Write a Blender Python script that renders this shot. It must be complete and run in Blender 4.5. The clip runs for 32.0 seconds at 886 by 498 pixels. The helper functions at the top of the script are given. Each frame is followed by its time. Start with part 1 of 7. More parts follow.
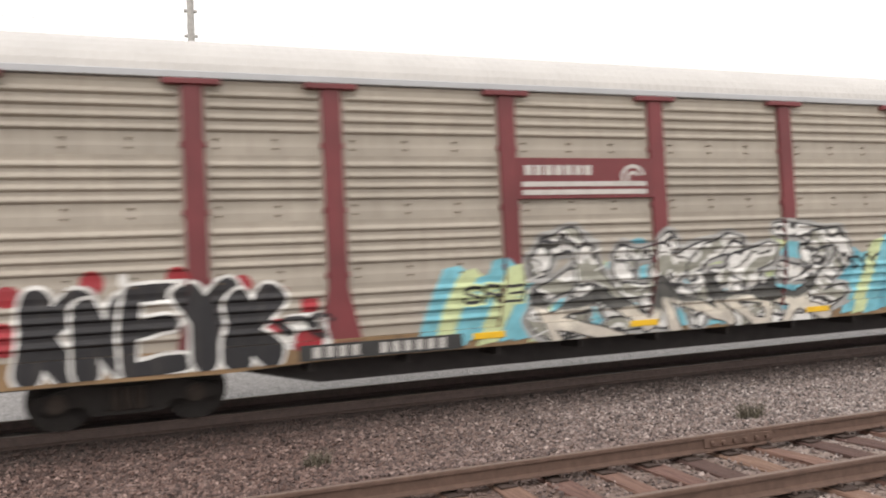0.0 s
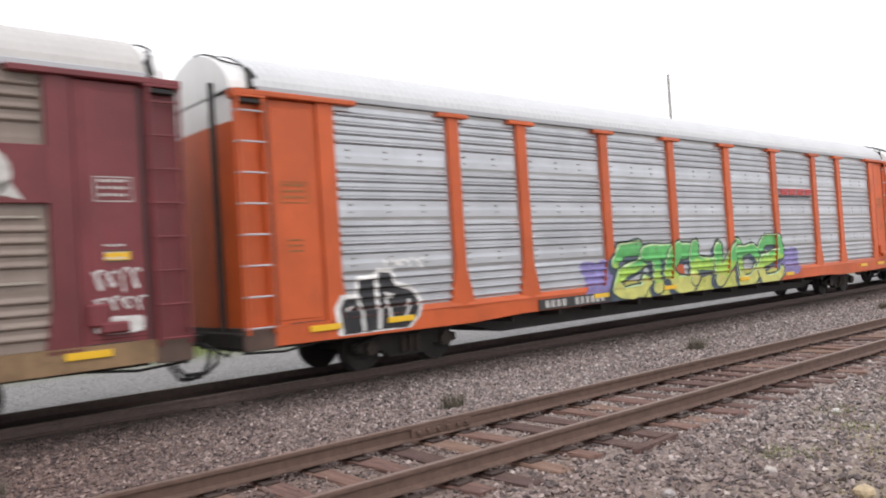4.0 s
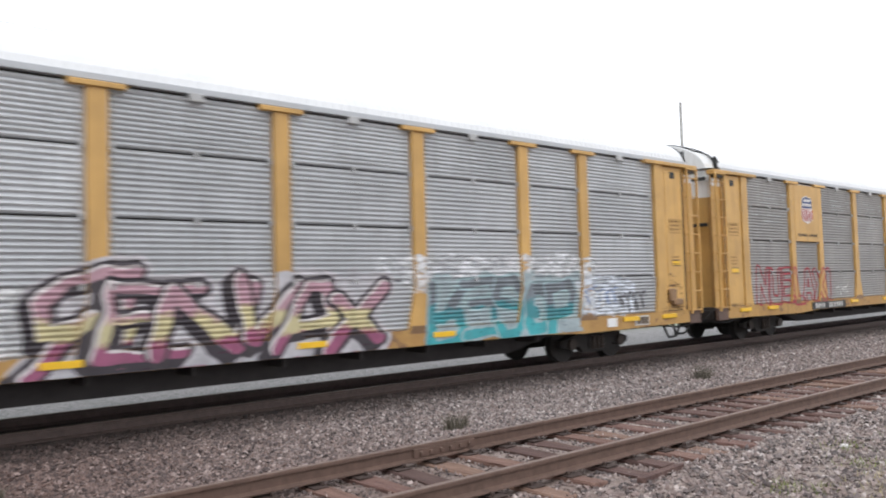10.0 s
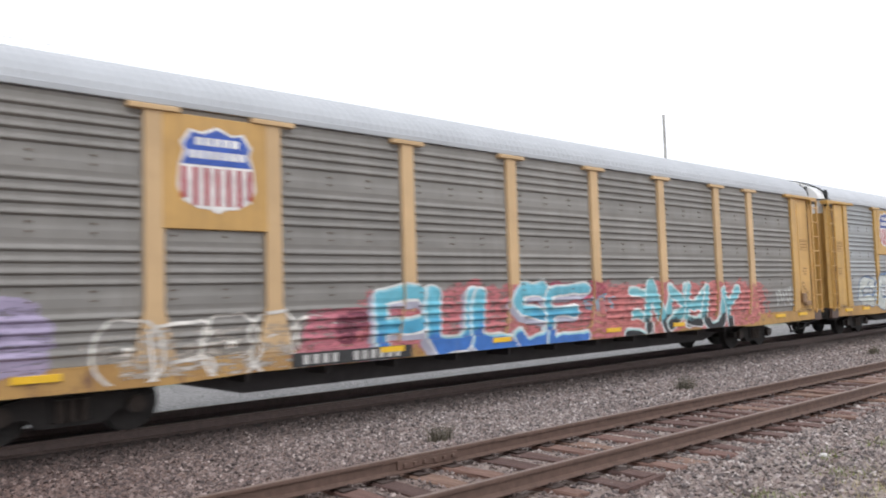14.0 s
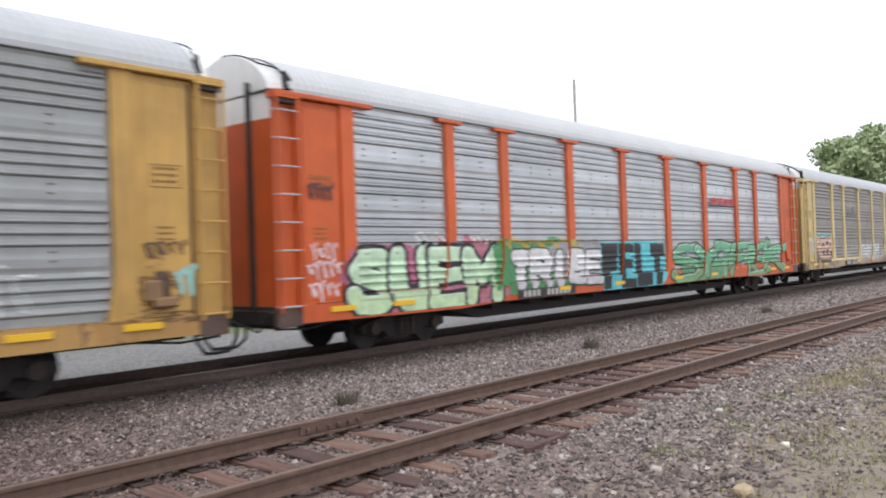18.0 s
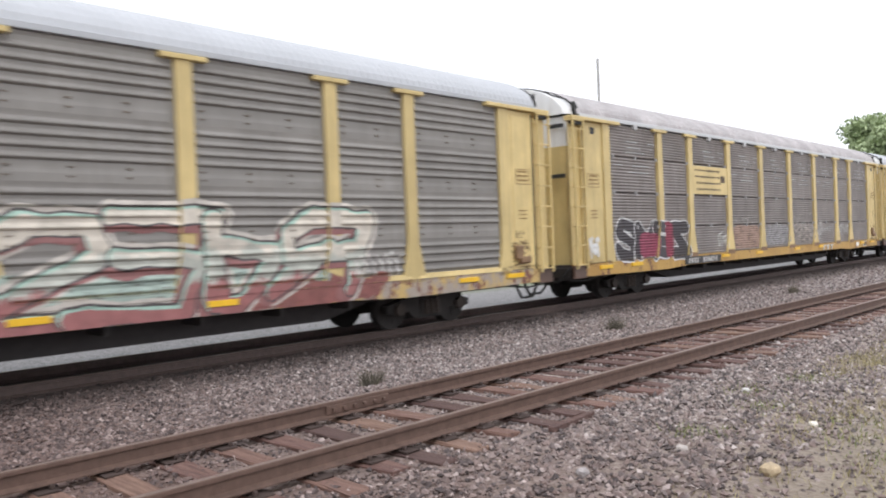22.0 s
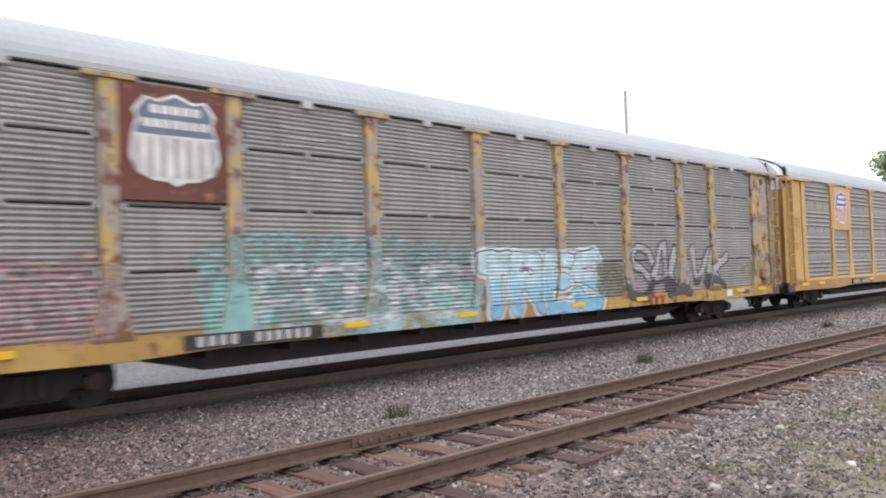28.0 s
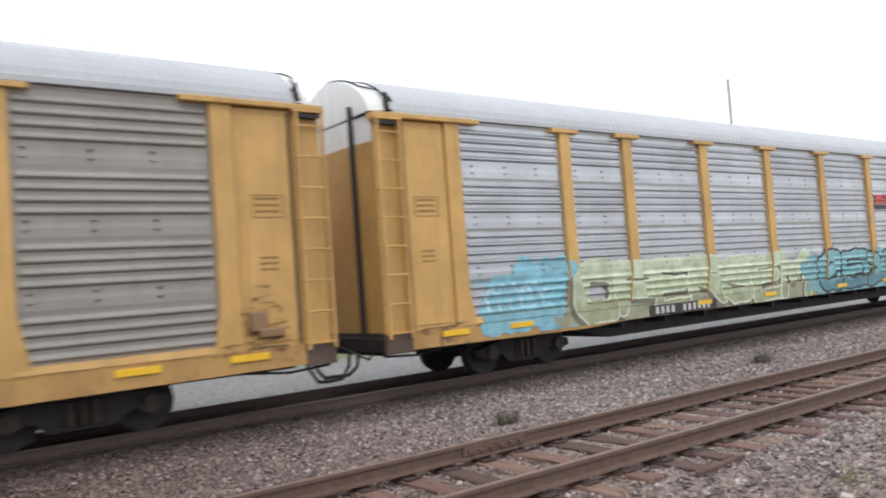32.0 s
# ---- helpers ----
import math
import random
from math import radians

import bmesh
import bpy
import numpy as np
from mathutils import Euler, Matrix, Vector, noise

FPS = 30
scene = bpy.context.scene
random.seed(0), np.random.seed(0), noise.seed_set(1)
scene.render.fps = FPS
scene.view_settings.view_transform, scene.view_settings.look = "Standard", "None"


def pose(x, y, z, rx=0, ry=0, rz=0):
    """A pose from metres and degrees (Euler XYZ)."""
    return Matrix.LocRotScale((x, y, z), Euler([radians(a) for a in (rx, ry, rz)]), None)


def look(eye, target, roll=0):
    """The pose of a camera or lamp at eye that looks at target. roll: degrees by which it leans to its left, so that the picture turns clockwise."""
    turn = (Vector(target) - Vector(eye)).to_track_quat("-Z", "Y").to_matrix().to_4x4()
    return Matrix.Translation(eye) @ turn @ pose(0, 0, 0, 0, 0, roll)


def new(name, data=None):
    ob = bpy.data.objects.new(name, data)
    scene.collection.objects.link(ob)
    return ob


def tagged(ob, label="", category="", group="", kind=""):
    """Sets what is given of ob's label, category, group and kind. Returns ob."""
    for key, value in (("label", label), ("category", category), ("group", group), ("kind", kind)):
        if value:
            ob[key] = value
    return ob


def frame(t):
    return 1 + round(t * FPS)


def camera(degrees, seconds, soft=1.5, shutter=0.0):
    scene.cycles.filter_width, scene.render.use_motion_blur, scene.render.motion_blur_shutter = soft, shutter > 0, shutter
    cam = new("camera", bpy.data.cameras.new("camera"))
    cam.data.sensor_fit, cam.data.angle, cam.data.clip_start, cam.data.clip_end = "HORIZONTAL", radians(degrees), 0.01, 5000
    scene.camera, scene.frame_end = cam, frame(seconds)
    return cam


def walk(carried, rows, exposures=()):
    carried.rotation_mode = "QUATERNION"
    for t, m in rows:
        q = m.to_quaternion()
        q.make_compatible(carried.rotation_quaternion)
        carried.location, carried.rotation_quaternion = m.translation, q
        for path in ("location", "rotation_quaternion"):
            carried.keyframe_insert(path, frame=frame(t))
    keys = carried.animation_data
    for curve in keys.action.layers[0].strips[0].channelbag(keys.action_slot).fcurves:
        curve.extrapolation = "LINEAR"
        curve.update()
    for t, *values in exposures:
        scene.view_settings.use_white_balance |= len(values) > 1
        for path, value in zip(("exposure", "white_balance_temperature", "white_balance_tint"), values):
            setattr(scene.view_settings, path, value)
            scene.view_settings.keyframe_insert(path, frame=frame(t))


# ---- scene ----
# the path of a hand-held camera beside the near track: t, x, y, z, rx, ry, rz
CAM_ROWS = [
    (0.0, -0.174, -0.084, 1.849, 91.82, 2.60, -19.73),
    (0.5, -0.156, -0.050, 1.763, 93.75, 2.49, -20.63),
    (1.0, -0.134, -0.034, 1.731, 94.74, 2.01, -21.68),
    (1.5, -0.123, -0.028, 1.720, 93.77, 2.97, -33.10),
    (2.0, -0.108, -0.025, 1.724, 94.63, 2.57, -40.03),
    (2.5, -0.093, -0.018, 1.723, 95.33, 2.81, -39.94),
    (3.0, -0.082, 0.001, 1.723, 94.03, 3.10, -39.93),
    (3.5, -0.086, -0.016, 1.716, 92.19, 3.70, -41.24),
    (4.0, -0.105, -0.070, 1.717, 91.50, 3.51, -40.57),
    (4.5, -0.105, -0.038, 1.717, 91.54, 1.63, -41.47),
    (6.5, -0.100, 0.001, 1.718, 93.73, 1.45, -39.57),
    (7.0, -0.086, -0.002, 1.717, 93.08, 1.50, -39.35),
    (7.5, -0.093, -0.012, 1.721, 92.64, 1.84, -40.30),
    (8.0, -0.110, -0.013, 1.720, 91.67, 2.16, -39.92),
    (8.5, -0.110, -0.007, 1.719, 91.95, 1.42, -39.45),
    (9.0, -0.068, -0.029, 1.700, 93.62, 1.31, -39.95),
    (9.5, -0.100, -0.026, 1.721, 93.62, 1.21, -40.14),
    (10.0, -0.108, -0.026, 1.718, 92.97, 1.51, -40.15),
    (10.5, -0.112, -0.020, 1.724, 92.62, 1.23, -40.02),
    (11.0, -0.109, -0.022, 1.721, 93.19, 1.25, -40.50),
    (11.5, -0.112, -0.029, 1.723, 93.59, 1.49, -41.11),
    (12.0, -0.116, -0.058, 1.715, 94.08, 0.96, -40.99),
    (12.5, -0.131, -0.085, 1.726, 93.46, 0.66, -40.81),
    (13.0, -0.125, -0.088, 1.729, 93.24, 1.34, -40.98),
    (13.5, -0.125, -0.084, 1.728, 93.23, 1.05, -41.26),
    (14.0, -0.119, -0.090, 1.728, 93.77, 1.68, -41.17),
    (14.5, -0.081, -0.092, 1.727, 92.56, 1.89, -40.55),
    (16.5, 0.081, 0.040, 1.681, 89.97, 3.34, -35.08),
    (17.0, 0.111, 0.025, 1.691, 93.50, 3.20, -41.63),
    (17.5, 0.102, 0.030, 1.695, 93.67, 4.28, -43.22),
    (18.0, 0.111, 0.024, 1.692, 90.89, 1.84, -47.58),
    (18.5, 0.102, 0.024, 1.682, 92.39, 2.38, -47.13),
    (19.0, 0.101, 0.037, 1.686, 90.24, 2.42, -46.00),
    (19.5, 0.104, 0.035, 1.680, 91.63, 2.82, -44.34),
    (20.0, 0.099, 0.034, 1.681, 91.37, 3.20, -45.39),
    (20.5, 0.088, 0.030, 1.688, 91.81, 2.71, -45.44),
    (21.0, 0.083, 0.039, 1.682, 91.19, 2.41, -46.52),
    (21.5, 0.107, 0.040, 1.671, 90.21, 2.13, -46.96),
    (22.0, 0.100, 0.034, 1.674, 89.60, 2.14, -45.89),
    (22.5, 0.098, 0.035, 1.683, 90.49, 2.03, -45.84),
    (23.0, 0.114, 0.027, 1.695, 90.64, 1.93, -44.81),
    (23.5, 0.113, 0.041, 1.686, 90.33, 2.36, -44.57),
    (24.0, 0.104, 0.034, 1.686, 90.46, 2.00, -45.08),
    (24.5, 0.104, 0.033, 1.685, 90.29, 1.45, -46.08),
    (26.5, 0.111, 0.031, 1.685, 93.27, 1.45, -45.54),
    (27.0, 0.111, 0.037, 1.687, 92.89, 1.43, -45.12),
    (27.5, 0.115, 0.039, 1.691, 92.57, 1.64, -44.28),
    (28.0, 0.108, 0.045, 1.684, 92.00, 1.87, -43.89),
    (28.5, 0.101, 0.042, 1.688, 92.26, 2.02, -44.14),
    (29.0, 0.114, 0.039, 1.692, 92.21, 2.31, -44.19),
    (29.5, 0.116, 0.033, 1.693, 92.47, 2.43, -44.27),
    (30.0, 0.101, 0.037, 1.691, 93.25, 1.36, -44.47),
    (30.5, 0.102, 0.041, 1.693, 93.56, 1.52, -44.46),
    (31.0, 0.096, 0.047, 1.696, 91.87, 2.04, -42.23),
    (31.5, 0.085, 0.038, 1.706, 92.42, 2.23, -41.43),
    (32.0, 0.088, 0.051, 1.742, 92.63, 3.99, -36.35),
]
cam = camera(59.77, 32.0, 1.9, 0.3)
walk(cam, [(t, pose(*r)) for t, *r in CAM_ROWS], exposures=[(0, 0.2, 7000, 13), (2, 0.15, 6750, 14), (4, 0.15, 6550, 13.5), (7, 0.12, 6350, 11), (9, 0.14, 6300, 10.5), (14, 0.1, 6300, 11.5), (19, 0.07, 6300, 11.5), (21, 0.1, 6300, 12.5), (23, 0.28, 6300, 12.5), (28, 0.17, 6300, 13), (32, 0.12, 6300, 11)])

# ---- light: white overcast sky, weak wide sun ----
world = bpy.data.worlds.new("overcast")
scene.world = world
world.use_nodes = True
wn, wl = world.node_tree.nodes, world.node_tree.links
wn.clear()
sky = wn.new("ShaderNodeTexSky")
sky.sky_type, sky.sun_disc = "NISHITA", False
sky.sun_elevation, sky.sun_rotation = radians(55), radians(200)
sky.dust_density = 6.0
grey = wn.new("ShaderNodeHueSaturation")
grey.inputs["Saturation"].default_value = 0.12
cloud = wn.new("ShaderNodeMix")
cloud.data_type = "RGBA"
cloud.inputs[0].default_value = 0.85
cloud.inputs[7].default_value = (13.0, 13.2, 13.6, 1)
back = wn.new("ShaderNodeBackground")
back.inputs["Strength"].default_value = 0.105
wout = wn.new("ShaderNodeOutputWorld")
wl.new(sky.outputs[0], grey.inputs["Color"])
wl.new(grey.outputs[0], cloud.inputs[6])
wl.new(cloud.outputs[2], back.inputs[0])
wl.new(back.outputs[0], wout.inputs[0])
sun = new("sun", bpy.data.lights.new("sun", "SUN"))
sun.data.energy, sun.data.angle, sun.data.color = 0.9, radians(30), (1.0, 0.97, 0.93)
sun.matrix_world = look((-20, -35, 55), (0, 0, 0))
scene.view_settings.exposure = 0.0

# ---- materials ----
def ramp(nt, fac, stops):
    r = nt.nodes.new("ShaderNodeValToRGB")
    el = r.color_ramp.elements
    while len(el) < len(stops):
        el.new(0.5)
    for e, (p, c) in zip(el, stops):
        e.position, e.color = p, (*c, 1) if len(c) == 3 else c
    nt.links.new(fac, r.inputs[0])
    return r.outputs[0]


def noise_tex(nt, vec, scale, detail=4.0, rough=0.6):
    n = nt.nodes.new("ShaderNodeTexNoise")
    n.inputs["Scale"].default_value, n.inputs["Detail"].default_value, n.inputs["Roughness"].default_value = scale, detail, rough
    nt.links.new(vec, n.inputs["Vector"])
    return n.outputs[0]


def mapped(nt, vec, scale):
    m = nt.nodes.new("ShaderNodeMapping")
    m.inputs["Scale"].default_value = scale
    nt.links.new(vec, m.inputs["Vector"])
    return m.outputs[0]


def mix(nt, fac, a, b, mode="MIX"):
    m = nt.nodes.new("ShaderNodeMix")
    m.data_type, m.blend_type = "RGBA", mode
    for sock, v in ((m.inputs[0], fac), (m.inputs[6], a), (m.inputs[7], b)):
        if isinstance(v, (int, float)):
            sock.default_value = v
        elif isinstance(v, tuple):
            sock.default_value = (*v, 1)
        else:
            nt.links.new(v, sock)
    return m.outputs[2]


def base(name, rough=0.6, metal=0.0):
    m = bpy.data.materials.new(name)
    m.use_nodes = True
    nt = m.node_tree
    bs = nt.nodes["Principled BSDF"]
    bs.inputs["Roughness"].default_value, bs.inputs["Metallic"].default_value = rough, metal
    tc = nt.nodes.new("ShaderNodeTexCoord").outputs["Object"]
    own = nt.nodes.new("ShaderNodeVectorMath")
    own.operation = "MULTIPLY_ADD"
    own.inputs[1].default_value = (61, 47, 0)
    nt.links.new(nt.nodes.new("ShaderNodeObjectInfo").outputs["Random"], own.inputs[0])
    nt.links.new(tc, own.inputs[2])
    return m, nt, bs, own.outputs[0]


def bump(nt, bs, height, strength, dist):
    b = nt.nodes.new("ShaderNodeBump")
    b.inputs["Strength"].default_value, b.inputs["Distance"].default_value = strength, dist
    nt.links.new(height, b.inputs["Height"])
    nt.links.new(b.outputs[0], bs.inputs["Normal"])


def dim(c, k):
    return tuple(v * k for v in c)


def paint_mat(name, col, dirt=(0.09, 0.06, 0.045), wear=0.45, rough=0.5, metal=0.0, streak=0.5, vary=0.1):
    """Painted or bare steel: colour blotches, vertical grime streaks, rusty specks, a tone of its own for each piece."""
    m, nt, bs, tc = base(name, rough, metal)
    blot = noise_tex(nt, tc, 1.1, 5)
    c = mix(nt, ramp(nt, blot, [(0.35, (0, 0, 0)), (0.7, (1, 1, 1))]), dim(col, 1 - vary), dim(col, 1 + vary))
    st = noise_tex(nt, mapped(nt, tc, (9, 9, 0.55)), 1.0, 5, 0.65)
    k = ramp(nt, st, [(0.62 - 0.2 * streak, (0, 0, 0)), (0.85, (streak, streak, streak))])
    c = mix(nt, k, c, mix(nt, 0.55, col, dirt))
    sp = noise_tex(nt, tc, 14.0, 6, 0.7)
    c = mix(nt, ramp(nt, sp, [(0.70 - 0.12 * wear, (0, 0, 0)), (0.80, (wear, wear, wear))]), c, dirt)
    oi = nt.nodes.new("ShaderNodeObjectInfo")
    tone = ramp(nt, oi.outputs["Random"], [(0, (0.9, 0.9, 0.9)), (1, (1.06, 1.06, 1.06))])
    c = mix(nt, 1.0, c, tone, "MULTIPLY")
    nt.links.new(c, bs.inputs["Base Color"])
    bump(nt, bs, noise_tex(nt, tc, 22.0, 3), 0.12, 0.01)
    return m


def plain(name, col, rough=0.6, metal=0.0, vary=0.25, scale=6.0, rel=0.25, dist=0.01):
    m, nt, bs, tc = base(name, rough, metal)
    n = noise_tex(nt, tc, scale, 6, 0.65)
    nt.links.new(mix(nt, ramp(nt, n, [(0.3, (0, 0, 0)), (0.72, (1, 1, 1))]), dim(col, 1 - vary), dim(col, 1 + vary)), bs.inputs["Base Color"])
    bump(nt, bs, noise_tex(nt, tc, scale * 5, 4), rel, dist)
    return m


def spray(name, col, fade=0.0):
    """Spray paint: mottled, worn through in flecks by fade."""
    m, nt, bs, tc = base(name, 0.55)
    n = ramp(nt, noise_tex(nt, tc, 3.4, 7, 0.65), [(0.3, (0, 0, 0)), (0.7, (1, 1, 1))])
    c = mix(nt, n, dim(col, 0.7), dim(col, 1.2))
    rain = noise_tex(nt, mapped(nt, tc, (8, 8, 0.7)), 1.0, 5, 0.65)
    c = mix(nt, ramp(nt, rain, [(0.52, (0, 0, 0)), (0.8, (0.4, 0.4, 0.4))]), c, mix(nt, 0.6, col, (0.2, 0.17, 0.14)))
    nt.links.new(c, bs.inputs["Base Color"])
    if fade:
        n2 = noise_tex(nt, mapped(nt, tc, (1.6, 1.6, 7)), 2.2, 6, 0.7)
        f = ramp(nt, n2, [(0.28 + 0.42 * fade - 0.09, (0, 0, 0)), (0.28 + 0.42 * fade + 0.09, (1, 1, 1))])
        nt.links.new(f, bs.inputs["Alpha"])
    return m


def patchy(name, cols, scale, rough=0.6, bare=0.0):
    """Peeling paint: large ragged patches of several colours with streaks."""
    m, nt, bs, tc = base(name, rough)
    a, b = noise_tex(nt, mapped(nt, tc, (scale, scale, scale * 0.55)), 1.0, 8, 0.62), noise_tex(nt, mapped(nt, tc, (scale * 1.3, scale, scale * 0.9)), 1.7, 8, 0.7)
    c = mix(nt, ramp(nt, a, [(0.50 - bare, (0, 0, 0)), (0.55 - bare, (1, 1, 1))]), cols[0], cols[1])
    c = mix(nt, ramp(nt, b, [(0.57 - bare, (0, 0, 0)), (0.61 - bare, (1, 1, 1))]), c, cols[2])
    c = mix(nt, ramp(nt, noise_tex(nt, mapped(nt, tc, (9, 9, 0.6)), 1.0, 5), [(0.55, (0, 0, 0)), (0.8, (0.5, 0.5, 0.5))]), c, cols[3])
    nt.links.new(mix(nt, noise_tex(nt, tc, 20.0, 4), mix(nt, 0.25, c, cols[3]), c), bs.inputs["Base Color"])
    bump(nt, bs, a, 0.2, 0.01)
    return m


YEL, GOLD, PALE, ORG, BRN = (0.51, 0.305, 0.082), (0.54, 0.322, 0.102), (0.60, 0.465, 0.205), (0.55, 0.10, 0.022), (0.16, 0.03, 0.035)
M = dict(
    yel=paint_mat("yellow_paint", YEL, wear=0.55, streak=0.75, vary=0.15), gold=paint_mat("gold_paint", GOLD, wear=0.5, streak=0.7, vary=0.14), pale=paint_mat("pale_yellow_paint", PALE, wear=0.5, streak=0.65, vary=0.13),
    rusty=patchy("peeling_yellow_paint", ((0.52, 0.37, 0.14), (0.36, 0.31, 0.26), (0.17, 0.06, 0.045), (0.12, 0.075, 0.05)), 1.9, bare=0.04),
    org=paint_mat("orange_paint", ORG, dirt=(0.16, 0.06, 0.035), wear=0.4, streak=0.5, vary=0.13), brn=paint_mat("brown_red_paint", BRN, wear=0.4, streak=0.5, vary=0.18),
    silver=paint_mat("galvanised_steel", (0.46, 0.475, 0.495), dirt=(0.16, 0.14, 0.12), wear=0.2, rough=0.3, metal=0.75, streak=0.3),
    tan=paint_mat("weathered_tan_steel", (0.37, 0.335, 0.285), dirt=(0.14, 0.10, 0.07), wear=0.5, rough=0.6, streak=0.7),
    brownish=paint_mat("brown_grimed_steel", (0.245, 0.20, 0.17), dirt=(0.10, 0.06, 0.045), wear=0.6, rough=0.65, streak=0.8),
    grey=paint_mat("weathered_grey_steel", (0.24, 0.228, 0.21), dirt=(0.13, 0.11, 0.09), wear=0.5, rough=0.55, metal=0.1, streak=0.7),
    dark=paint_mat("grimed_dark_steel", (0.26, 0.235, 0.22), dirt=(0.07, 0.05, 0.045), wear=0.6, rough=0.45, metal=0.35, streak=0.9, vary=0.2),
    mid=paint_mat("dull_grey_steel", (0.46, 0.47, 0.485), dirt=(0.15, 0.12, 0.10), wear=0.3, rough=0.4, metal=0.5, streak=0.6),
    bright=paint_mat("bright_white_roof_steel", (0.64, 0.65, 0.66), dirt=(0.35, 0.34, 0.33), wear=0.2, rough=0.45, streak=0.35, vary=0.05),
    cream=paint_mat("dusty_cream_roof_steel", (0.46, 0.45, 0.435), dirt=(0.3, 0.27, 0.24), wear=0.3, rough=0.5, streak=0.5, vary=0.06),
    white=paint_mat("white_roof_steel", (0.52, 0.535, 0.545), dirt=(0.35, 0.34, 0.33), wear=0.2, rough=0.45, streak=0.35, vary=0.05),
    lgrey=paint_mat("pale_grey_roof_steel", (0.41, 0.425, 0.445), dirt=(0.28, 0.27, 0.26), wear=0.3, rough=0.45, streak=0.4, vary=0.06),
    rroof=paint_mat("flaking_roof_steel", (0.42, 0.40, 0.40), dirt=(0.16, 0.10, 0.08), wear=0.9, rough=0.6, streak=0.9, vary=0.2),
    pgold=paint_mat("faded_gold_paint", (0.56, 0.38, 0.20), wear=0.4, streak=0.4), rust=patchy("rusted_board", ((0.15, 0.045, 0.03), (0.11, 0.04, 0.03), (0.36, 0.22, 0.09), (0.06, 0.025, 0.02)), 2.2, bare=-0.02),
    yelr=patchy("rust_streaked_yellow_sill", ((0.50, 0.31, 0.085), (0.42, 0.25, 0.07), (0.17, 0.085, 0.05), (0.11, 0.05, 0.03)), 1.2), silverg=paint_mat("dulled_galvanised_steel", (0.315, 0.325, 0.325), dirt=(0.16, 0.14, 0.12), wear=0.3, rough=0.42, metal=0.45, streak=0.5),
    tan2=paint_mat("warm_grey_steel", (0.285, 0.267, 0.24), dirt=(0.14, 0.11, 0.08), wear=0.4, rough=0.55, streak=0.6),
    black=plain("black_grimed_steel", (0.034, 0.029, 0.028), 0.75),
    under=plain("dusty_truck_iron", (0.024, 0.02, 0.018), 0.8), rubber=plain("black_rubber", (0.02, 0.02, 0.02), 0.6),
    tread=plain("wheel_steel", (0.05, 0.037, 0.03), 0.6, 0.4),
    inner=plain("dark_car_inside", (0.035, 0.033, 0.032), 0.9),
    reflect=plain("yellow_reflector", (0.75, 0.45, 0.02), 0.35, vary=0.08), stencil=plain("white_stencil", (0.5, 0.485, 0.46), 0.6, vary=0.15),
    sdark=plain("dark_stencil", (0.10, 0.07, 0.045), 0.7), patch=plain("black_patch", (0.03, 0.03, 0.03), 0.6),
    rail=plain("rusty_rail", (0.125, 0.078, 0.06), 0.7, 0.2, scale=9), head=plain("rail_head", (0.21, 0.155, 0.13), 0.5, 0.45, scale=14, vary=0.15),
    note=plain("faded_stencil", (0.20, 0.11, 0.035), 0.7), grime=paint_mat("rust_brown_grime", (0.10, 0.06, 0.045), dirt=(0.05, 0.03, 0.025), wear=0.8, vary=0.35),
    emb=plain("worn_dark_emblem", (0.10, 0.10, 0.105), 0.6, vary=0.4), lock=paint_mat("rust_brown_lock", (0.22, 0.13, 0.065), dirt=(0.07, 0.04, 0.03), wear=0.9, vary=0.35), rsill=paint_mat("worn_rusty_sill", (0.27, 0.17, 0.085), dirt=(0.07, 0.045, 0.035), wear=1.0, streak=0.9, vary=0.4),
    gsill=patchy("dirty_gold_sill", ((0.47, 0.275, 0.085), (0.40, 0.225, 0.07), (0.21, 0.115, 0.06), (0.10, 0.055, 0.03)), 1.2), mid2=paint_mat("darkened_grey_steel", (0.338, 0.328, 0.316), dirt=(0.11, 0.09, 0.075), wear=0.5, rough=0.45, metal=0.4, streak=0.8),
    clip=paint_mat("dull_clip_steel", (0.42, 0.42, 0.42), wear=0.4),
    # mrail is a darker brown than the near track's rail
    hoodw=paint_mat("white_end_paint", (0.74, 0.745, 0.74), dirt=(0.36, 0.31, 0.26), wear=0.5, streak=0.7, vary=0.05), mrail=plain("dark_brown_rail", (0.085, 0.058, 0.05), 0.7, 0.1, scale=9),
    foot=paint_mat("brown_worn_paint", (0.20, 0.11, 0.05), wear=0.6),
    wood=None, joint=plain("dark_rust_plate", (0.05, 0.032, 0.026), 0.8),
)


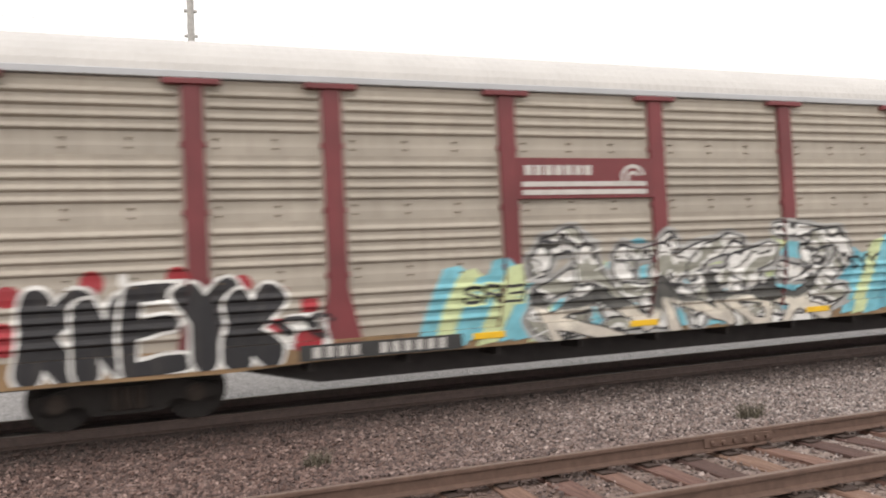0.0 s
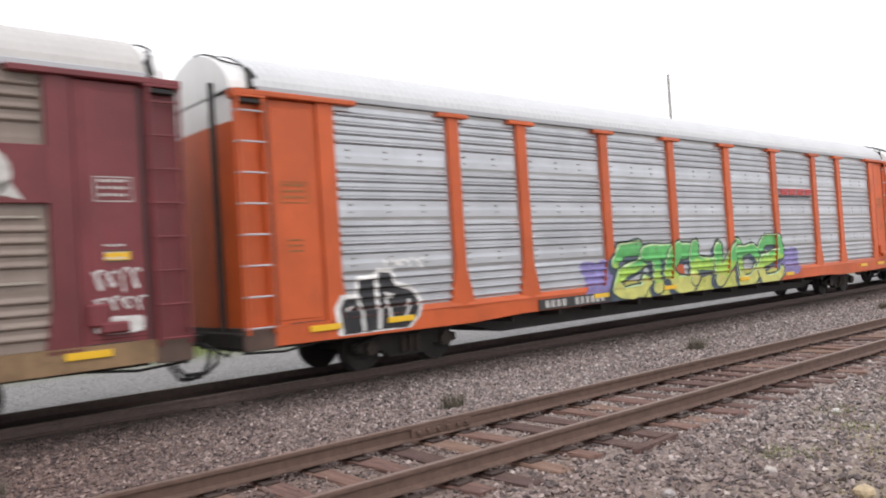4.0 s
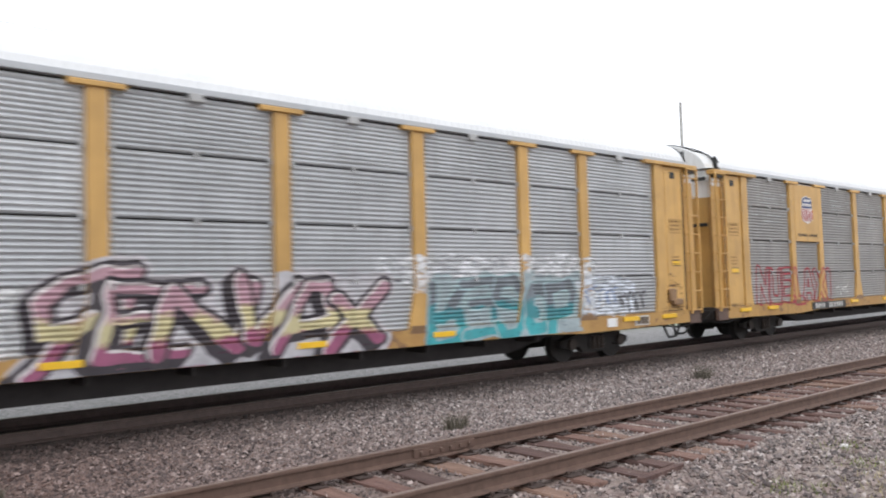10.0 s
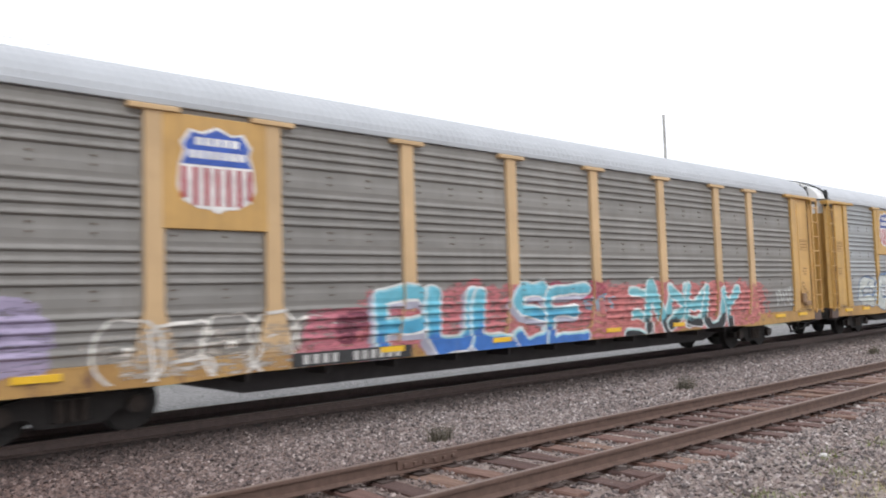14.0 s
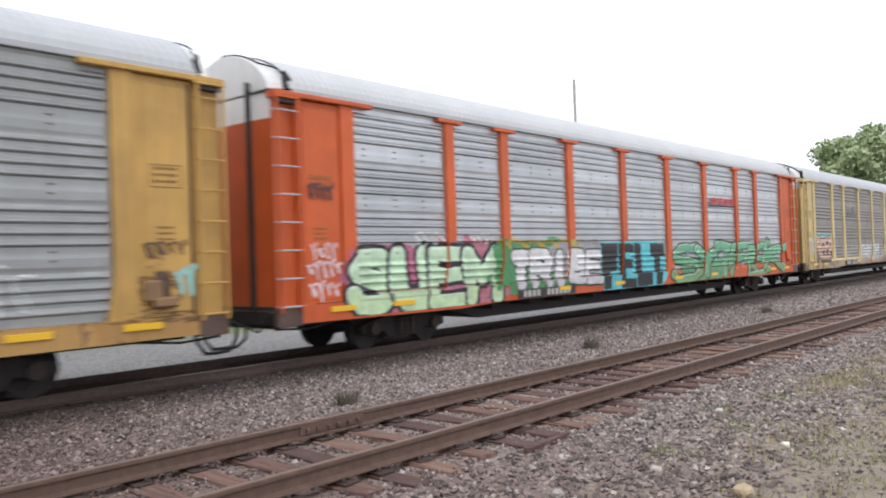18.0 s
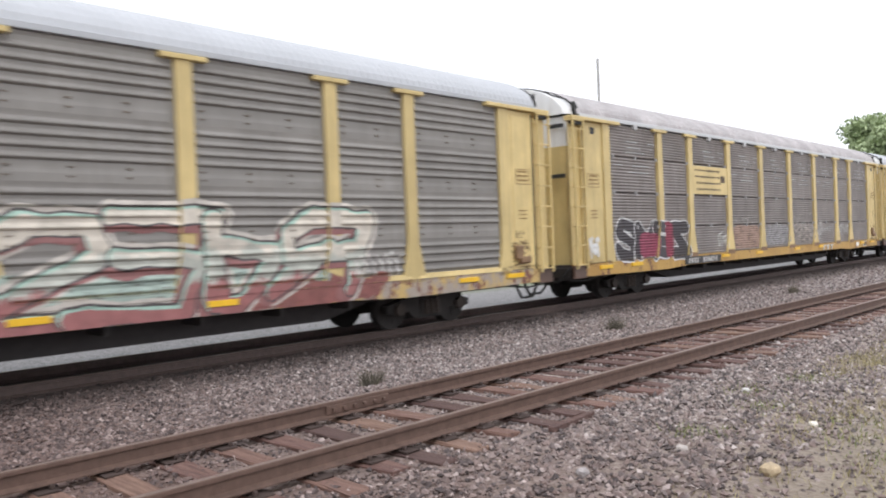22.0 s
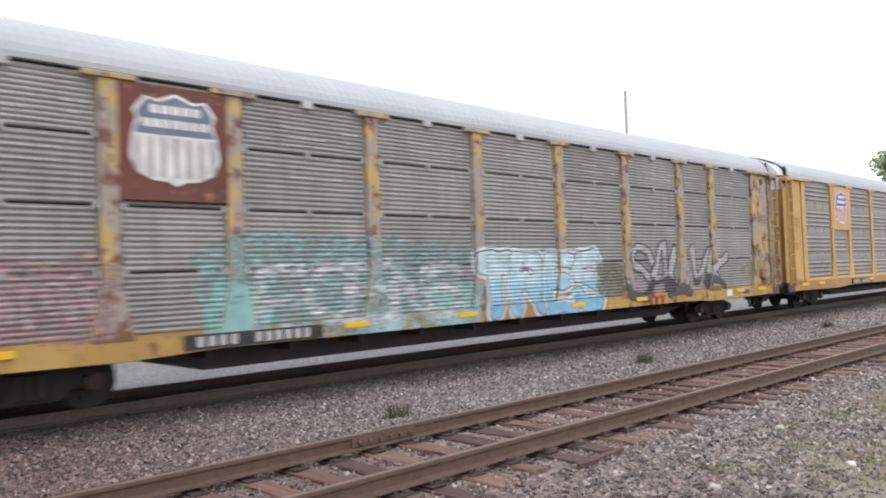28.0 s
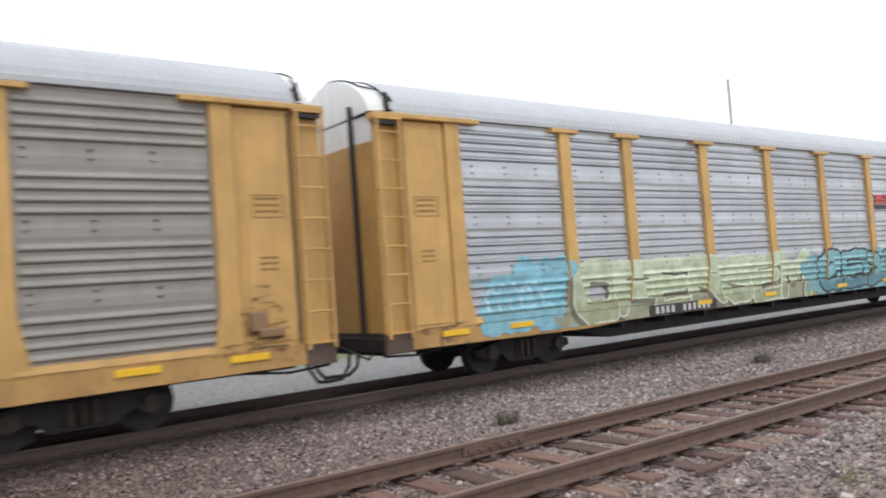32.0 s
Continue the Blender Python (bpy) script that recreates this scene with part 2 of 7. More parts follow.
def ground_mat():
    """Grey ballast, brown stain and painted shade along the main track, pale gravel beyond it, then rough grass; dry
    earth on the near side.
    """
    m, nt, bs, tc = base("ballast_and_earth", 0.9)
    sep = nt.nodes.new("ShaderNodeSeparateXYZ")
    geo = nt.nodes.new("ShaderNodeNewGeometry")
    pos = geo.outputs["Position"]
    nt.links.new(pos, sep.inputs[0])
    vor = nt.nodes.new("ShaderNodeTexVoronoi")
    vor.inputs["Scale"].default_value = 19.0
    nt.links.new(pos, vor.inputs["Vector"])
    hue = nt.nodes.new("ShaderNodeSeparateColor")
    nt.links.new(vor.outputs["Color"], hue.inputs[0])
    grav = ramp(nt, hue.outputs[0], [(0, (0.075, 0.067, 0.065)), (0.45, (0.155, 0.14, 0.135)), (0.8, (0.235, 0.217, 0.21)), (1, (0.34, 0.325, 0.315))])
    grav = mix(nt, ramp(nt, noise_tex(nt, pos, 0.6, 5), [(0.35, (0, 0, 0)), (0.75, (0.6, 0.6, 0.6))]), grav, (0.135, 0.105, 0.092))
    far = mix(nt, hue.outputs[0], (0.13, 0.127, 0.127), (0.32, 0.31, 0.305))
    earth = mix(nt, noise_tex(nt, pos, 3.0, 8, 0.7), (0.17, 0.14, 0.105), (0.33, 0.28, 0.205))
    grass = mix(nt, noise_tex(nt, pos, 2.0, 8, 0.7), (0.07, 0.11, 0.03), (0.20, 0.23, 0.08))
    wob = nt.nodes.new("ShaderNodeMath")
    wob.operation = "MULTIPLY_ADD"
    wob.inputs[1].default_value = 1.6
    nt.links.new(noise_tex(nt, pos, 0.9, 6, 0.7), wob.inputs[0])
    nt.links.new(sep.outputs[1], wob.inputs[2])
    def band(lo, hi):
        r = nt.nodes.new("ShaderNodeMapRange")
        r.inputs["From Min"].default_value, r.inputs["From Max"].default_value = lo, hi
        nt.links.new(wob.outputs[0], r.inputs["Value"])
        return r.outputs[0]
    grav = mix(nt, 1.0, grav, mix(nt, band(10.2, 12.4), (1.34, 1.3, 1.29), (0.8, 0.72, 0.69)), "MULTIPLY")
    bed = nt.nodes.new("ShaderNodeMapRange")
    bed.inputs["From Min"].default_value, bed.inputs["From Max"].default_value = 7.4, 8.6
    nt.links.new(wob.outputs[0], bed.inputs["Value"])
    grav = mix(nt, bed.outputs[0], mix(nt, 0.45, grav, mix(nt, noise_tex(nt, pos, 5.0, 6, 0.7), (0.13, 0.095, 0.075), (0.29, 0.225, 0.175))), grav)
    # ballast is darker and redder towards low x
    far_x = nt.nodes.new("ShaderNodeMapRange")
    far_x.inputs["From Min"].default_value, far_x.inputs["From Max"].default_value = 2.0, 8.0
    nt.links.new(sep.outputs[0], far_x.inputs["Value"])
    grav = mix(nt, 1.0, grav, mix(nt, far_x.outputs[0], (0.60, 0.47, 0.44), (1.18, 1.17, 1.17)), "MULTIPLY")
    c = mix(nt, band(2.0, 4.6), earth, grav)
    # oil stain and the train's shade, both put into one dark colour
    oily_shade = nt.nodes.new("ShaderNodeMapRange")
    oily_shade.interpolation_type = "SMOOTHSTEP"
    oily_shade.inputs["From Min"].default_value, oily_shade.inputs["From Max"].default_value = 10.9, 12.0
    nt.links.new(wob.outputs[0], oily_shade.inputs["Value"])
    c = mix(nt, oily_shade.outputs[0], c, mix(nt, hue.outputs[0], (0.028, 0.02, 0.017), (0.075, 0.052, 0.044)))
    c = mix(nt, band(15.0, 15.6), c, far)
    c = mix(nt, band(22.0, 25.0), c, grass)
    nt.links.new(c, bs.inputs["Base Color"])
    bump(nt, bs, vor.outputs["Distance"], 0.9, 0.03)
    return m


def stone_mat():
    m, nt, bs, tc = base("ballast_stone", 0.85)
    geo = nt.nodes.new("ShaderNodeNewGeometry")
    c = ramp(nt, geo.outputs["Random Per Island"], [(0, (0.05, 0.045, 0.045)), (0.35, (0.12, 0.107, 0.104)), (0.6, (0.165, 0.136, 0.124)), (0.9, (0.225, 0.208, 0.2)), (1, (0.37, 0.355, 0.34))])
    sep = nt.nodes.new("ShaderNodeSeparateXYZ")
    nt.links.new(geo.outputs["Position"], sep.inputs[0])
    # stones turn darker and browner towards the main track
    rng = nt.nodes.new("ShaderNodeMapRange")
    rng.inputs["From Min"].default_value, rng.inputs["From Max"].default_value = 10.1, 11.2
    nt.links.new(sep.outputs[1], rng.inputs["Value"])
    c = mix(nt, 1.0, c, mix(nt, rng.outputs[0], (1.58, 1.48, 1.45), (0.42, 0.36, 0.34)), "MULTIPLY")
    # the same change of tone along x for the loose stones
    tinge = nt.nodes.new("ShaderNodeMapRange")
    tinge.inputs["From Min"].default_value, tinge.inputs["From Max"].default_value = 1.0, 8.5
    nt.links.new(sep.outputs[0], tinge.inputs["Value"])
    c = mix(nt, 1.0, c, mix(nt, tinge.outputs[0], (0.60, 0.48, 0.45), (1, 1, 1)), "MULTIPLY")
    nt.links.new(mix(nt, 1.0, c, ramp(nt, noise_tex(nt, tc, 60, 3), [(0.2, (0.7, 0.7, 0.7)), (0.8, (1.15, 1.15, 1.15))]), "MULTIPLY"), bs.inputs["Base Color"])
    return m


def wood_mat():
    m, nt, bs, tc = base("weathered_tie_wood", 0.85)
    g = noise_tex(nt, mapped(nt, tc, (26, 1.6, 26)), 1.0, 6, 0.7)
    c = ramp(nt, g, [(0.25, (0.055, 0.033, 0.028)), (0.5, (0.16, 0.10, 0.083)), (0.8, (0.28, 0.20, 0.165))])
    oi = nt.nodes.new("ShaderNodeObjectInfo")
    c = mix(nt, 1.0, c, ramp(nt, oi.outputs["Random"], [(0, (0.5, 0.45, 0.46)), (0.5, (0.95, 0.82, 0.8)), (1, (1.2, 1.15, 1.0))]), "MULTIPLY")
    nt.links.new(c, bs.inputs["Base Color"])
    bump(nt, bs, g, 0.8, 0.015)
    return m


def leaf_mat(name, lo, hi):
    m, nt, bs, tc = base(name, 0.6)
    geo = nt.nodes.new("ShaderNodeNewGeometry")
    nt.links.new(ramp(nt, geo.outputs["Random Per Island"], [(0, lo), (1, hi)]), bs.inputs["Base Color"])
    return m


M["wood"] = wood_mat()

# ---- mesh helpers ----
def link_mesh(name, me, material, parent=None, label="", loc=(0, 0, 0), kind=""):
    ob = new(name, me)
    if not me.materials:
        me.materials.append(None)
    if material:
        ob.material_slots[0].link = "OBJECT"
        ob.material_slots[0].material = material
    ob.parent, ob.location = parent, loc
    return tagged(ob, label, kind=kind)


def to_mesh(bm, name="piece", smooth=False):
    me = bpy.data.meshes.new(name)
    bm.normal_update()
    bm.to_mesh(me)
    bm.free()
    if smooth:
        me.polygons.foreach_set("use_smooth", [True] * len(me.polygons))
    return me


def part(name, bm, material, parent, label="", loc=(0, 0, 0)):
    return link_mesh(name, to_mesh(bm, name) if isinstance(bm, bmesh.types.BMesh) else bm, material, parent, label, loc)


def box(bm, x0, x1, y0, y1, z0, z1, bev=0.0):
    vs = [bm.verts.new((x, y, z)) for z in (z0, z1) for y in (y0, y1) for x in (x0, x1)]
    fs = [bm.faces.new([vs[i] for i in q]) for q in ((0, 2, 3, 1), (4, 5, 7, 6), (0, 1, 5, 4), (2, 6, 7, 3), (0, 4, 6, 2), (1, 3, 7, 5))]
    if bev:
        bmesh.ops.bevel(bm, geom=list({e for f in fs for e in f.edges}), offset=bev, segments=1, affect="EDGES")
    return bm


def boxes(*bs, bev=0.0):
    bm = bmesh.new()
    for b in bs:
        box(bm, *b, bev=bev)
    return bm


def prism(bm, pts, lo, hi, axis="y"):
    """A polygon pushed along an axis: pts are (x, z) for y, (y, z) for x, (x, y) for z."""
    put = {"y": lambda a, b, h: (a, h, b), "x": lambda a, b, h: (h, a, b), "z": lambda a, b, h: (a, b, h)}[axis]
    v0, v1 = [bm.verts.new(put(a, b, lo)) for a, b in pts], [bm.verts.new(put(a, b, hi)) for a, b in pts]
    n = len(pts)
    made = [bm.faces.new(v0), bm.faces.new(v1[::-1])] + [bm.faces.new((v0[i], v1[i], v1[(i + 1) % n], v0[(i + 1) % n])) for i in range(n)]
    bmesh.ops.recalc_face_normals(bm, faces=made)
    return bm


def tube(bm, pts, r, n=8):
    pts = [Vector(p) for p in pts]
    rings = []
    for i, p in enumerate(pts):
        d = (pts[min(i + 1, len(pts) - 1)] - pts[max(i - 1, 0)]).normalized()
        a = d.orthogonal().normalized()
        b = d.cross(a)
        if rings:
            best = rings[-1][1]
            a = (best - d * best.dot(d)).normalized()
            b = d.cross(a)
        rings.append(([bm.verts.new(p + r * (math.cos(k * 2 * math.pi / n) * a + math.sin(k * 2 * math.pi / n) * b)) for k in range(n)], a))
    for (u, _), (v, _) in zip(rings, rings[1:]):
        for k in range(n):
            bm.faces.new((u[k], u[(k + 1) % n], v[(k + 1) % n], v[k]))
    bm.faces.new(rings[0][0][::-1])
    bm.faces.new(rings[-1][0])
    return bm


def disc(bm, c, r, depth, n=24, axis="y"):
    pts = [(c[0] + r * math.cos(k * 2 * math.pi / n), c[2] + r * math.sin(k * 2 * math.pi / n)) for k in range(n)]
    return prism(bm, pts, c[1], c[1] + depth, axis)


# ---- ground ----
TRACK_A, TRACK_B = 0.00766, 0.0035          # the main track runs at a slight angle and grade to the near one
MAIN_Y, MAIN_Z = 12.76, -0.065              # centre line and rail top at x = 10
NEAR_Y = 6.06                               # centre line of the near track, rail top at z = 0


def main_at(x, y=0.0, z=0.0):
    return (x, MAIN_Y + y + TRACK_A * (x - 10), MAIN_Z + z + TRACK_B * min(x - 10, 120))


GY = [-400, 0, 2.6, 4.3, 4.7, 7.4, 7.8, 8.5, 9.5, 10.5, 11.2, 14.3, 15.2, 18, 26, 60, 900]
GZ = [-0.3, -0.24, -0.235, -0.245, -0.245, -0.245, -0.235, -0.30, -0.335, -0.29, -0.24, -0.24, -0.42, -0.5, -0.5, -0.4, -0.4]


def ground_z(x, y):
    z = np.interp(y, GY, GZ)
    lift = TRACK_B * (np.clip(x, -100, 130) - 10)
    w = np.interp(y, [7.5, 10.8, 15.0, 40], [0, 1, 1, 0.6])
    return z + lift * w


def build_ground():
    xs = np.concatenate([[-900, -500, -300, -180], np.arange(-120, -10, 6), np.arange(-10, 34, 0.22), np.arange(34, 130, 3), [180, 300, 500, 900]])
    ys = np.concatenate([[-400, -200, -100, -50, -25, -12, -6, -3], np.arange(-1, 16, 0.14), np.arange(16, 40, 1.5), [50, 80, 150, 300, 600, 900]])
    X, Y = np.meshgrid(xs, ys)
    Z = ground_z(X, Y)
    near = (X > -10) & (X < 34) & (Y > -1) & (Y < 16)
    Z = Z + near * (np.random.rand(*Z.shape) - 0.5) * 0.03
    nx, ny = len(xs), len(ys)
    i = np.arange(nx * ny).reshape(ny, nx)
    faces = np.stack([i[:-1, :-1], i[:-1, 1:], i[1:, 1:], i[1:, :-1]], -1).reshape(-1, 4)
    me = bpy.data.meshes.new("ground")
    me.from_pydata(np.stack([X, Y, Z], -1).reshape(-1, 3).tolist(), [], faces.tolist())
    me.polygons.foreach_set("use_smooth", [True] * len(me.polygons))
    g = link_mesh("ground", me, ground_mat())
    tagged(g, "grey railway ballast with dry earth, pale gravel and rough grass", "ground", kind="structure")


OCTA_V = np.array([(1, 0, 0), (-1, 0, 0), (0, 1, 0), (0, -1, 0), (0, 0, 1), (0, 0, -1)], float)
OCTA_F = np.array([(0, 2, 4), (2, 1, 4), (1, 3, 4), (3, 0, 4), (2, 0, 5), (1, 2, 5), (3, 1, 5), (0, 3, 5)])


def scatter_stones(name, material, label, areas):
    rng = np.random.default_rng(5)
    P, R = [], []
    for x0, x1, y0, y1, n, r0, r1 in areas:
        p = np.stack([rng.uniform(x0, x1, n) + rng.normal(0, 0.9, n), rng.uniform(y0, y1, n) + rng.normal(0, 0.22, n)], 1)
        P.append(p)
        R.append(r0 + (r1 - r0) * rng.random(n) ** 2)
    P, R = np.concatenate(P), np.concatenate(R)
    on_rail = (abs(abs(P[:, 1] - NEAR_Y) - 0.7525) < 0.075) | (abs(abs(P[:, 1] - MAIN_Y - TRACK_A * (P[:, 0] - 10)) - 0.7525) < 0.08)
    P, R = P[~on_rail], R[~on_rail]
    n = len(P)
    V = OCTA_V[None] * rng.uniform(0.6, 1.25, (n, 6, 1)) * (R[:, None, None] * np.array([1.15, 1.0, 0.75]))
    V = V + rng.normal(0, 0.16, V.shape) * R[:, None, None]
    a, t = rng.uniform(0, 6.28, n), rng.normal(0, 0.5, n)
    ca, sa, ct, st = np.cos(a), np.sin(a), np.cos(t), np.sin(t)
    x, y, z = V[..., 0], V[..., 1], V[..., 2]
    y, z = y * ct[:, None] - z * st[:, None], y * st[:, None] + z * ct[:, None]
    x, y = x * ca[:, None] - y * sa[:, None], x * sa[:, None] + y * ca[:, None]
    V = np.stack([x + P[:, :1], y + P[:, 1:], z + (ground_z(P[:, 0], P[:, 1]) + R * 0.35)[:, None]], -1)
    F = (OCTA_F[None] + 6 * np.arange(n)[:, None, None]).reshape(-1, 3)
    me = bpy.data.meshes.new(name)
    me.from_pydata(V.reshape(-1, 3).tolist(), [], F.tolist())
    tagged(link_mesh(name, me, material), label, "stones", kind="stuff")


# ---- tracks ----
RAIL_PTS = [(-0.075, -0.17), (0.075, -0.17), (0.075, -0.158), (0.012, -0.135), (0.012, -0.045), (0.036, -0.036), (0.036, -0.006), (0.03, 0.0),
            (-0.03, 0.0), (-0.036, -0.006), (-0.036, -0.036), (-0.012, -0.045), (-0.012, -0.135), (-0.075, -0.158)]


def rail_mesh(x0, x1, side):
    bm = prism(bmesh.new(), RAIL_PTS, x0, x1, "x")
    me = to_mesh(bm, "rail")
    me.materials.append(M[side])
    me.materials.append(M["head"])
    for p in me.polygons:
        p.material_index = 1 if p.normal.z > 0.9 and p.center.z > -0.01 else 0
    return me


def tie_mesh(seed):
    rng = random.Random(seed)
    bm = boxes((-0.115, 0.115, -1.3, 1.3, -0.18, 0), bev=0.012)
    bmesh.ops.subdivide_edges(bm, edges=[e for e in bm.edges if abs((e.verts[0].co - e.verts[1].co).y) > 1], cuts=5)
    for v in bm.verts:
        v.co += Vector((rng.uniform(-1, 1), 0.6 * rng.uniform(-1, 1), rng.uniform(-1, 0.5))) * 0.014
    return to_mesh(bm, "tie")


def build_tracks():
    near = tagged(new("near_track"), "rusty rails on weathered reddish wooden ties in grey ballast", "railway track", kind="structure")
    near.location = (0, NEAR_Y, 0)
    main = tagged(new("main_track"), "worn rails on brown stained ballast under the train", "railway track", kind="structure")
    main.matrix_world = pose(*main_at(10), 0, -math.degrees(TRACK_B), math.degrees(TRACK_A))
    rails = {near: rail_mesh(-300, 420, "rail"), main: rail_mesh(-300, 420, "mrail")}
    for root, dx in ((near, 0), (main, -10)):
        for s in (-1, 1):
            link_mesh("rail", rails[root], None, root, loc=(dx if root == main else 0, s * 0.7525, 0))
    ties = [tie_mesh(k) for k in range(7)]
    plate, spike = to_mesh(boxes((-0.09, 0.09, -0.17, 0.17, 0, 0.016), bev=0.004), "tie_plate"), to_mesh(boxes((-0.017, 0.017, -0.02, 0.02, 0, 0.04), bev=0.006), "spike")
    rng = random.Random(3)
    x, k = -6.0, 0
    while x < 62:
        t = link_mesh("tie", ties[k % 7], M["wood"], near, loc=(x + rng.uniform(-0.05, 0.05), rng.uniform(-0.09, 0.09), -0.19 - rng.uniform(0, 0.03)))
        t.rotation_euler = (0, 0, rng.uniform(-0.025, 0.025))
        if x < 26:
            for s in (-1, 1):
                p = link_mesh("tie_plate", plate, M["joint"], t, loc=(0, s * 0.7525 - t.location.y, 0.0))
                if x < 16:
                    for dy in (-0.1, 0.1):
                        link_mesh("spike", spike, M["joint"], t, loc=(0.045 * s, s * 0.7525 + dy - t.location.y, 0.014))
        x, k = x + 0.52, k + 1
    # main ties in near-black, the shade under the train in their colour
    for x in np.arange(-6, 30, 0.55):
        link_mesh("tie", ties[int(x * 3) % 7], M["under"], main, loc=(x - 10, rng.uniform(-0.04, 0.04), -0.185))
    bar = boxes((-0.45, 0.45, 0.013, 0.04, -0.14, -0.04), (-0.45, 0.45, -0.04, -0.013, -0.14, -0.04), bev=0.006)
    for dx in (-0.36, -0.22, -0.07, 0.07, 0.22, 0.36):
        box(bar, dx - 0.02, dx + 0.02, -0.075, -0.04, -0.11, -0.07, 0.006)
    bar = to_mesh(bar, "joint_bar")
    for x, s in ((5.6, 1),):
        link_mesh("joint_bar", bar, M["rail"], near, loc=(x, s * 0.7525, 0))
    scraps = prism(bmesh.new(), [(6.35, 4.52), (6.4, 4.46), (7.18, 4.51), (7.24, 4.54), (7.1, 4.565), (6.5, 4.58)], -0.235, -0.185, "z")
    tagged(part("broken_plank", scraps, M["wood"], None), "broken weathered plank lying on the ballast", "plank").rotation_euler = (0, 0, 0.02)


# ---- plants ----
def leaf_cloud(name, centres, radius, count, size, rng):
    C = np.array(centres)
    k = rng.integers(0, len(C), count)
    d = rng.normal(size=(count, 3))
    d /= np.linalg.norm(d, axis=1)[:, None]
    rad = np.array(radius)[k] * rng.uniform(0.45, 1.05, count)
    p = C[k] + d * rad[:, None] * np.array([1, 1, 0.8])
    u = rng.normal(size=(count, 3))
    v = np.cross(u, rng.normal(size=(count, 3)))
    u /= np.linalg.norm(u, axis=1)[:, None]
    v /= np.linalg.norm(v, axis=1)[:, None]
    s = (size * rng.uniform(0.5, 1.2, count))[:, None]
    V = np.stack([p - u * s, p - v * s * 0.6, p + u * s, p + v * s * 0.6], 1).reshape(-1, 3)
    F = np.arange(4 * count).reshape(-1, 4)
    me = bpy.data.meshes.new(name)
    me.from_pydata(V.tolist(), [], F.tolist())
    return me


def build_tree(x, y, height, spread, seed, leaf, label):
    rng = np.random.default_rng(seed)
    gz = float(ground_z(np.array(x), np.array(y)))
    tree = tagged(new("tree"), label, "tree", group="trees behind the railway")
    tree.location = (x, y, gz - 0.05)
    bm = bmesh.new()
    centres, radius = [], []
    top = height * 0.62
    trunk = [(0, 0, 0), (0.1 * rng.normal(), 0.1 * rng.normal(), height * 0.25), (0.2 * rng.normal(), 0.2 * rng.normal(), top)]
    tube(bm, trunk[:2], 0.03 * height ** 0.9, 8)
    tube(bm, trunk[1:], 0.02 * height ** 0.9, 8)
    for k in range(11):
        a = k * 2.4 + rng.uniform(-0.4, 0.4)
        z0 = height * rng.uniform(0.08, 0.6)
        r = spread * rng.uniform(0.45, 0.95)
        z1 = min(z0 + height * rng.uniform(0.06, 0.3), height * 0.9)
        q = (r * math.cos(a), r * math.sin(a), z1)
        tube(bm, [(0, 0, z0), (q[0] * 0.5, q[1] * 0.5, z0 + 0.55 * (z1 - z0)), q], 0.008 * height, 6)
        for m in range(3):
            w = 0.45 + 0.3 * m
            centres.append((q[0] * w + rng.normal() * 0.4, q[1] * w + rng.normal() * 0.4, z0 + w * (z1 - z0) + rng.normal() * 0.5))
            radius.append(spread * rng.uniform(0.26, 0.44))
    for k in range(6):
        centres.append((rng.normal() * spread * 0.3, rng.normal() * spread * 0.3, height * rng.uniform(0.66, 0.93)))
        radius.append(spread * rng.uniform(0.25, 0.45))
    part("trunk", bm, M["bark"], tree)
    link_mesh("crown", leaf_cloud("crown", centres, radius, 15000, 0.21 if height < 13 else 0.36, rng), leaf, tree)


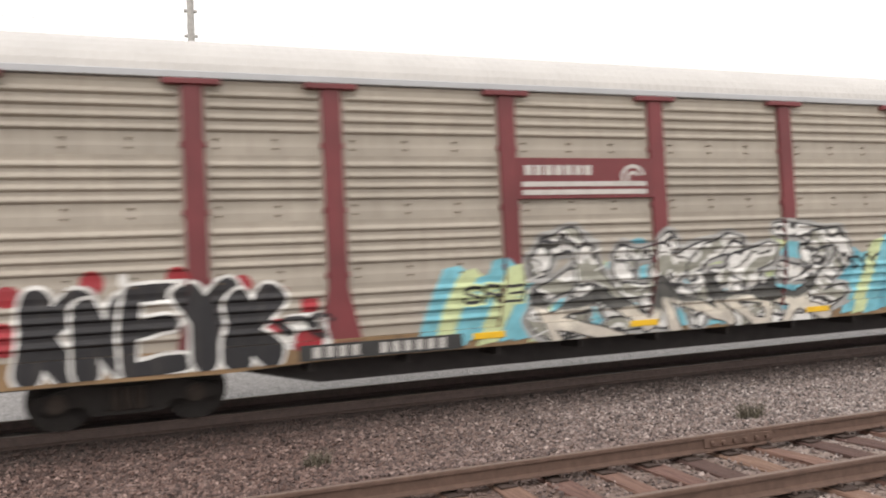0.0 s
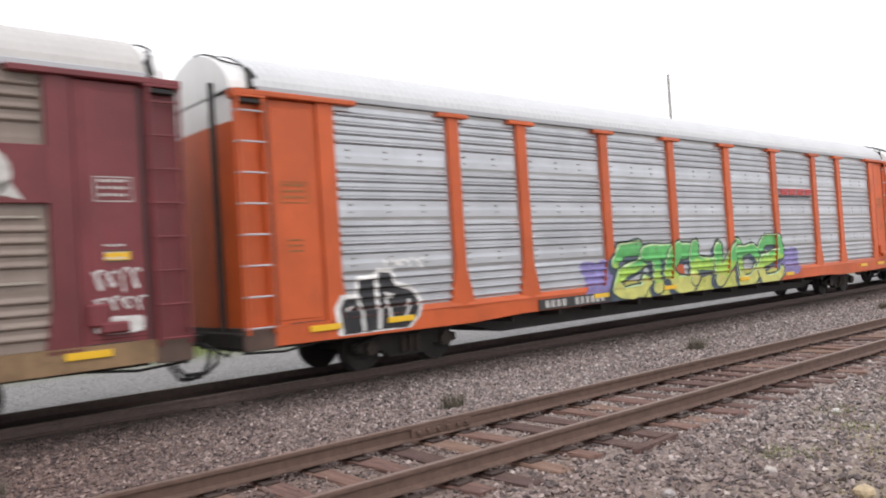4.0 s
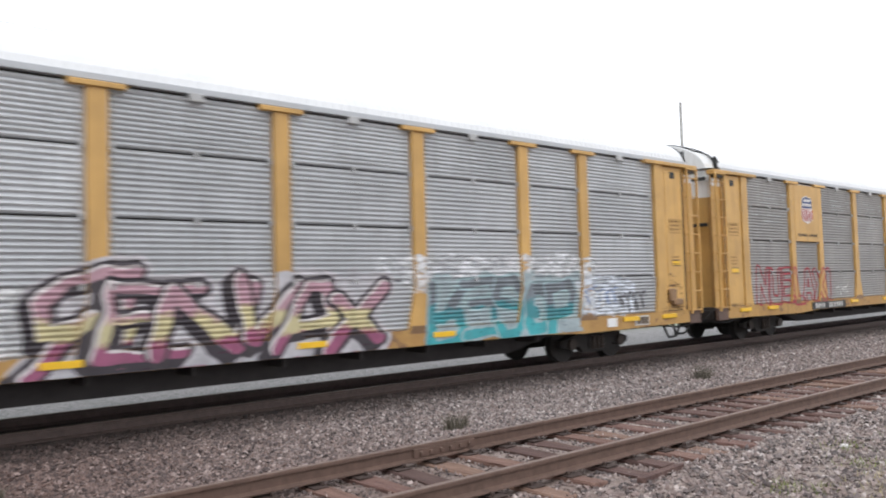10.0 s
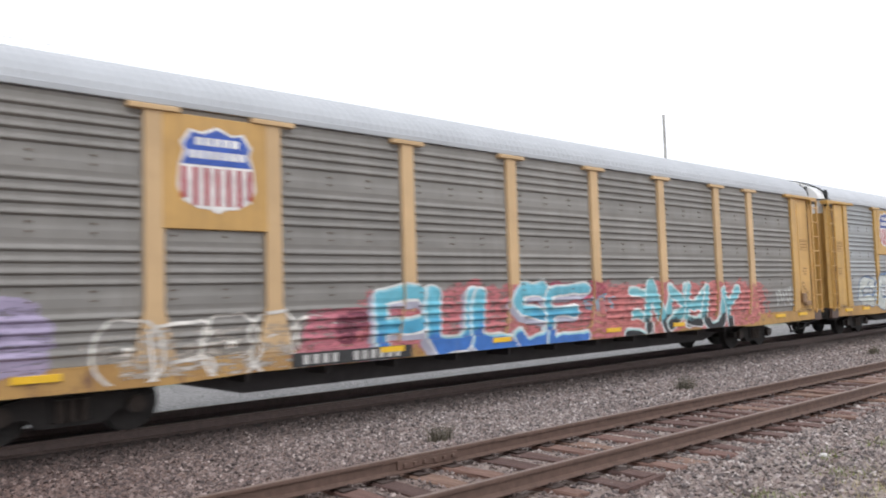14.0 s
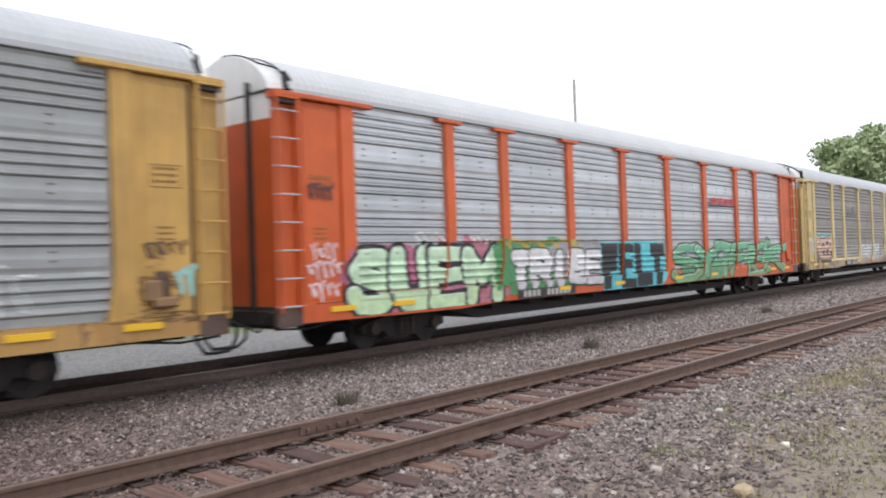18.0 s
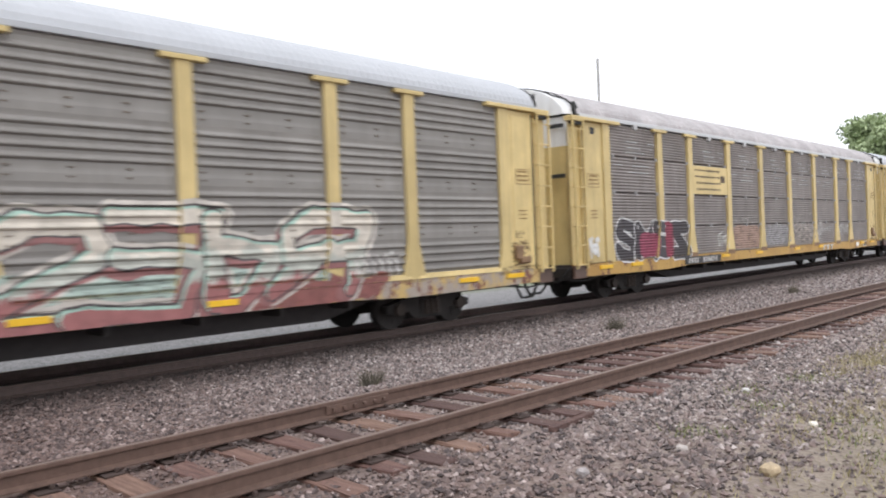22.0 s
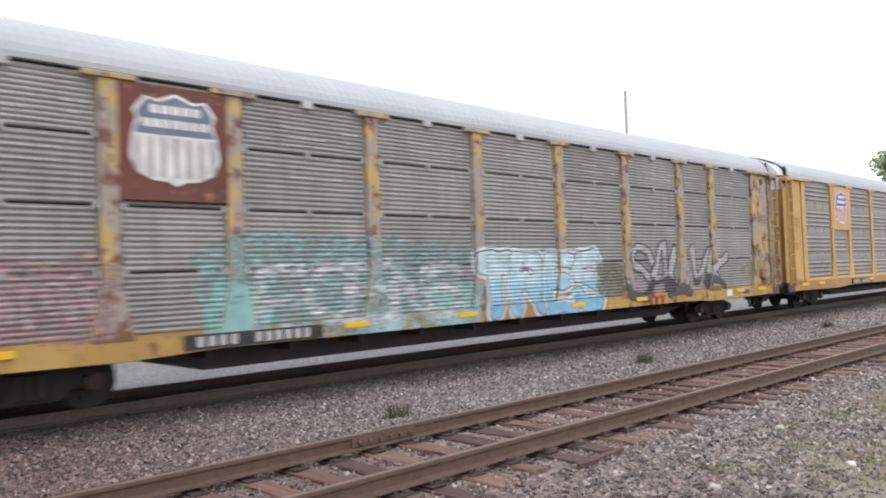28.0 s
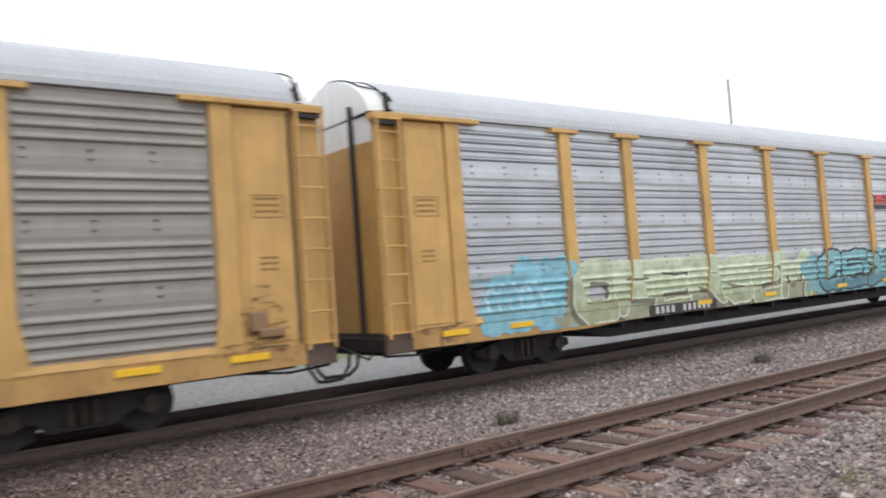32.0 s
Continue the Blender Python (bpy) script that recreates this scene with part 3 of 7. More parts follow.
def build_plants():
    M["bark"] = plain("tree_bark", (0.09, 0.07, 0.055), 0.9)
    # the second leaf colour is paler: distance haze put into the far trees
    green, light = leaf_mat("dark_green_leaves", (0.09, 0.15, 0.045), (0.23, 0.35, 0.12)), leaf_mat("hazed_green_leaves", (0.22, 0.28, 0.14), (0.42, 0.50, 0.28))
    for k, (x, y, h, s) in enumerate(((2.2, 34, 10.5, 3.0), (5.0, 31.5, 11.3, 3.2), (7.6, 33, 10.6, 3.2), (10.6, 35, 11.6, 3.3), (-3.5, 37, 10, 3.2), (13.5, 33, 11, 3.3))):
        build_tree(x, y, h, s, k, green, "tall leafy dark green tree behind the railway")
    for k, (x, y, h, s) in enumerate(((97, 27.0, 14.5, 5.5), (106, 26.5, 16.8, 6.8), (117, 29, 17, 7), (130, 30, 18, 7.5), (145, 32, 18, 8))):
        build_tree(x, y, h, s, 20 + k, light, "broad leafy green tree beside the railway")
    build_bushes(green)
    dry = leaf_mat("dry_grass_blades", (0.22, 0.19, 0.09), (0.45, 0.39, 0.21))
    wet = leaf_mat("green_grass_blades", (0.09, 0.13, 0.03), (0.26, 0.28, 0.10))
    rng = np.random.default_rng(8)

    def blades(pts, h, spread, n):
        V = []
        for x, y in pts:
            for _ in range(n):
                bx, by = x + rng.normal() * spread, y + rng.normal() * spread
                z = float(ground_z(np.array(bx), np.array(by)))
                a, w, hh = rng.uniform(0, 6.28), 0.006, h * rng.uniform(0.4, 1.1)
                lx, ly = rng.normal() * hh * 0.45, rng.normal() * hh * 0.45
                V += [(bx - w * math.cos(a), by - w * math.sin(a), z), (bx + w * math.cos(a), by + w * math.sin(a), z), (bx + lx, by + ly, z + hh)]
        me = bpy.data.meshes.new("blades")
        me.from_pydata(V, [], [(i, i + 1, i + 2) for i in range(0, len(V), 3)])
        return me
    for x, y, h in ((7.2, 8.43, 0.27), (14.5, 8.95, 0.32), (1.4, 9.0, 0.2), (25, 9.0, 0.3)):
        t = link_mesh("weed", blades([(x, y)], h, 0.08, 220), leaf_mat("weed_blades", (0.075, 0.066, 0.05), (0.16, 0.14, 0.10)))
        tagged(t, "small dry weed tuft growing in grey ballast", "weed", group="weeds between the tracks")
    near = [(rng.uniform(3.5, 30), rng.uniform(0.2, 2.9)) for _ in range(420)]
    near += [(rng.normal(cx, sx), rng.normal(cy, sy)) for cx, cy, sx, sy, n in ((12.2, 3.4, 0.7, 0.2, 80), (15.5, 3.2, 1.6, 0.3, 80), (8.6, 2.8, 0.8, 0.25, 25)) for _ in range(n)]
    tagged(link_mesh("dry_grass", blades(near, 0.09, 0.16, 16), dry), "sparse dry yellowish grass on bare earth", "grass", kind="stuff")
    near = [(rng.uniform(7, 32), rng.uniform(-0.5, 2.6)) for _ in range(420)]
    near += [(rng.normal(cx, 0.16), rng.normal(cy, 0.1)) for cx, cy in ((8.5, 3.45), (7.06, 3.38), (9.25, 3.85), (10.4, 3.6)) for _ in range(5)]
    tagged(link_mesh("green_grass", blades(near, 0.08, 0.14, 22), wet), "short sparse green grass on bare earth", "grass", kind="stuff")
    back = [(rng.uniform(-6, 20), rng.uniform(23, 31)) for _ in range(500)]
    tagged(link_mesh("tall_grass", blades(back, 0.6, 0.5, 14), wet), "tall green grass before the trees", "grass", kind="stuff")


def build_bushes(leaf):
    """Low undergrowth that closes the foot of the tree row."""
    for k, (x, y, h) in enumerate(((1.5, 30.5, 3.2), (4.2, 29.6, 3.8), (6.6, 30.4, 3.4), (9.0, 30.0, 4.0), (11.6, 31.0, 3.5), (-1.5, 32.0, 3.6))):
        rng = np.random.default_rng(60 + k)
        b = tagged(new("bush"), "dense low green bush at the foot of trees", "bush", group="bushes behind the railway")
        b.location = (x, y, float(ground_z(np.array(x), np.array(y))) - 0.05)
        bm = bmesh.new()
        cs = [(rng.normal() * 0.8, rng.normal() * 0.7, h * rng.uniform(0.12, 0.8)) for _ in range(12)]
        for c in cs[:6]:
            tube(bm, [(0, 0, 0), (c[0] * 0.4, c[1] * 0.4, c[2] * 0.6), c], 0.03, 5)
        part("stem", bm, M["bark"], b)
        link_mesh("crown", leaf_cloud("crown", cs, [0.9] * 12, 5000, 0.16, rng), leaf, b)


def build_poles():
    for x, y, h, r, label in ((38.0, 24.0, 11.95, 0.075, "slender grey wooden utility pole"), (1.0, 30.0, 13.35, 0.13, "grey steel pole with small brackets")):
        z = float(ground_z(np.array(x), np.array(y)))
        p = tagged(new("utility_pole"), label, "pole", group="poles behind the railway")
        p.location = (x, y, z - 0.1)
        bm = tube(bmesh.new(), [(0, 0, 0), (0, 0, h * 0.5), (0, 0, h - z)], r, 10)
        part("shaft", bm, M["pole"], p)
        if r > 0.1:
            for k in range(5):
                part("bracket", boxes((-0.24, 0.24, -0.05, 0.05, -0.05, 0.05), bev=0.01), M["pole"], p, loc=(0, 0, h - 0.6 - 0.95 * k))
    wires = tagged(new("overhead_wires"), "thin dark overhead wires on a pole", "wires")
    for dz in (0, 0.6):
        pts = [(-40 + 6.0 * k, 30 + 0.2 * k, 11.3 + dz + 0.6 * ((k - 6) / 6.0) ** 2) for k in range(9)] + [(13.4, 32.6, 9.6 + dz)]
        part("wire", tube(bmesh.new(), pts, 0.007, 5), M["black"], wires)


M["pole"] = plain("grey_pole", (0.42, 0.41, 0.40), 0.8)
build_ground()
build_tracks()
build_plants()
build_poles()
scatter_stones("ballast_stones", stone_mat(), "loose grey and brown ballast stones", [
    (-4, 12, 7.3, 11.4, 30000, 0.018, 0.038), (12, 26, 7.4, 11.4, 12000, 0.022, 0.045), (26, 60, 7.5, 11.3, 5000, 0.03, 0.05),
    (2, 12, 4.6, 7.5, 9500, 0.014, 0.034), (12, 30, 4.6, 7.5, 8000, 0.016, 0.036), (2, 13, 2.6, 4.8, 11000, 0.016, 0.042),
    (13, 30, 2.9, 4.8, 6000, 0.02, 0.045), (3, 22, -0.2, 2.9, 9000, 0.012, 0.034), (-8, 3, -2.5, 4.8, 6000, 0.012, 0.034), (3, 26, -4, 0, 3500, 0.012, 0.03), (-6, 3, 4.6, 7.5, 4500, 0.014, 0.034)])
rocks = random.Random(4)
for x, y, r, tone in ((6.18, 2.45, 0.085, (0.42, 0.33, 0.21)), (7.92, 2.70, 0.05, (0.7, 0.66, 0.58)), (6.4, 3.3, 0.06, (0.4, 0.36, 0.33)), (9.2, 3.9, 0.055, (0.5, 0.48, 0.46)), (5.3, 3.6, 0.06, (0.33, 0.3, 0.29))):
    bm = bmesh.new()
    bmesh.ops.create_icosphere(bm, subdivisions=2, radius=r)
    for v in bm.verts:
        v.co *= rocks.uniform(0.82, 1.12)
        v.co.z *= 0.7
    st = part("rock", bm, plain("pale_rock", tone, 0.8, scale=20), None, loc=(x, y, float(ground_z(np.array(x), np.array(y))) + 0.4 * r))
    tagged(st, "pale loose rock lying on the gravel", "rock", group="loose rocks")


# ---- railway cars: origin on the rail top below the car's middle, x along the train, the seen side at negative y ----
HALF, EDGE = 13.65, 11.8
POSTS = [-9.03, -7.08, -4.25, -1.42, 1.42, 4.25, 7.08, 9.03]
BAYS = list(zip([-EDGE] + POSTS, POSTS + [EDGE]))
SILL, TOP, PITCH = 1.06, 4.80, 0.95
FACE = -1.60                                # base plane of the side panels; ribs stand proud of it


SPLITS = {1: (1.06, 1.86, 2.80, 3.75, 4.80), 2: (1.06, 1.97, 2.93, 3.92, 4.80)}


def rib_profile(kind):
    """Heights and depths of the whole side: groups of four broad ribs with plain bands between, or fine ribs in four sheets."""
    pts = [(1.06, 0.0)]
    if kind == 1:
        for lo, hi in ((1.19, 1.83), (2.14, 2.77), (3.09, 3.72), (4.07, 4.72)):
            band = lo - pts[-1][0]
            if band > 0.2:
                z = pts[-1][0]
                pts += [(z + 0.03, 0.002), (z + 0.08, 0.010), (z + 0.2, 0.010), (z + 0.25, 0.002), (z + 0.28, 0.0)]
            step = (hi - lo) / 4
            for k in range(4):
                z = lo + step * k
                pts += [(z, 0.0), (z + 0.022, 0.036), (z + 0.036, 0.044), (z + 0.054, 0.041), (z + 0.092, 0.006), (z + 0.108, 0.0)]
        pts += [(4.74, 0.0), (4.80, 0.012)]
    else:
        for lo, hi in zip(SPLITS[2], SPLITS[2][1:]):
            n = 11
            step = (hi - lo - 0.03) / n
            for k in range(n):
                z = lo + 0.004 + step * k
                pts += [(z, -0.003), (z + 0.016, 0.016), (z + 0.038, 0.023), (z + 0.056, 0.014), (z + 0.064, -0.003)]
            pts += [(hi - 0.028, 0.0), (hi - 0.026, -0.03), (hi - 0.002, -0.03)]
    out = []
    for q in pts:
        if not out or q[0] > out[-1][0] + 1e-4:
            out.append(q)
    return out


PROFILE = {1: rib_profile(1), 2: rib_profile(2)}
PROFILE_XY = {k: tuple(zip(*v)) for k, v in PROFILE.items()}
PANELS = {}


def panel_mesh(kind, w, k, left, right):
    """One ribbed sheet; its ribs run out flat before the posts."""
    key = kind, round(w, 3), k, left, right
    if key not in PANELS:
        lo, hi = SPLITS[kind][k], SPLITS[kind][k + 1]
        if kind == 2:
            hi -= 0.026
        zs, ds = zip(*PROFILE[kind])
        prof = [(lo, float(np.interp(lo, zs, ds)))] + [q for q in PROFILE[kind] if lo + 1e-4 < q[0] < hi - 1e-4] + [(hi, max(0.0, float(np.interp(hi, zs, ds))))]
        bm = bmesh.new()
        flat = min(d for z, d in prof)
        rows = [[bm.verts.new((x, -(d if full else flat), z)) for z, d in prof] for x, full in ((-w / 2, 0), (-w / 2 + left, 0), (-w / 2 + left + 0.035, 1), (w / 2 - right - 0.035, 1), (w / 2 - right, 0), (w / 2, 0))]
        for a, b in zip(rows, rows[1:]):
            for i in range(len(a) - 1):
                bm.faces.new((a[i], b[i], b[i + 1], a[i + 1]))
        a, b = rows[0], rows[-1]
        back = [bm.verts.new((x, 0.03, z)) for x in (-w / 2, w / 2) for z in (lo, hi)]
        bm.faces.new((a[0], back[0], back[2], *[r[0] for r in rows[::-1][:-1]]))
        bm.faces.new((*[r[-1] for r in rows], back[3], back[1]))
        PANELS[key] = to_mesh(bm, "side_panel")
    return PANELS[key]


def arch(n=9):
    pts = []
    for k in range(n + 1):
        a = k / n * math.pi / 2
        pts.append((-1.63 * max(math.cos(a), 0) ** 1.3, 4.90 + 0.85 * math.sin(a) ** 1.1))
    return pts + [(-y, z) for y, z in pts[-2::-1]]


def roof_mesh():
    bm = bmesh.new()
    prof, rows = arch(), []
    x, up = -13.25, 0
    while x <= 13.26:
        rows.append([bm.verts.new((x, y * (1 + 0.009 * up), z + 0.014 * up)) for y, z in prof])
        x, up = x + 0.085, 1 - up
    for r, q in zip(rows, rows[1:]):
        for i in range(len(prof) - 1):
            bm.faces.new((r[i], q[i], q[i + 1], r[i + 1]))
    return to_mesh(bm, "roof")


def hood_mesh(s):
    """The pale arched end of the roof, drawn in towards the end of the car."""
    bm = bmesh.new()
    prof = arch()
    out = [[bm.verts.new((s * x, y * k, 4.80 + (z - 4.80) * h)) for y, z in prof] for x, k, h in ((13.22, 0.95, 0.99), (13.5, 0.9, 0.985), (13.57, 0.87, 0.965))]
    for r, q in zip(out, out[1:]):
        for i in range(len(prof) - 1):
            bm.faces.new((r[i], q[i], q[i + 1], r[i + 1]) if s < 0 else (r[i + 1], q[i + 1], q[i], r[i]))
    bm.faces.new(out[-1])
    return to_mesh(bm, "roof_end")


def end_mesh(s, z0, z1, bulge=0.24):
    """End doors, bowed outwards with round corners."""
    pts = [(s * 13.3, -1.56)] + [(s * (13.36 + bulge * math.sin((k + 0.5) / 12 * math.pi) ** 0.4), -1.5 + 3.0 * (k + 0.5) / 12) for k in range(12)] + [(s * 13.3, 1.56), (s * 13.2, 1.56), (s * 13.2, -1.56)]
    return to_mesh(prism(bmesh.new(), pts, z0, z1, "z"), "end_door")


def post_mesh(w, flare):
    h = w / 2
    pts = [(-h, 1.8), (-h, 4.72), (h, 4.72), (h, 1.8), (h + flare, 1.06), (h + flare, 0.98), (-h - flare, 0.98), (-h - flare, 1.06)]
    return prism(bmesh.new(), pts, FACE - 0.07, FACE + 0.04)


def corner_meshes(s):
    def q(x0, x1, *r):
        return (min(s * x0, s * x1), max(s * x0, s * x1), *r)
    door = boxes(q(12.15, 13.13, FACE - 0.03, FACE + 0.04, 0.98, 4.72), bev=0.008)
    box(door, *q(12.27, 13.02, FACE - 0.045, FACE - 0.02, 1.12, 4.6), bev=0.01)
    post = prism(bmesh.new(), [(s * x, z) for x, z in ((11.80, 4.74), (12.13, 4.74), (12.13, 0.98), (11.69, 0.98), (11.69, 1.06), (11.80, 1.7))], FACE - 0.07, FACE + 0.04)
    rec = boxes(q(13.13, 13.62, FACE + 0.015, FACE + 0.037, 0.98, 4.72), q(13.13, 13.17, FACE - 0.05, FACE + 0.05, 0.98, 4.72))
    cap = boxes(q(11.35, 13.66, FACE - 0.14, FACE + 0.12, 4.735, 4.825), q(13.1, 13.66, FACE - 0.16, FACE + 0.1, 4.69, 4.735), bev=0.012)
    stiles = [boxes(q(x, x + 0.045, FACE - 0.16, FACE - 0.1, 0.95, 4.70), bev=0.008) for x in (13.14, 13.59)]
    hole = boxes(q(12.5, 12.72, FACE - 0.052, FACE - 0.03, 4.42, 4.6), bev=0.01)
    lock = boxes(q(12.35, 12.75, FACE - 0.16, FACE - 0.04, 1.2, 1.36), q(12.22, 12.5, FACE - 0.14, FACE - 0.04, 1.3, 1.62), bev=0.03)
    gap = boxes(q(13.04, 13.09, FACE - 0.037, FACE - 0.02, 1.0, 4.68))
    slot = boxes(q(12.2, 12.85, FACE - 0.056, FACE - 0.04, 1.02, 1.07))
    return {"corner_door": door, "corner_post": post, "ladder_back": rec, "corner_cap": cap, "stile": stiles, "hole": hole, "lock": lock, "slot": slot, "gap": gap}


SHARED = {}


def shared(key, make):
    if key not in SHARED:
        m = make()
        SHARED[key] = to_mesh(m, key if isinstance(key, str) else key[0]) if isinstance(m, bmesh.types.BMesh) else m
    return SHARED[key]


def sideframe():
    pts = [(-1.22, 0.50), (-1.22, 0.36), (-0.9, 0.30), (-0.62, 0.36), (-0.45, 0.2), (0.45, 0.2), (0.62, 0.36), (0.9, 0.30), (1.22, 0.36), (1.22, 0.50), (0.9, 0.58), (0.5, 0.66), (-0.5, 0.66), (-0.9, 0.58)]
    bm = prism(bmesh.new(), pts, -0.09, 0.09)
    return bm


def wheelset():
    bm = bmesh.new()
    for s in (-1, 1):
        y = s * 0.7525
        disc(bm, (0, y - 0.065, 0), 0.42, 0.13, 28)
        disc(bm, (0, y - s * 0.085 - 0.02, 0), 0.45, 0.04, 28)
        disc(bm, (0, y - 0.085, 0), 0.12, 0.17, 14)
        for k in range(4):
            a = k * math.pi / 2
            box(bm, 0.25 * math.cos(a) - 0.045, 0.25 * math.cos(a) + 0.045, y - 0.075, y + 0.075, 0.25 * math.sin(a) - 0.045, 0.25 * math.sin(a) + 0.045)
    tube(bm, [(0, -0.95, 0), (0, 0, 0), (0, 0.95, 0)], 0.075, 10)
    return bm


def centre_sill():
    prof = [(-13.3, 0.62), (-8.4, 0.62), (-7.3, 0.36), (7.3, 0.36), (8.4, 0.62), (13.3, 0.62), (13.3, 1.0), (-13.3, 1.0)]
    bm = prism(bmesh.new(), prof, -0.9, 0.9)
    return bm


def coupler(s):
    bm = boxes((min(s * 13.3, s * 13.95), max(s * 13.3, s * 13.95), -0.1, 0.1, 0.76, 0.94), (min(s * 13.85, s * 14.12), max(s * 13.85, s * 14.12), -0.16, 0.1, 0.7, 1.0), bev=0.02)
    return bm


def hose(s, k):
    x = s * 13.7
    return tube(bmesh.new(), [(x, -0.45 - 0.3 * k, 0.72), (x + s * 0.05, -0.5 - 0.3 * k, 0.5), (x + s * 0.2, -0.5 - 0.25 * k, 0.28 + 0.08 * k), (x + s * 0.45, -0.4 - 0.2 * k, 0.25 + 0.1 * k)], 0.032, 7)


def brake_rig(s):
    bm = tube(bmesh.new(), [(s * 13.6, -1.45, 0.66), (s * 12.9, -1.5, 0.62), (s * 12.1, -1.4, 0.7), (s * 11.6, -1.2, 0.72)], 0.022, 6)
    tube(bm, [(s * 13.68, -1.5, 0.95), (s * 13.75, -1.2, 0.62), (s * 13.75, -0.3, 0.8)], 0.022, 6)
    return bm


def bars(bm, x0, x1, z0, z1, n, y, rng=None, gap=0.35):
    """A row of plain bars in place of lettering."""
    w = (x1 - x0) / n
    for k in range(n):
        dz = 0 if rng is None else rng.uniform(0, 0.25) * (z1 - z0)
        box(bm, x0 + k * w, x0 + (k + 1 - gap) * w, y - 0.003, y, z0 + dz, z1)
    return bm


def build_car(spec):
    trim, panel, roof = M[spec["trim"]], M[spec["panel"]], M[spec["roof"]]
    endm = M[spec.get("ends", spec["trim"])]
    sillm = M[spec.get("sill", spec["trim"])]
    car = tagged(new("autorack_car"), spec["label"], "railway car", group="railway cars of the train")
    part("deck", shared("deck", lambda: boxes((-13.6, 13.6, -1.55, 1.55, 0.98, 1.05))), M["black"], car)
    # added dark backing blocks light at the panel gaps; second box: the far side
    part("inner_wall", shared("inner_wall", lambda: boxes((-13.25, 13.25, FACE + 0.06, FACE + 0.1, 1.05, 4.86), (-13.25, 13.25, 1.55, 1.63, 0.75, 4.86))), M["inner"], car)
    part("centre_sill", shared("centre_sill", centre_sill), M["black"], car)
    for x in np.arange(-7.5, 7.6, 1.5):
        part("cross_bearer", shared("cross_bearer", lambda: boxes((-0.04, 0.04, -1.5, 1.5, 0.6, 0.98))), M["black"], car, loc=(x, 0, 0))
    part("side_sill", shared("side_sill", lambda: prism(boxes((-HALF, HALF, FACE - 0.075, FACE + 0.02, 1.035, 1.055)), [(-HALF, 0.74), (-8.8, 0.70), (-7.4, 0.76), (7.4, 0.76), (8.8, 0.70), (HALF, 0.74), (HALF, 1.04), (-HALF, 1.04)], FACE - 0.07, FACE + 0.02)), sillm, car)
    part("roof", shared("roof", roof_mesh), roof, car)
    part("top_chord", shared("top_chord", lambda: boxes((-13.2, 13.2, FACE - 0.07, FACE + 0.05, 4.812, 4.915), bev=0.01)), M[spec.get("chord", "lgrey")], car)
    for s in (-1, 1):
        part("roof_end", shared(("roof_end", s), lambda: hood_mesh(s)), M[spec.get("hood", "hoodw")], car)
        hz = spec.get("white_from", 4.4 if spec["kind"] == 1 else 4.1)
        part("end_door", shared(("end_door", s, hz, spec["kind"]), lambda: end_mesh(s, 0.9, hz, 0.28 - 0.06 * spec["kind"])), endm, car)
        part("end_door_top", shared(("end_door_top", s, hz, spec["kind"]), lambda: end_mesh(s, hz, 4.86, 0.28 - 0.06 * spec["kind"])), M[spec.get("hood", "hoodw")], car)
        part("roof_hoop", shared(("roof_hoop", s), lambda: tube(bmesh.new(), [(s * (13.3 + 0.2 * (y > -1.2)), y * (1.0 if y < -1.2 else 0.92), z + 0.003) for y, z in arch()], 0.016, 6)), M["rubber"], car)
        part("roof_corner_brace", shared(("roof_corner_brace", s), lambda: prism(bmesh.new(), [(s * 13.02, 4.9), (s * 13.3, 4.9), (s * 13.3, 5.22)], -1.6, -1.5)), M["rubber"], car)
        # black bar stands in for the dark gap between the end doors
        if spec["kind"] == 1 and s < 0 and spec["trim"] != "brn" and spec.get("tray", True):
            part("end_cable_tray", shared("end_cable_tray", lambda: boxes((-13.72, -13.64, -1.02, -0.94, 1.0, 5.05), bev=0.01)), M["rubber"], car)
        if spec["kind"] == 2:
            for z in (3.28, 4.56):
                part("end_slot", shared(("end_slot", s, z), lambda: boxes((min(s * 13.55, s * 13.615), max(s * 13.55, s * 13.615), -1.42, -0.95, z, z + 0.1), bev=0.01)), M["rubber"], car)
        cm = {}
        if ("corner", s) not in SHARED:
            SHARED["corner", s] = {k: ([to_mesh(b, k) for b in v] if isinstance(v, list) else to_mesh(v, k)) for k, v in corner_meshes(s).items()}
        cm = SHARED["corner", s]
        for key in ("corner_door", "corner_post", "ladder_back", "corner_cap"):
            part(key, cm[key], trim, car)
        if spec["kind"] == 2:
            part("peep_hole", cm["hole"], M["rubber"], car)
        part("vent_slot", cm["slot"], M["rubber"], car)
        part("door_gap", cm["gap"], M["rubber"], car)
        if s > 0:
            part("lock_box", cm["lock"], trim if spec["trim"] in ("org", "brn") else M["lock"], car)
        # dark box puts in the shade of the opening under the cap
        part("cap_slot", shared(("cap_slot", s), lambda: boxes((min(s * 13.18, s * 13.58), max(s * 13.18, s * 13.58), FACE - 0.12, FACE + 0.06, 4.615, 4.685), bev=0.008)), M["rubber"], car)
        if spec["kind"] == 2 and spec["trim"] == "gold":
            part("ladder_top_panel", shared(("ladder_top_panel", s), lambda: boxes((min(s * 13.18, s * 13.59), max(s * 13.18, s * 13.59), FACE - 0.005, FACE + 0.02, 4.38, 4.6), bev=0.004)), M["hoodw"], car, "white painted top of the ladder panel")
        ladder = new("ladder")
        ladder.parent = car
        for st in cm["stile"]:
            part("stile", st, trim, ladder)
        rung = shared("rung", lambda: tube(bmesh.new(), [(-0.25, 0.1, 0), (-0.25, 0, 0), (0.25, 0, 0), (0.25, 0.1, 0)], 0.017, 6))
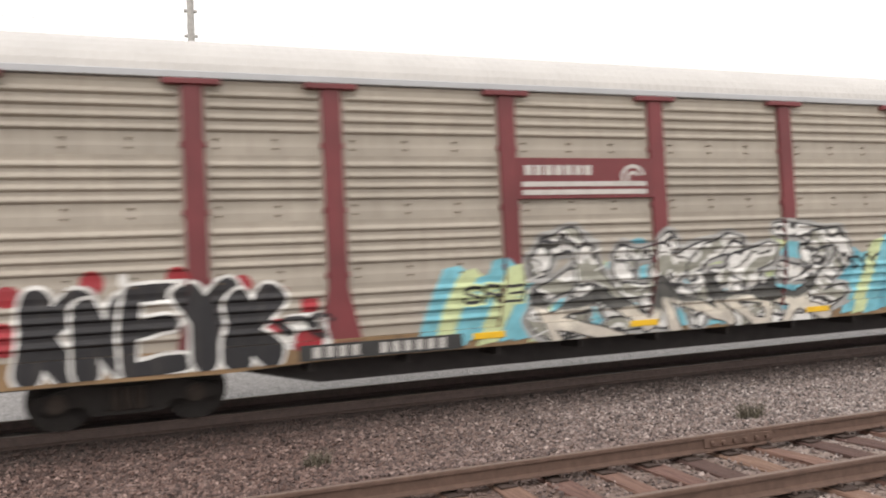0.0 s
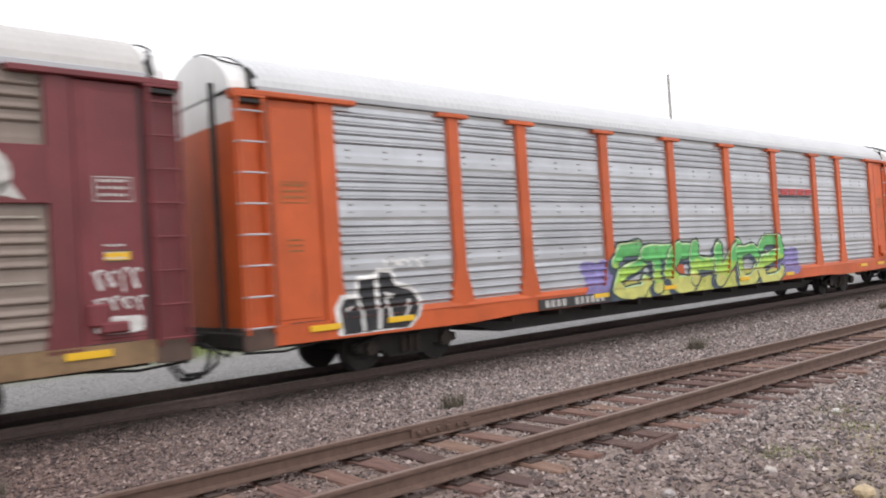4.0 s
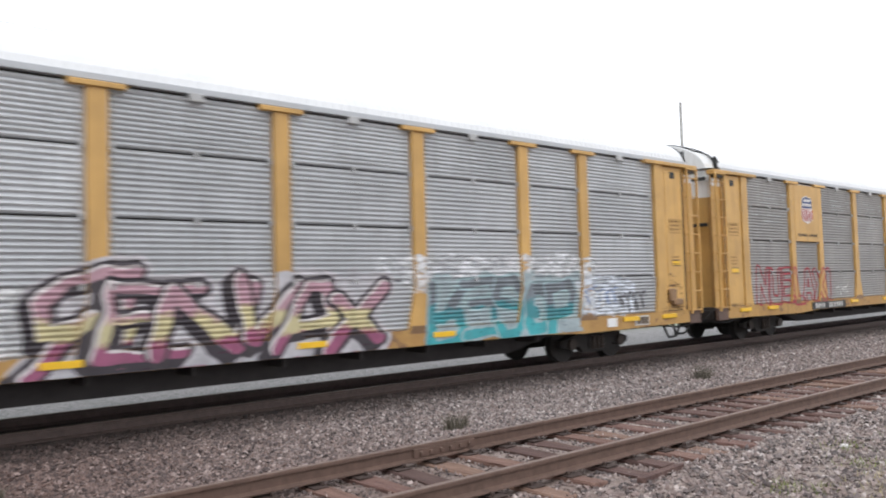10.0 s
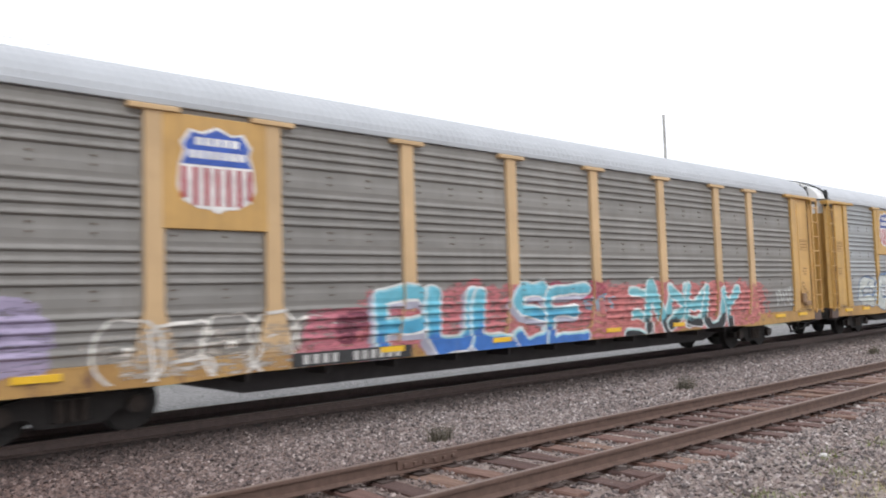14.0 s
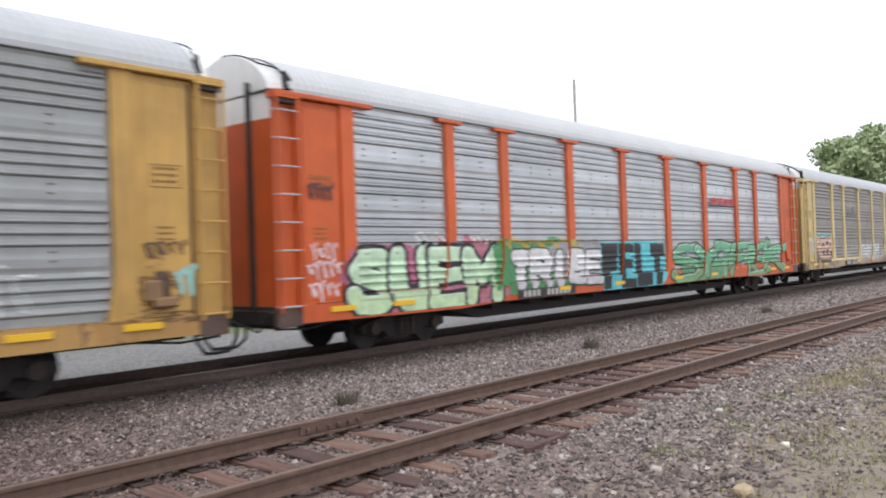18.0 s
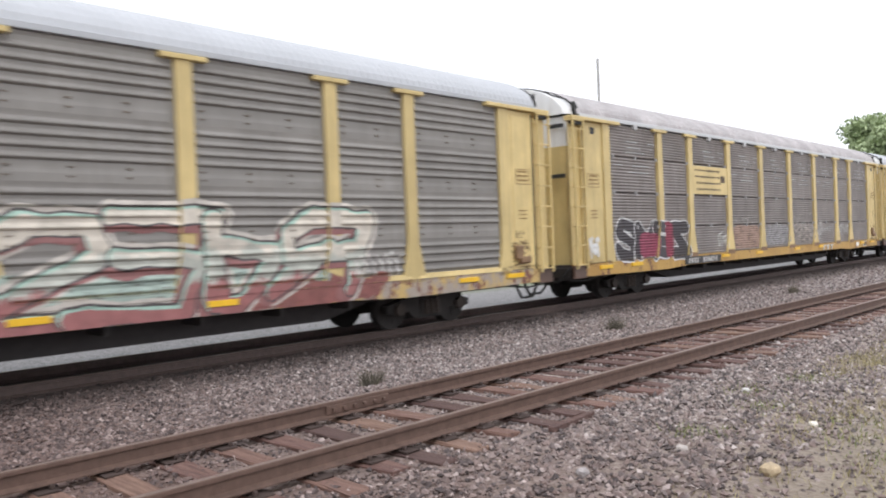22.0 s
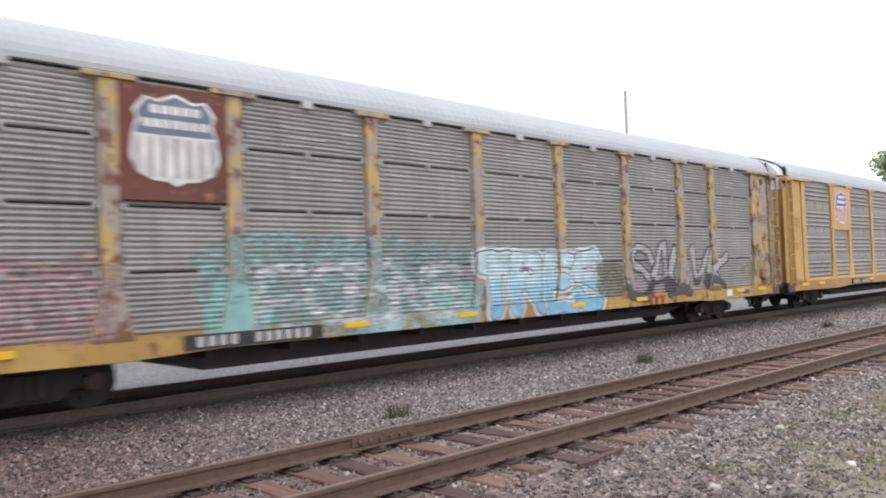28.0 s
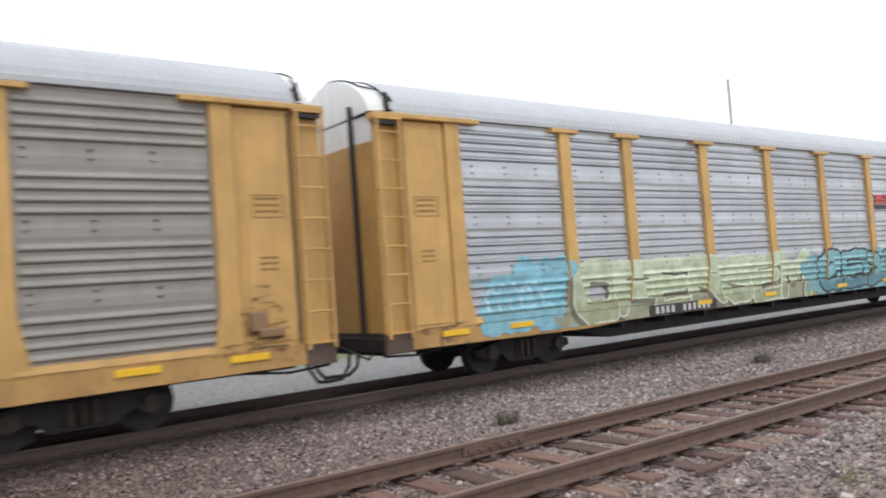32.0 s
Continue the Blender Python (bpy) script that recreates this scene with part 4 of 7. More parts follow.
        for k in range(8):
            part("rung", rung, M["lgrey"] if spec["trim"] == "org" else trim, ladder, loc=(s * 13.385, FACE - 0.14, 1.05 + 0.49 * k))
        part("coupler", shared(("coupler", s), lambda: coupler(s)), M["under"], car)
        part("draft_beam", shared(("draft_beam", s), lambda: boxes((min(s * 13.3, s * 13.64), max(s * 13.3, s * 13.64), -1.5, 1.5, 0.72, 0.98), bev=0.02)), M["under"], car)
        for k in range(2):
            part("air_hose", shared(("air_hose", s, k), lambda: hose(s, k)), M["rubber"], car)
        part("brake_pipe", shared(("brake_pipe", s), lambda: brake_rig(s)), M["rubber"], car)
        truck = new("truck")
        truck.parent, truck.location = car, (s * 10.0, 0, 0)
        sf = shared("sideframe", sideframe)
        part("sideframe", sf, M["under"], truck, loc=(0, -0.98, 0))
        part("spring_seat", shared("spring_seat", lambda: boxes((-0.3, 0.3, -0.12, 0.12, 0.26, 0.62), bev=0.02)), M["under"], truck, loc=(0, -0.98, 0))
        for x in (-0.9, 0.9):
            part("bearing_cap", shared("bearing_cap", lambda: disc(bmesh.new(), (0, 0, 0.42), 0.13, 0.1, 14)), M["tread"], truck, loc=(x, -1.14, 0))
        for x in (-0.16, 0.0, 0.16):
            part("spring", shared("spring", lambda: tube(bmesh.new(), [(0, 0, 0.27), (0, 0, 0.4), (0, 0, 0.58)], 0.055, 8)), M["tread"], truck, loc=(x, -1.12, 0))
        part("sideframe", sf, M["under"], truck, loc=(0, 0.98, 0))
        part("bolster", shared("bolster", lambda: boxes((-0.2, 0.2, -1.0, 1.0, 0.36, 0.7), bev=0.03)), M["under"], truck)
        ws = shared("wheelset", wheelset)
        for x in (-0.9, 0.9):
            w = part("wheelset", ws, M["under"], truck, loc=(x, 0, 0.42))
            WHEELS.append((w, car, s * 10 + x))
    caps = spec.get("post_w", 0.28) > 0.2
    pm = shared(("side_post", caps), lambda: post_mesh(0.28, 0.17) if caps else post_mesh(0.13, 0.0))
    for i, x in enumerate(POSTS):
        post = part("side_post", pm, M[spec.get("post_mat", spec["trim"])], car, loc=(x, 0, 0))
        if caps:
            part("post_cap", shared("post_cap", lambda: boxes((-0.39, 0.39, FACE - 0.115, FACE + 0.02, 4.72, 4.80), bev=0.01)), M[spec.get("post_mat", spec["trim"])], post)
            if spec["trim"] == "brn":
                for z in (1.99, 2.94, 3.89):
                    part("bracket", shared("bracket", lambda: boxes((-0.175, 0.175, FACE - 0.055, FACE, -0.045, 0.045), bev=0.01)), M[spec["trim"]], post, loc=(0, 0, z))
            if spec["kind"] == 2:
                part("post_foot", shared("post_foot", lambda: prism(bmesh.new(), [(-0.31, 0.985), (0.31, 0.985), (0.27, 1.13), (-0.27, 1.13)], FACE - 0.076, FACE)), M["foot"], post, "worn brown post foot")
    for i, (x0, x1) in enumerate(BAYS):
        if i in spec.get("flat", ()):
            part("blank_panel", shared(("blank_panel", round(x1 - x0, 2)), lambda: boxes((-(x1 - x0) / 2, (x1 - x0) / 2, FACE - 0.06, FACE + 0.04, 1.06, 4.8), bev=0.01)), trim, car, loc=((x0 + x1) / 2, 0, 0))
            continue
        for k in range(4):
            part("side_panel", panel_mesh(spec["kind"], x1 - x0 - 0.02, k, 0.03 if i == 0 else 0.17 if caps else 0.1, 0.03 if i == 8 else 0.17 if caps else 0.1), panel, car, loc=((x0 + x1) / 2, FACE, 0))
        if spec["kind"] == 1 and spec.get("kick", True):
            part("kick_rail", shared(("kick_rail", round(x1 - x0, 2)), lambda: prism(bmesh.new(), [(FACE + 0.02, 1.055), (FACE - 0.085, 1.055), (FACE - 0.06, 1.15), (FACE + 0.02, 1.16)], -(x1 - x0) / 2 + 0.1, (x1 - x0) / 2 - 0.1, "x")), trim, car, loc=((x0 + x1) / 2, 0, 0))
        if spec.get("seam"):
            # ledges are a lighter steel: their lit tops are put in the colour
            for z in (1.975, 2.84, 3.79):
                part("ledge", shared(("ledge", round(x1 - x0, 2)), lambda: prism(bmesh.new(), [(FACE, -0.05), (FACE - 0.05, -0.035), (FACE - 0.05, -0.012), (FACE, 0.0)], -(x1 - x0) / 2 + 0.13, (x1 - x0) / 2 - 0.13, "x")), M["tan"], car, loc=((x0 + x1) / 2, 0, z))
                part("seam_clip", shared("seam_clip", lambda: boxes((-0.05, 0.05, FACE - 0.07, FACE, -0.06, 0.02), bev=0.012)), M["tan"], car, loc=((x0 + x1) / 2, 0, z))
            part("panel_seam", shared("panel_seam", lambda: boxes((-0.011, 0.011, FACE - 0.042, FACE, 1.08, 4.76))), M["note"], car, loc=((x0 + x1) / 2, 0, 0))
        if spec["kind"] == 1:
            def studs(w=x1 - x0):
                bm = bmesh.new()
                for z in (1.94, 2.07, 2.88, 3.01, 3.84, 3.97):
                    for x in np.arange(-w / 2 + 0.3, w / 2 - 0.2, 0.82):
                        box(bm, x - 0.03, x + 0.03, -0.026, -0.002, z - 0.012, z + 0.012)
                return bm
            tagged(part("rivet_line", shared(("rivet_line", round(x1 - x0, 2)), studs), M["grey"] if spec["panel"] == "silver" else M["sdark"], car, loc=((x0 + x1) / 2, FACE, 0)), kind="stuff")
        else:
            w = x1 - x0
            for z in SPLITS[2][1:4] + (4.76,):
                for x in (-w / 2 + 0.2, 0.0, w / 2 - 0.2) if w > 2 else (-w / 2 + 0.2, w / 2 - 0.2):
                    part("clip", shared("clip", lambda: boxes((-0.03, 0.03, FACE - 0.05, FACE, -0.06, 0.035), bev=0.006)), M["clip"], car, loc=((x0 + x1) / 2 + x, 0, z))
            if w > 2:
                part("top_tab", shared("top_tab", lambda: boxes((-0.11, 0.11, FACE - 0.085, FACE, 4.7, 4.83), bev=0.012)), M["clip"], car, loc=((x0 + x1) / 2, 0, 0))
            # white dots put in for sky light through the sheets' holes
            if i != 1 and spec.get("holes", True):
                def holes(w=x1 - x0):
                    bm, rng = bmesh.new(), random.Random(int(w * 100))
                    for z in (3.50, 3.68, 4.05, 4.18, 4.34):
                        for x in np.arange(-w / 2 + 0.3, w / 2 - 0.25, 0.085):
                            if noise.noise((x * 1.3, z * 3, w)) > -0.05:
                                box(bm, x - 0.02, x + 0.02, -0.038, -0.02, z - 0.012, z + 0.012)
                    return bm
                tagged(part("rivet_wear", shared(("rivet_wear", round(x1 - x0, 2)), holes), M["white"], car, loc=((x0 + x1) / 2, FACE, 0)), kind="stuff")
    # yellow reflectors along the sill and the plain bars of the car's markings
    for x in spec.get("reflect", (-12.2, -10.6, -4.75, -1.9, 1.9, 4.75, 10.6, 12.2)):
        w = 0.27 if abs(x) < 10 else 0.3
        part("reflector", shared(("reflector", w), lambda: boxes((-w, w, FACE - 0.104, FACE - 0.07, 0.89, 0.99), bev=0.004)), M["reflect"], car, loc=(x, 0, 0))
    bx = spec.get("mark", -7.2)
    part("marking_patch", shared("marking_patch", lambda: boxes((0, 2.5, FACE - 0.1, FACE - 0.07, 0.775, 1.0))), M["patch"], car, loc=(bx, 0, 0))
    tagged(part("marking_stencil", shared("marking_stencil", lambda: bars(bars(bmesh.new(), 0.2, 0.95, 0.81, 0.965, 4, FACE - 0.1005, gap=0.45), 1.2, 2.3, 0.81, 0.965, 6, FACE - 0.1005, gap=0.45)), M["stencil"], car, loc=(bx, 0, 0)), kind="stuff")
    def notice(x0, s):
        bm = bmesh.new()
        rng = random.Random(x0 * 10)
        for k in range(3):
            bars(bm, x0 + 0.12, x0 + 0.52, 3.30 - 0.1 * k, 3.345 - 0.1 * k, 5, FACE - 0.05, rng, 0.3)
        for x in (x0 + 0.06, x0 + 0.57):
            box(bm, x, x + 0.013, FACE - 0.05, FACE - 0.046, 3.03, 3.38)
        for z in (3.03, 3.37):
            box(bm, x0 + 0.06, x0 + 0.58, FACE - 0.05, FACE - 0.046, z, z + 0.013)
        for k in range(3):
            bars(bm, x0 + 0.15, x0 + 0.45, 2.40 - 0.09 * k, 2.435 - 0.09 * k, 4, FACE - 0.05, rng, 0.3)
        return bm
    for s in (-1, 1):
        x0 = 12.32 if s > 0 else -12.95
        tagged(part("notice_stencil", shared(("notice_stencil", s), lambda: notice(x0, s)), M["stencil"] if spec["trim"] == "brn" else M["note"], car), kind="stuff")
        if spec["kind"] == 2 and s > 0:
            part("sill_plate", shared("sill_plate", lambda: boxes((9.7, 10.05, FACE - 0.079, FACE - 0.07, 0.79, 0.99))), M["hoodw"], car, "pale worn plate on the sill")
            fr = part("sill_sign", shared("sill_sign", lambda: boxes((10.75, 11.32, FACE - 0.079, FACE - 0.07, 0.77, 1.0))), M["stencil"], car)
            tagged(part("sign_stencil", shared("sign_stencil", lambda: bars(boxes((10.79, 10.81, FACE - 0.081, FACE - 0.079, 0.8, 0.97)), 10.83, 11.3, 0.8, 0.97, 3, FACE - 0.08, gap=0.12)), M["sdark"], fr), kind="stuff")
        part("sill_end", shared(("sill_end", s), lambda: boxes((min(s * 13.12, s * 13.66), max(s * 13.12, s * 13.66), FACE - 0.076, FACE + 0.02, 0.70, 1.03), bev=0.01)), M["grime"], car, "rust-brown sill end below the ladder")
        if spec["trim"] == "brn" or spec["trim"] == "gold" and spec["kind"] == 2:
            z = 2.2 if s > 0 else 1.98 if spec["kind"] == 2 else 1.7
            wl = part("warning_label", shared(("warning_label", s), lambda: boxes((x0 + 0.16, x0 + 0.5, FACE - 0.052, FACE - 0.045, 0, 0.15))), M["reflect"], car, "yellow warning label with a dark edge", loc=(0, 0, z))
            for h in (0.0, 0.14):
                part("label_edge", shared(("label_edge", s), lambda: boxes((x0 + 0.15, x0 + 0.51, FACE - 0.054, FACE - 0.046, -0.012, 0.012))), M["sdark"], wl, loc=(0, 0, h))
    for spec["layer"], add in enumerate(spec.get("deco", ())):
        opts = add[-1] if isinstance(add[-1], dict) else {}
        add[0](car, spec, *add[1:len(add) - bool(opts)], **opts)
    if spec["trim"] not in ("org", "brn"):
        spec["layer"] = 1
        for k, (x0, x1, z0, z1) in enumerate(((12.2, 12.85, 1.05, 1.75), (11.75, 13.1, 0.97, 1.16), (-13.1, -11.9, 0.97, 1.12), (12.3, 12.6, 1.7, 2.0))):
            cloud_paint(car, spec, x0, x1, z0, z1, (0.15, 0.085, 0.045), 0.74, 50 + k + int(abs(spec["mark"]) * 10), "rust-brown stain on the door", 0.3)
    return car


# ---- spray-painted pieces and emblems, laid over ribs, posts and sill ----
GRID, ROW = 0.011, 0.013


def fuzz(X, Z, scale, seed):
    """Smooth random relief over the side, about -1 to 1."""
    def at(i, j):
        h = np.sin(i * 127.1 + j * 311.7 + seed * 74.7) * 43758.5453
        return h - np.floor(h)
    total = 0
    for k, amp in ((1, 0.6), (2.3, 0.4)):
        u, v = X * scale * k, Z * scale * k
        i, j = np.floor(u), np.floor(v)
        a, b = u - i, v - j
        a, b = a * a * (3 - 2 * a), b * b * (3 - 2 * b)
        total = total + amp * ((at(i, j) * (1 - a) + at(i + 1, j) * a) * (1 - b) + (at(i, j + 1) * (1 - a) + at(i + 1, j + 1) * a) * b)
    return total * 2 - 1


def grain(X, Z):
    h = np.sin(X * 913.7 + Z * 1571.3) * 43758.5453
    return (h - np.floor(h)) * 2 - 1


class Sheet:
    """Paint on a car's side, row by row: coats are laid over one another, then pressed on ribs, posts and sill as one skin."""

    def __init__(self, spec, x0, x1, z0, z1):
        self.spec, self.coats = spec, []
        z0, z1 = max(z0, 0.765), min(z1, 4.7)
        marks = [z0, z1] + [z for z in [q[0] for q in PROFILE[spec["kind"]]] + [SILL - 0.003, SILL + 0.001, 1.163] if z0 < z < z1]
        edges = []
        for a, b in zip(sorted(marks), sorted(marks)[1:]):
            if b - a > 1e-4:
                edges += list(np.linspace(a, b, max(1, math.ceil((b - a) / ROW)), endpoint=False))
        self.ze = np.array(edges + [z1])
        self.xe = np.arange(x0, x1 + GRID, GRID)
        self.X, self.Z = np.meshgrid((self.xe[1:] + self.xe[:-1]) / 2, (self.ze[1:] + self.ze[:-1]) / 2)
        self.tone = np.zeros(self.X.shape, int)

    def put(self, mask, mat, window=None):
        if mat not in self.coats:
            self.coats.append(mat)
        area = self.tone if window is None else self.tone[window]
        area[mask] = self.coats.index(mat) + 1

    def window(self, x0, x1):
        a, b = np.searchsorted(self.xe, [x0, x1])
        return slice(None), slice(max(a - 1, 0), max(b, 1))

    def stand(self):
        """Depth class of each grain of the sheet."""
        spec, X, Z = self.spec, self.X, self.Z
        ax, step = abs(X), np.zeros(X.shape, int)
        wide = spec.get("post_w", 0.28) > 0.2
        hw = spec.get("post_w", 0.28) / 2 + (0.17 * np.clip((1.8 - Z) / 0.74, 0, 1) if wide else 0)
        for i in spec.get("flat", ()):
            step[(X > BAYS[i][0]) & (X < BAYS[i][1])] = 2
        for p in POSTS:
            step[abs(X - p) < hw] = 3
        step[(ax < EDGE) & (Z < 1.72) & (ax > EDGE - 0.11 * (1.72 - Z) / 0.64)] = 3
        step[ax >= EDGE] = 3
        step[ax >= 12.15] = 4
        if spec["kind"] == 1 and spec.get("kick", True):
            step[(Z < 1.163) & (ax < EDGE)] = 5
        step[Z < SILL] = 3
        return step

    def press(self, name, car, lift, label):
        step = self.stand()
        code = np.where(self.tone > 0, self.tone * 8 + step, 0)
        depth = {2: 0.06, 3: 0.075, 4: 0.05, 5: 0.09}
        ribs = np.maximum(np.interp(self.ze, *PROFILE_XY[self.spec["kind"]]), 0.0)
        V, F, idx = [], [], []
        for j in range(code.shape[0]):
            row = code[j]
            ends = np.flatnonzero(np.diff(np.concatenate([[-1], row, [-1]])))
            z0, z1 = self.ze[j], self.ze[j + 1]
            for a, b in zip(ends, ends[1:]):
                if row[a] == 0:
                    continue
                k = int(row[a]) % 8
                lo, hi = (ribs[j], ribs[j + 1]) if k == 0 else (depth[k], depth[k])
                n = len(V)
                y0, y1, u, v = FACE - lo - lift, FACE - hi - lift, self.xe[a], self.xe[b]
                V += [(u, y0, z0), (v, y0, z0), (v, y1, z1), (u, y1, z1)]
                F.append((n, n + 1, n + 2, n + 3))
                idx.append(int(row[a]) // 8 - 1)
        me = bpy.data.meshes.new(name)
        me.from_pydata(V, [], F)
        for m in self.coats:
            me.materials.append(m)
        me.polygons.foreach_set("material_index", idx)
        return link_mesh(name, me, None, car, label)


def lift_of(spec):
    return 0.003 + 0.0012 * spec.get("layer", 0)


# strokes of hand-drawn capitals on a 9 by 9 field
GLYPH = dict(
    A="00 39 59 90,23 73", B="00 09 69 87 65 05,65 93 80 00", C="96 79 29 07 02 20 70 93", D="00 09 59 96 93 50 00", E="99 09 00 90,05 75", F="99 09 00,05 75",
    G="97 79 29 07 02 20 70 93 95 55", H="00 09,90 99,04 94", I="40 49", K="00 09,99 04 90", L="09 00 90", M="00 09 44 99 90", N="00 09 90 99", O="29 07 02 20 70 92 97 79 29",
    P="00 09 79 97 84 64 04", R="00 09 79 97 84 05,45 90", S="97 79 29 07 16 84 92 70 20 02", T="09 99,49 40", U="09 02 20 70 92 99", V="09 40 50 99", W="09 20 46 70 99", X="00 99,09 90",
    Y="09 45 99,45 40", Z="09 99 00 90", i="40 45,48 49", **{"2": "07 29 79 96 00 90"})


def strokes(ch, spacing=0.05):
    """Points along a letter's strokes, in a unit square."""
    pts = []
    for line in GLYPH[ch].split(","):
        q = [(int(c[0]) / 9, int(c[1]) / 9) for c in line.split()]
        for (a, b), (c, d) in zip(q, q[1:]):
            n = max(2, int(math.hypot(c - a, d - b) / spacing))
            pts += [(a + (c - a) * k / n, b + (d - b) * k / n) for k in range(n + 1)]
    return np.array(pts)


def reach(X, Z, P, square=False):
    """Distance from each grain to the nearest point of a stroke."""
    best = np.full(X.shape, 9.0)
    for px, pz in P:
        d = np.maximum(abs(X - px), abs(Z - pz)) if square else (X - px) ** 2 + (Z - pz) ** 2
        best = np.minimum(best, d)
    return best if square else np.sqrt(best)


READ = {"REEP", "TRES", "SALVK", "NUELAXI", "OPERSEM", "DRA", "BULS", "SYTREK", "SUEM", "KNEYK", "PULSE", "FELT", "TRiBE", "UDM", "CREW", "TAEK"}
SPRAYS = {}


def paint(col, fade=0.0):
    key = (*col, fade)
    if key not in SPRAYS:
        SPRAYS[key] = spray("spray_paint", col, fade)
    return SPRAYS[key]


def piece(car, spec, word, x0, x1, z0, z1, fill, line=None, cloud=None, top=None, low=None, shine=None, drop=None, halo=None, fade=0.0, slant=0.1, jitter=0.06, w=0.12, edge=0.045, seed=1, label="spray-painted lettering", squeeze=1.0, square=False, warp=0.05, wild=(), rise=0.0, glints=None, hollow=False):
    """A sprayed word. Behind it a cloud, a halo and a shadow; then letter by letter an outline, a fill in up to three tones or in wild bands, and a bright rim."""
    sh = Sheet(spec, x0 - 0.55, x1 + 0.55, z0 - 0.4, z1 + 0.4)
    X, Z, rng = sh.X, sh.Z, random.Random(seed)
    n, h = len(word), z1 - z0
    cw = (x1 - x0) / n
    rough = fuzz(X, Z, 3.0, seed)
    bend_x, bend_z = X + warp * fuzz(X, Z, 1.6, seed + 3), Z + 0.7 * warp * fuzz(X, Z, 1.6, seed + 9)
    if cloud:
        d = np.maximum(abs(X - (x0 + x1) / 2) - (x1 - x0) / 2 - 0.1, abs(Z - (z0 + z1) / 2) - h / 2 - 0.02)
        sh.put(d + 0.22 * rough + 0.03 * grain(X, Z) < 0.02, paint(cloud, fade))
    made = []
    for k, ch in enumerate(word):
        r = [rng.uniform(-1, 1) for _ in range(5)]
        if ch == " ":
            continue
        P = strokes(ch)
        wk = w * (0.66 if ch == "E" else 0.8 if ch in "BSAR2MWPD" else 1.0)
        if word not in READ:      # what cannot be read stays abstract: turned and mirrored shapes
            P = np.stack([1 - P[:, 0] if (k + seed) % 2 else P[:, 0], 1 - P[:, 1] if (k * 2 + seed) % 3 == 0 else P[:, 1]], 1)
        px = (P[:, 0] - 0.5) * max(cw * squeeze - 2 * wk, 0.1) * (1 + 0.5 * jitter * r[0])
        pz = (P[:, 1] - 0.5) * max(h - 2 * wk, 0.1) * (1 + jitter * r[1])
        a = jitter * r[2]
        px, pz = px * math.cos(a) - pz * math.sin(a) + slant * pz, px * math.sin(a) + pz * math.cos(a)
        px, pz = px + x0 + (k + 0.5) * cw + 0.3 * jitter * cw * r[3], pz + (z0 + z1) / 2 + 0.5 * jitter * h * r[4] + rise * ((k + 0.5) / n - 0.5)
        win = sh.window(px.min() - w - 0.3, px.max() + w + 0.3)
        made.append((win, np.stack([px, pz], 1), reach(bend_x[win], bend_z[win], np.stack([px, pz], 1), square) + w - wk, w - wk))
    if halo:
        for win, P, D, thin in made:
            sh.put(D + 0.02 * rough[win] < w + edge + 0.07, paint(halo, fade), win)
    if drop:
        for win, P, D, thin in made:
            for q in (0.4, 0.7, 1.0):
                sh.put(reach(bend_x[win], bend_z[win], P + np.array([-0.13, -0.1]) * q, square) + thin < w + edge, paint(drop, fade), win)
    for k, (win, P, D, thin) in enumerate(made):
        XX, ZZ, RR = X[win], Z[win], rough[win]
        if line:
            sh.put((D < w + edge) & (D > w) if hollow else D < w + edge, paint(line, fade), win)
        if fill:
            inside = D < w
            sh.put(inside, paint(fill, fade), win)
            up = (ZZ - z0) / h + 0.12 * RR + 0.05 * math.sin(k * 2.1 + seed)
            if wild:
                band = np.sin((XX * math.cos(k + seed) + 1.4 * ZZ) * 5.5 + 2.4 * RR + k * 1.9)
                for m, col in enumerate(wild):
                    lo = -1 + 2 * m / len(wild)
                    sh.put(inside & (band >= lo) & (band < lo + 2 / len(wild) + 1e-6), paint(col, fade), win)
                sh.put(inside & (abs(np.sin((XX * math.cos(k + seed) + 1.4 * ZZ) * 5.5 / 2 + 1.2 * RR + k)) < 0.09), paint(line or fill, fade), win)
            if top:
                sh.put(inside & (up + 0.05 * grain(XX, ZZ) > 0.58), paint(top, fade), win)
            if low:
                sh.put(inside & (up + 0.05 * grain(XX, ZZ) < 0.3), paint(low, fade), win)
            if shine:
                off = reach(bend_x[win], bend_z[win], P + np.array([0.03, -0.035]), square) + thin
                sh.put(inside & (D > w - 0.05) & (off > w - 0.005), paint(shine, fade), win)
    if glints:
        for _ in range(2 * n):
            gx, gz = rng.uniform(x0, x1), rng.uniform(z0 + 0.1, z1 - 0.1)
            sh.put((abs(X - gx) < 0.12) & (abs(Z - gz - 0.35 * (X - gx)) < 0.014) & (sh.tone > 0), paint(glints, fade))
    sh.press("spray_painting", car, lift_of(spec), label)


def cloud_paint(car, spec, x0, x1, z0, z1, col, fade=0.0, seed=1, label="patch of spray paint", rough=0.25):
    a, b = (x1 - x0) / 2, (z1 - z0) / 2
    sh = Sheet(spec, x0 - 0.3 * a, x1 + 0.3 * a, z0 - 0.3 * b, z1 + 0.3 * b)
    X, Z = sh.X, sh.Z
    d = ((abs(X - (x0 + x1) / 2) / a) ** 5 + (abs(Z - (z0 + z1) / 2) / b) ** 5) ** 0.2 - 1
    sh.put(d + rough * 1.1 * (fuzz(X, Z, 3.2, seed) - 0.1) + 0.5 * min(rough, 0.2) * grain(X, Z) * fuzz(X, Z, 1.1, seed + 5) < 0, paint(col, fade))
    sh.press("spray_patch", car, lift_of(spec), label)


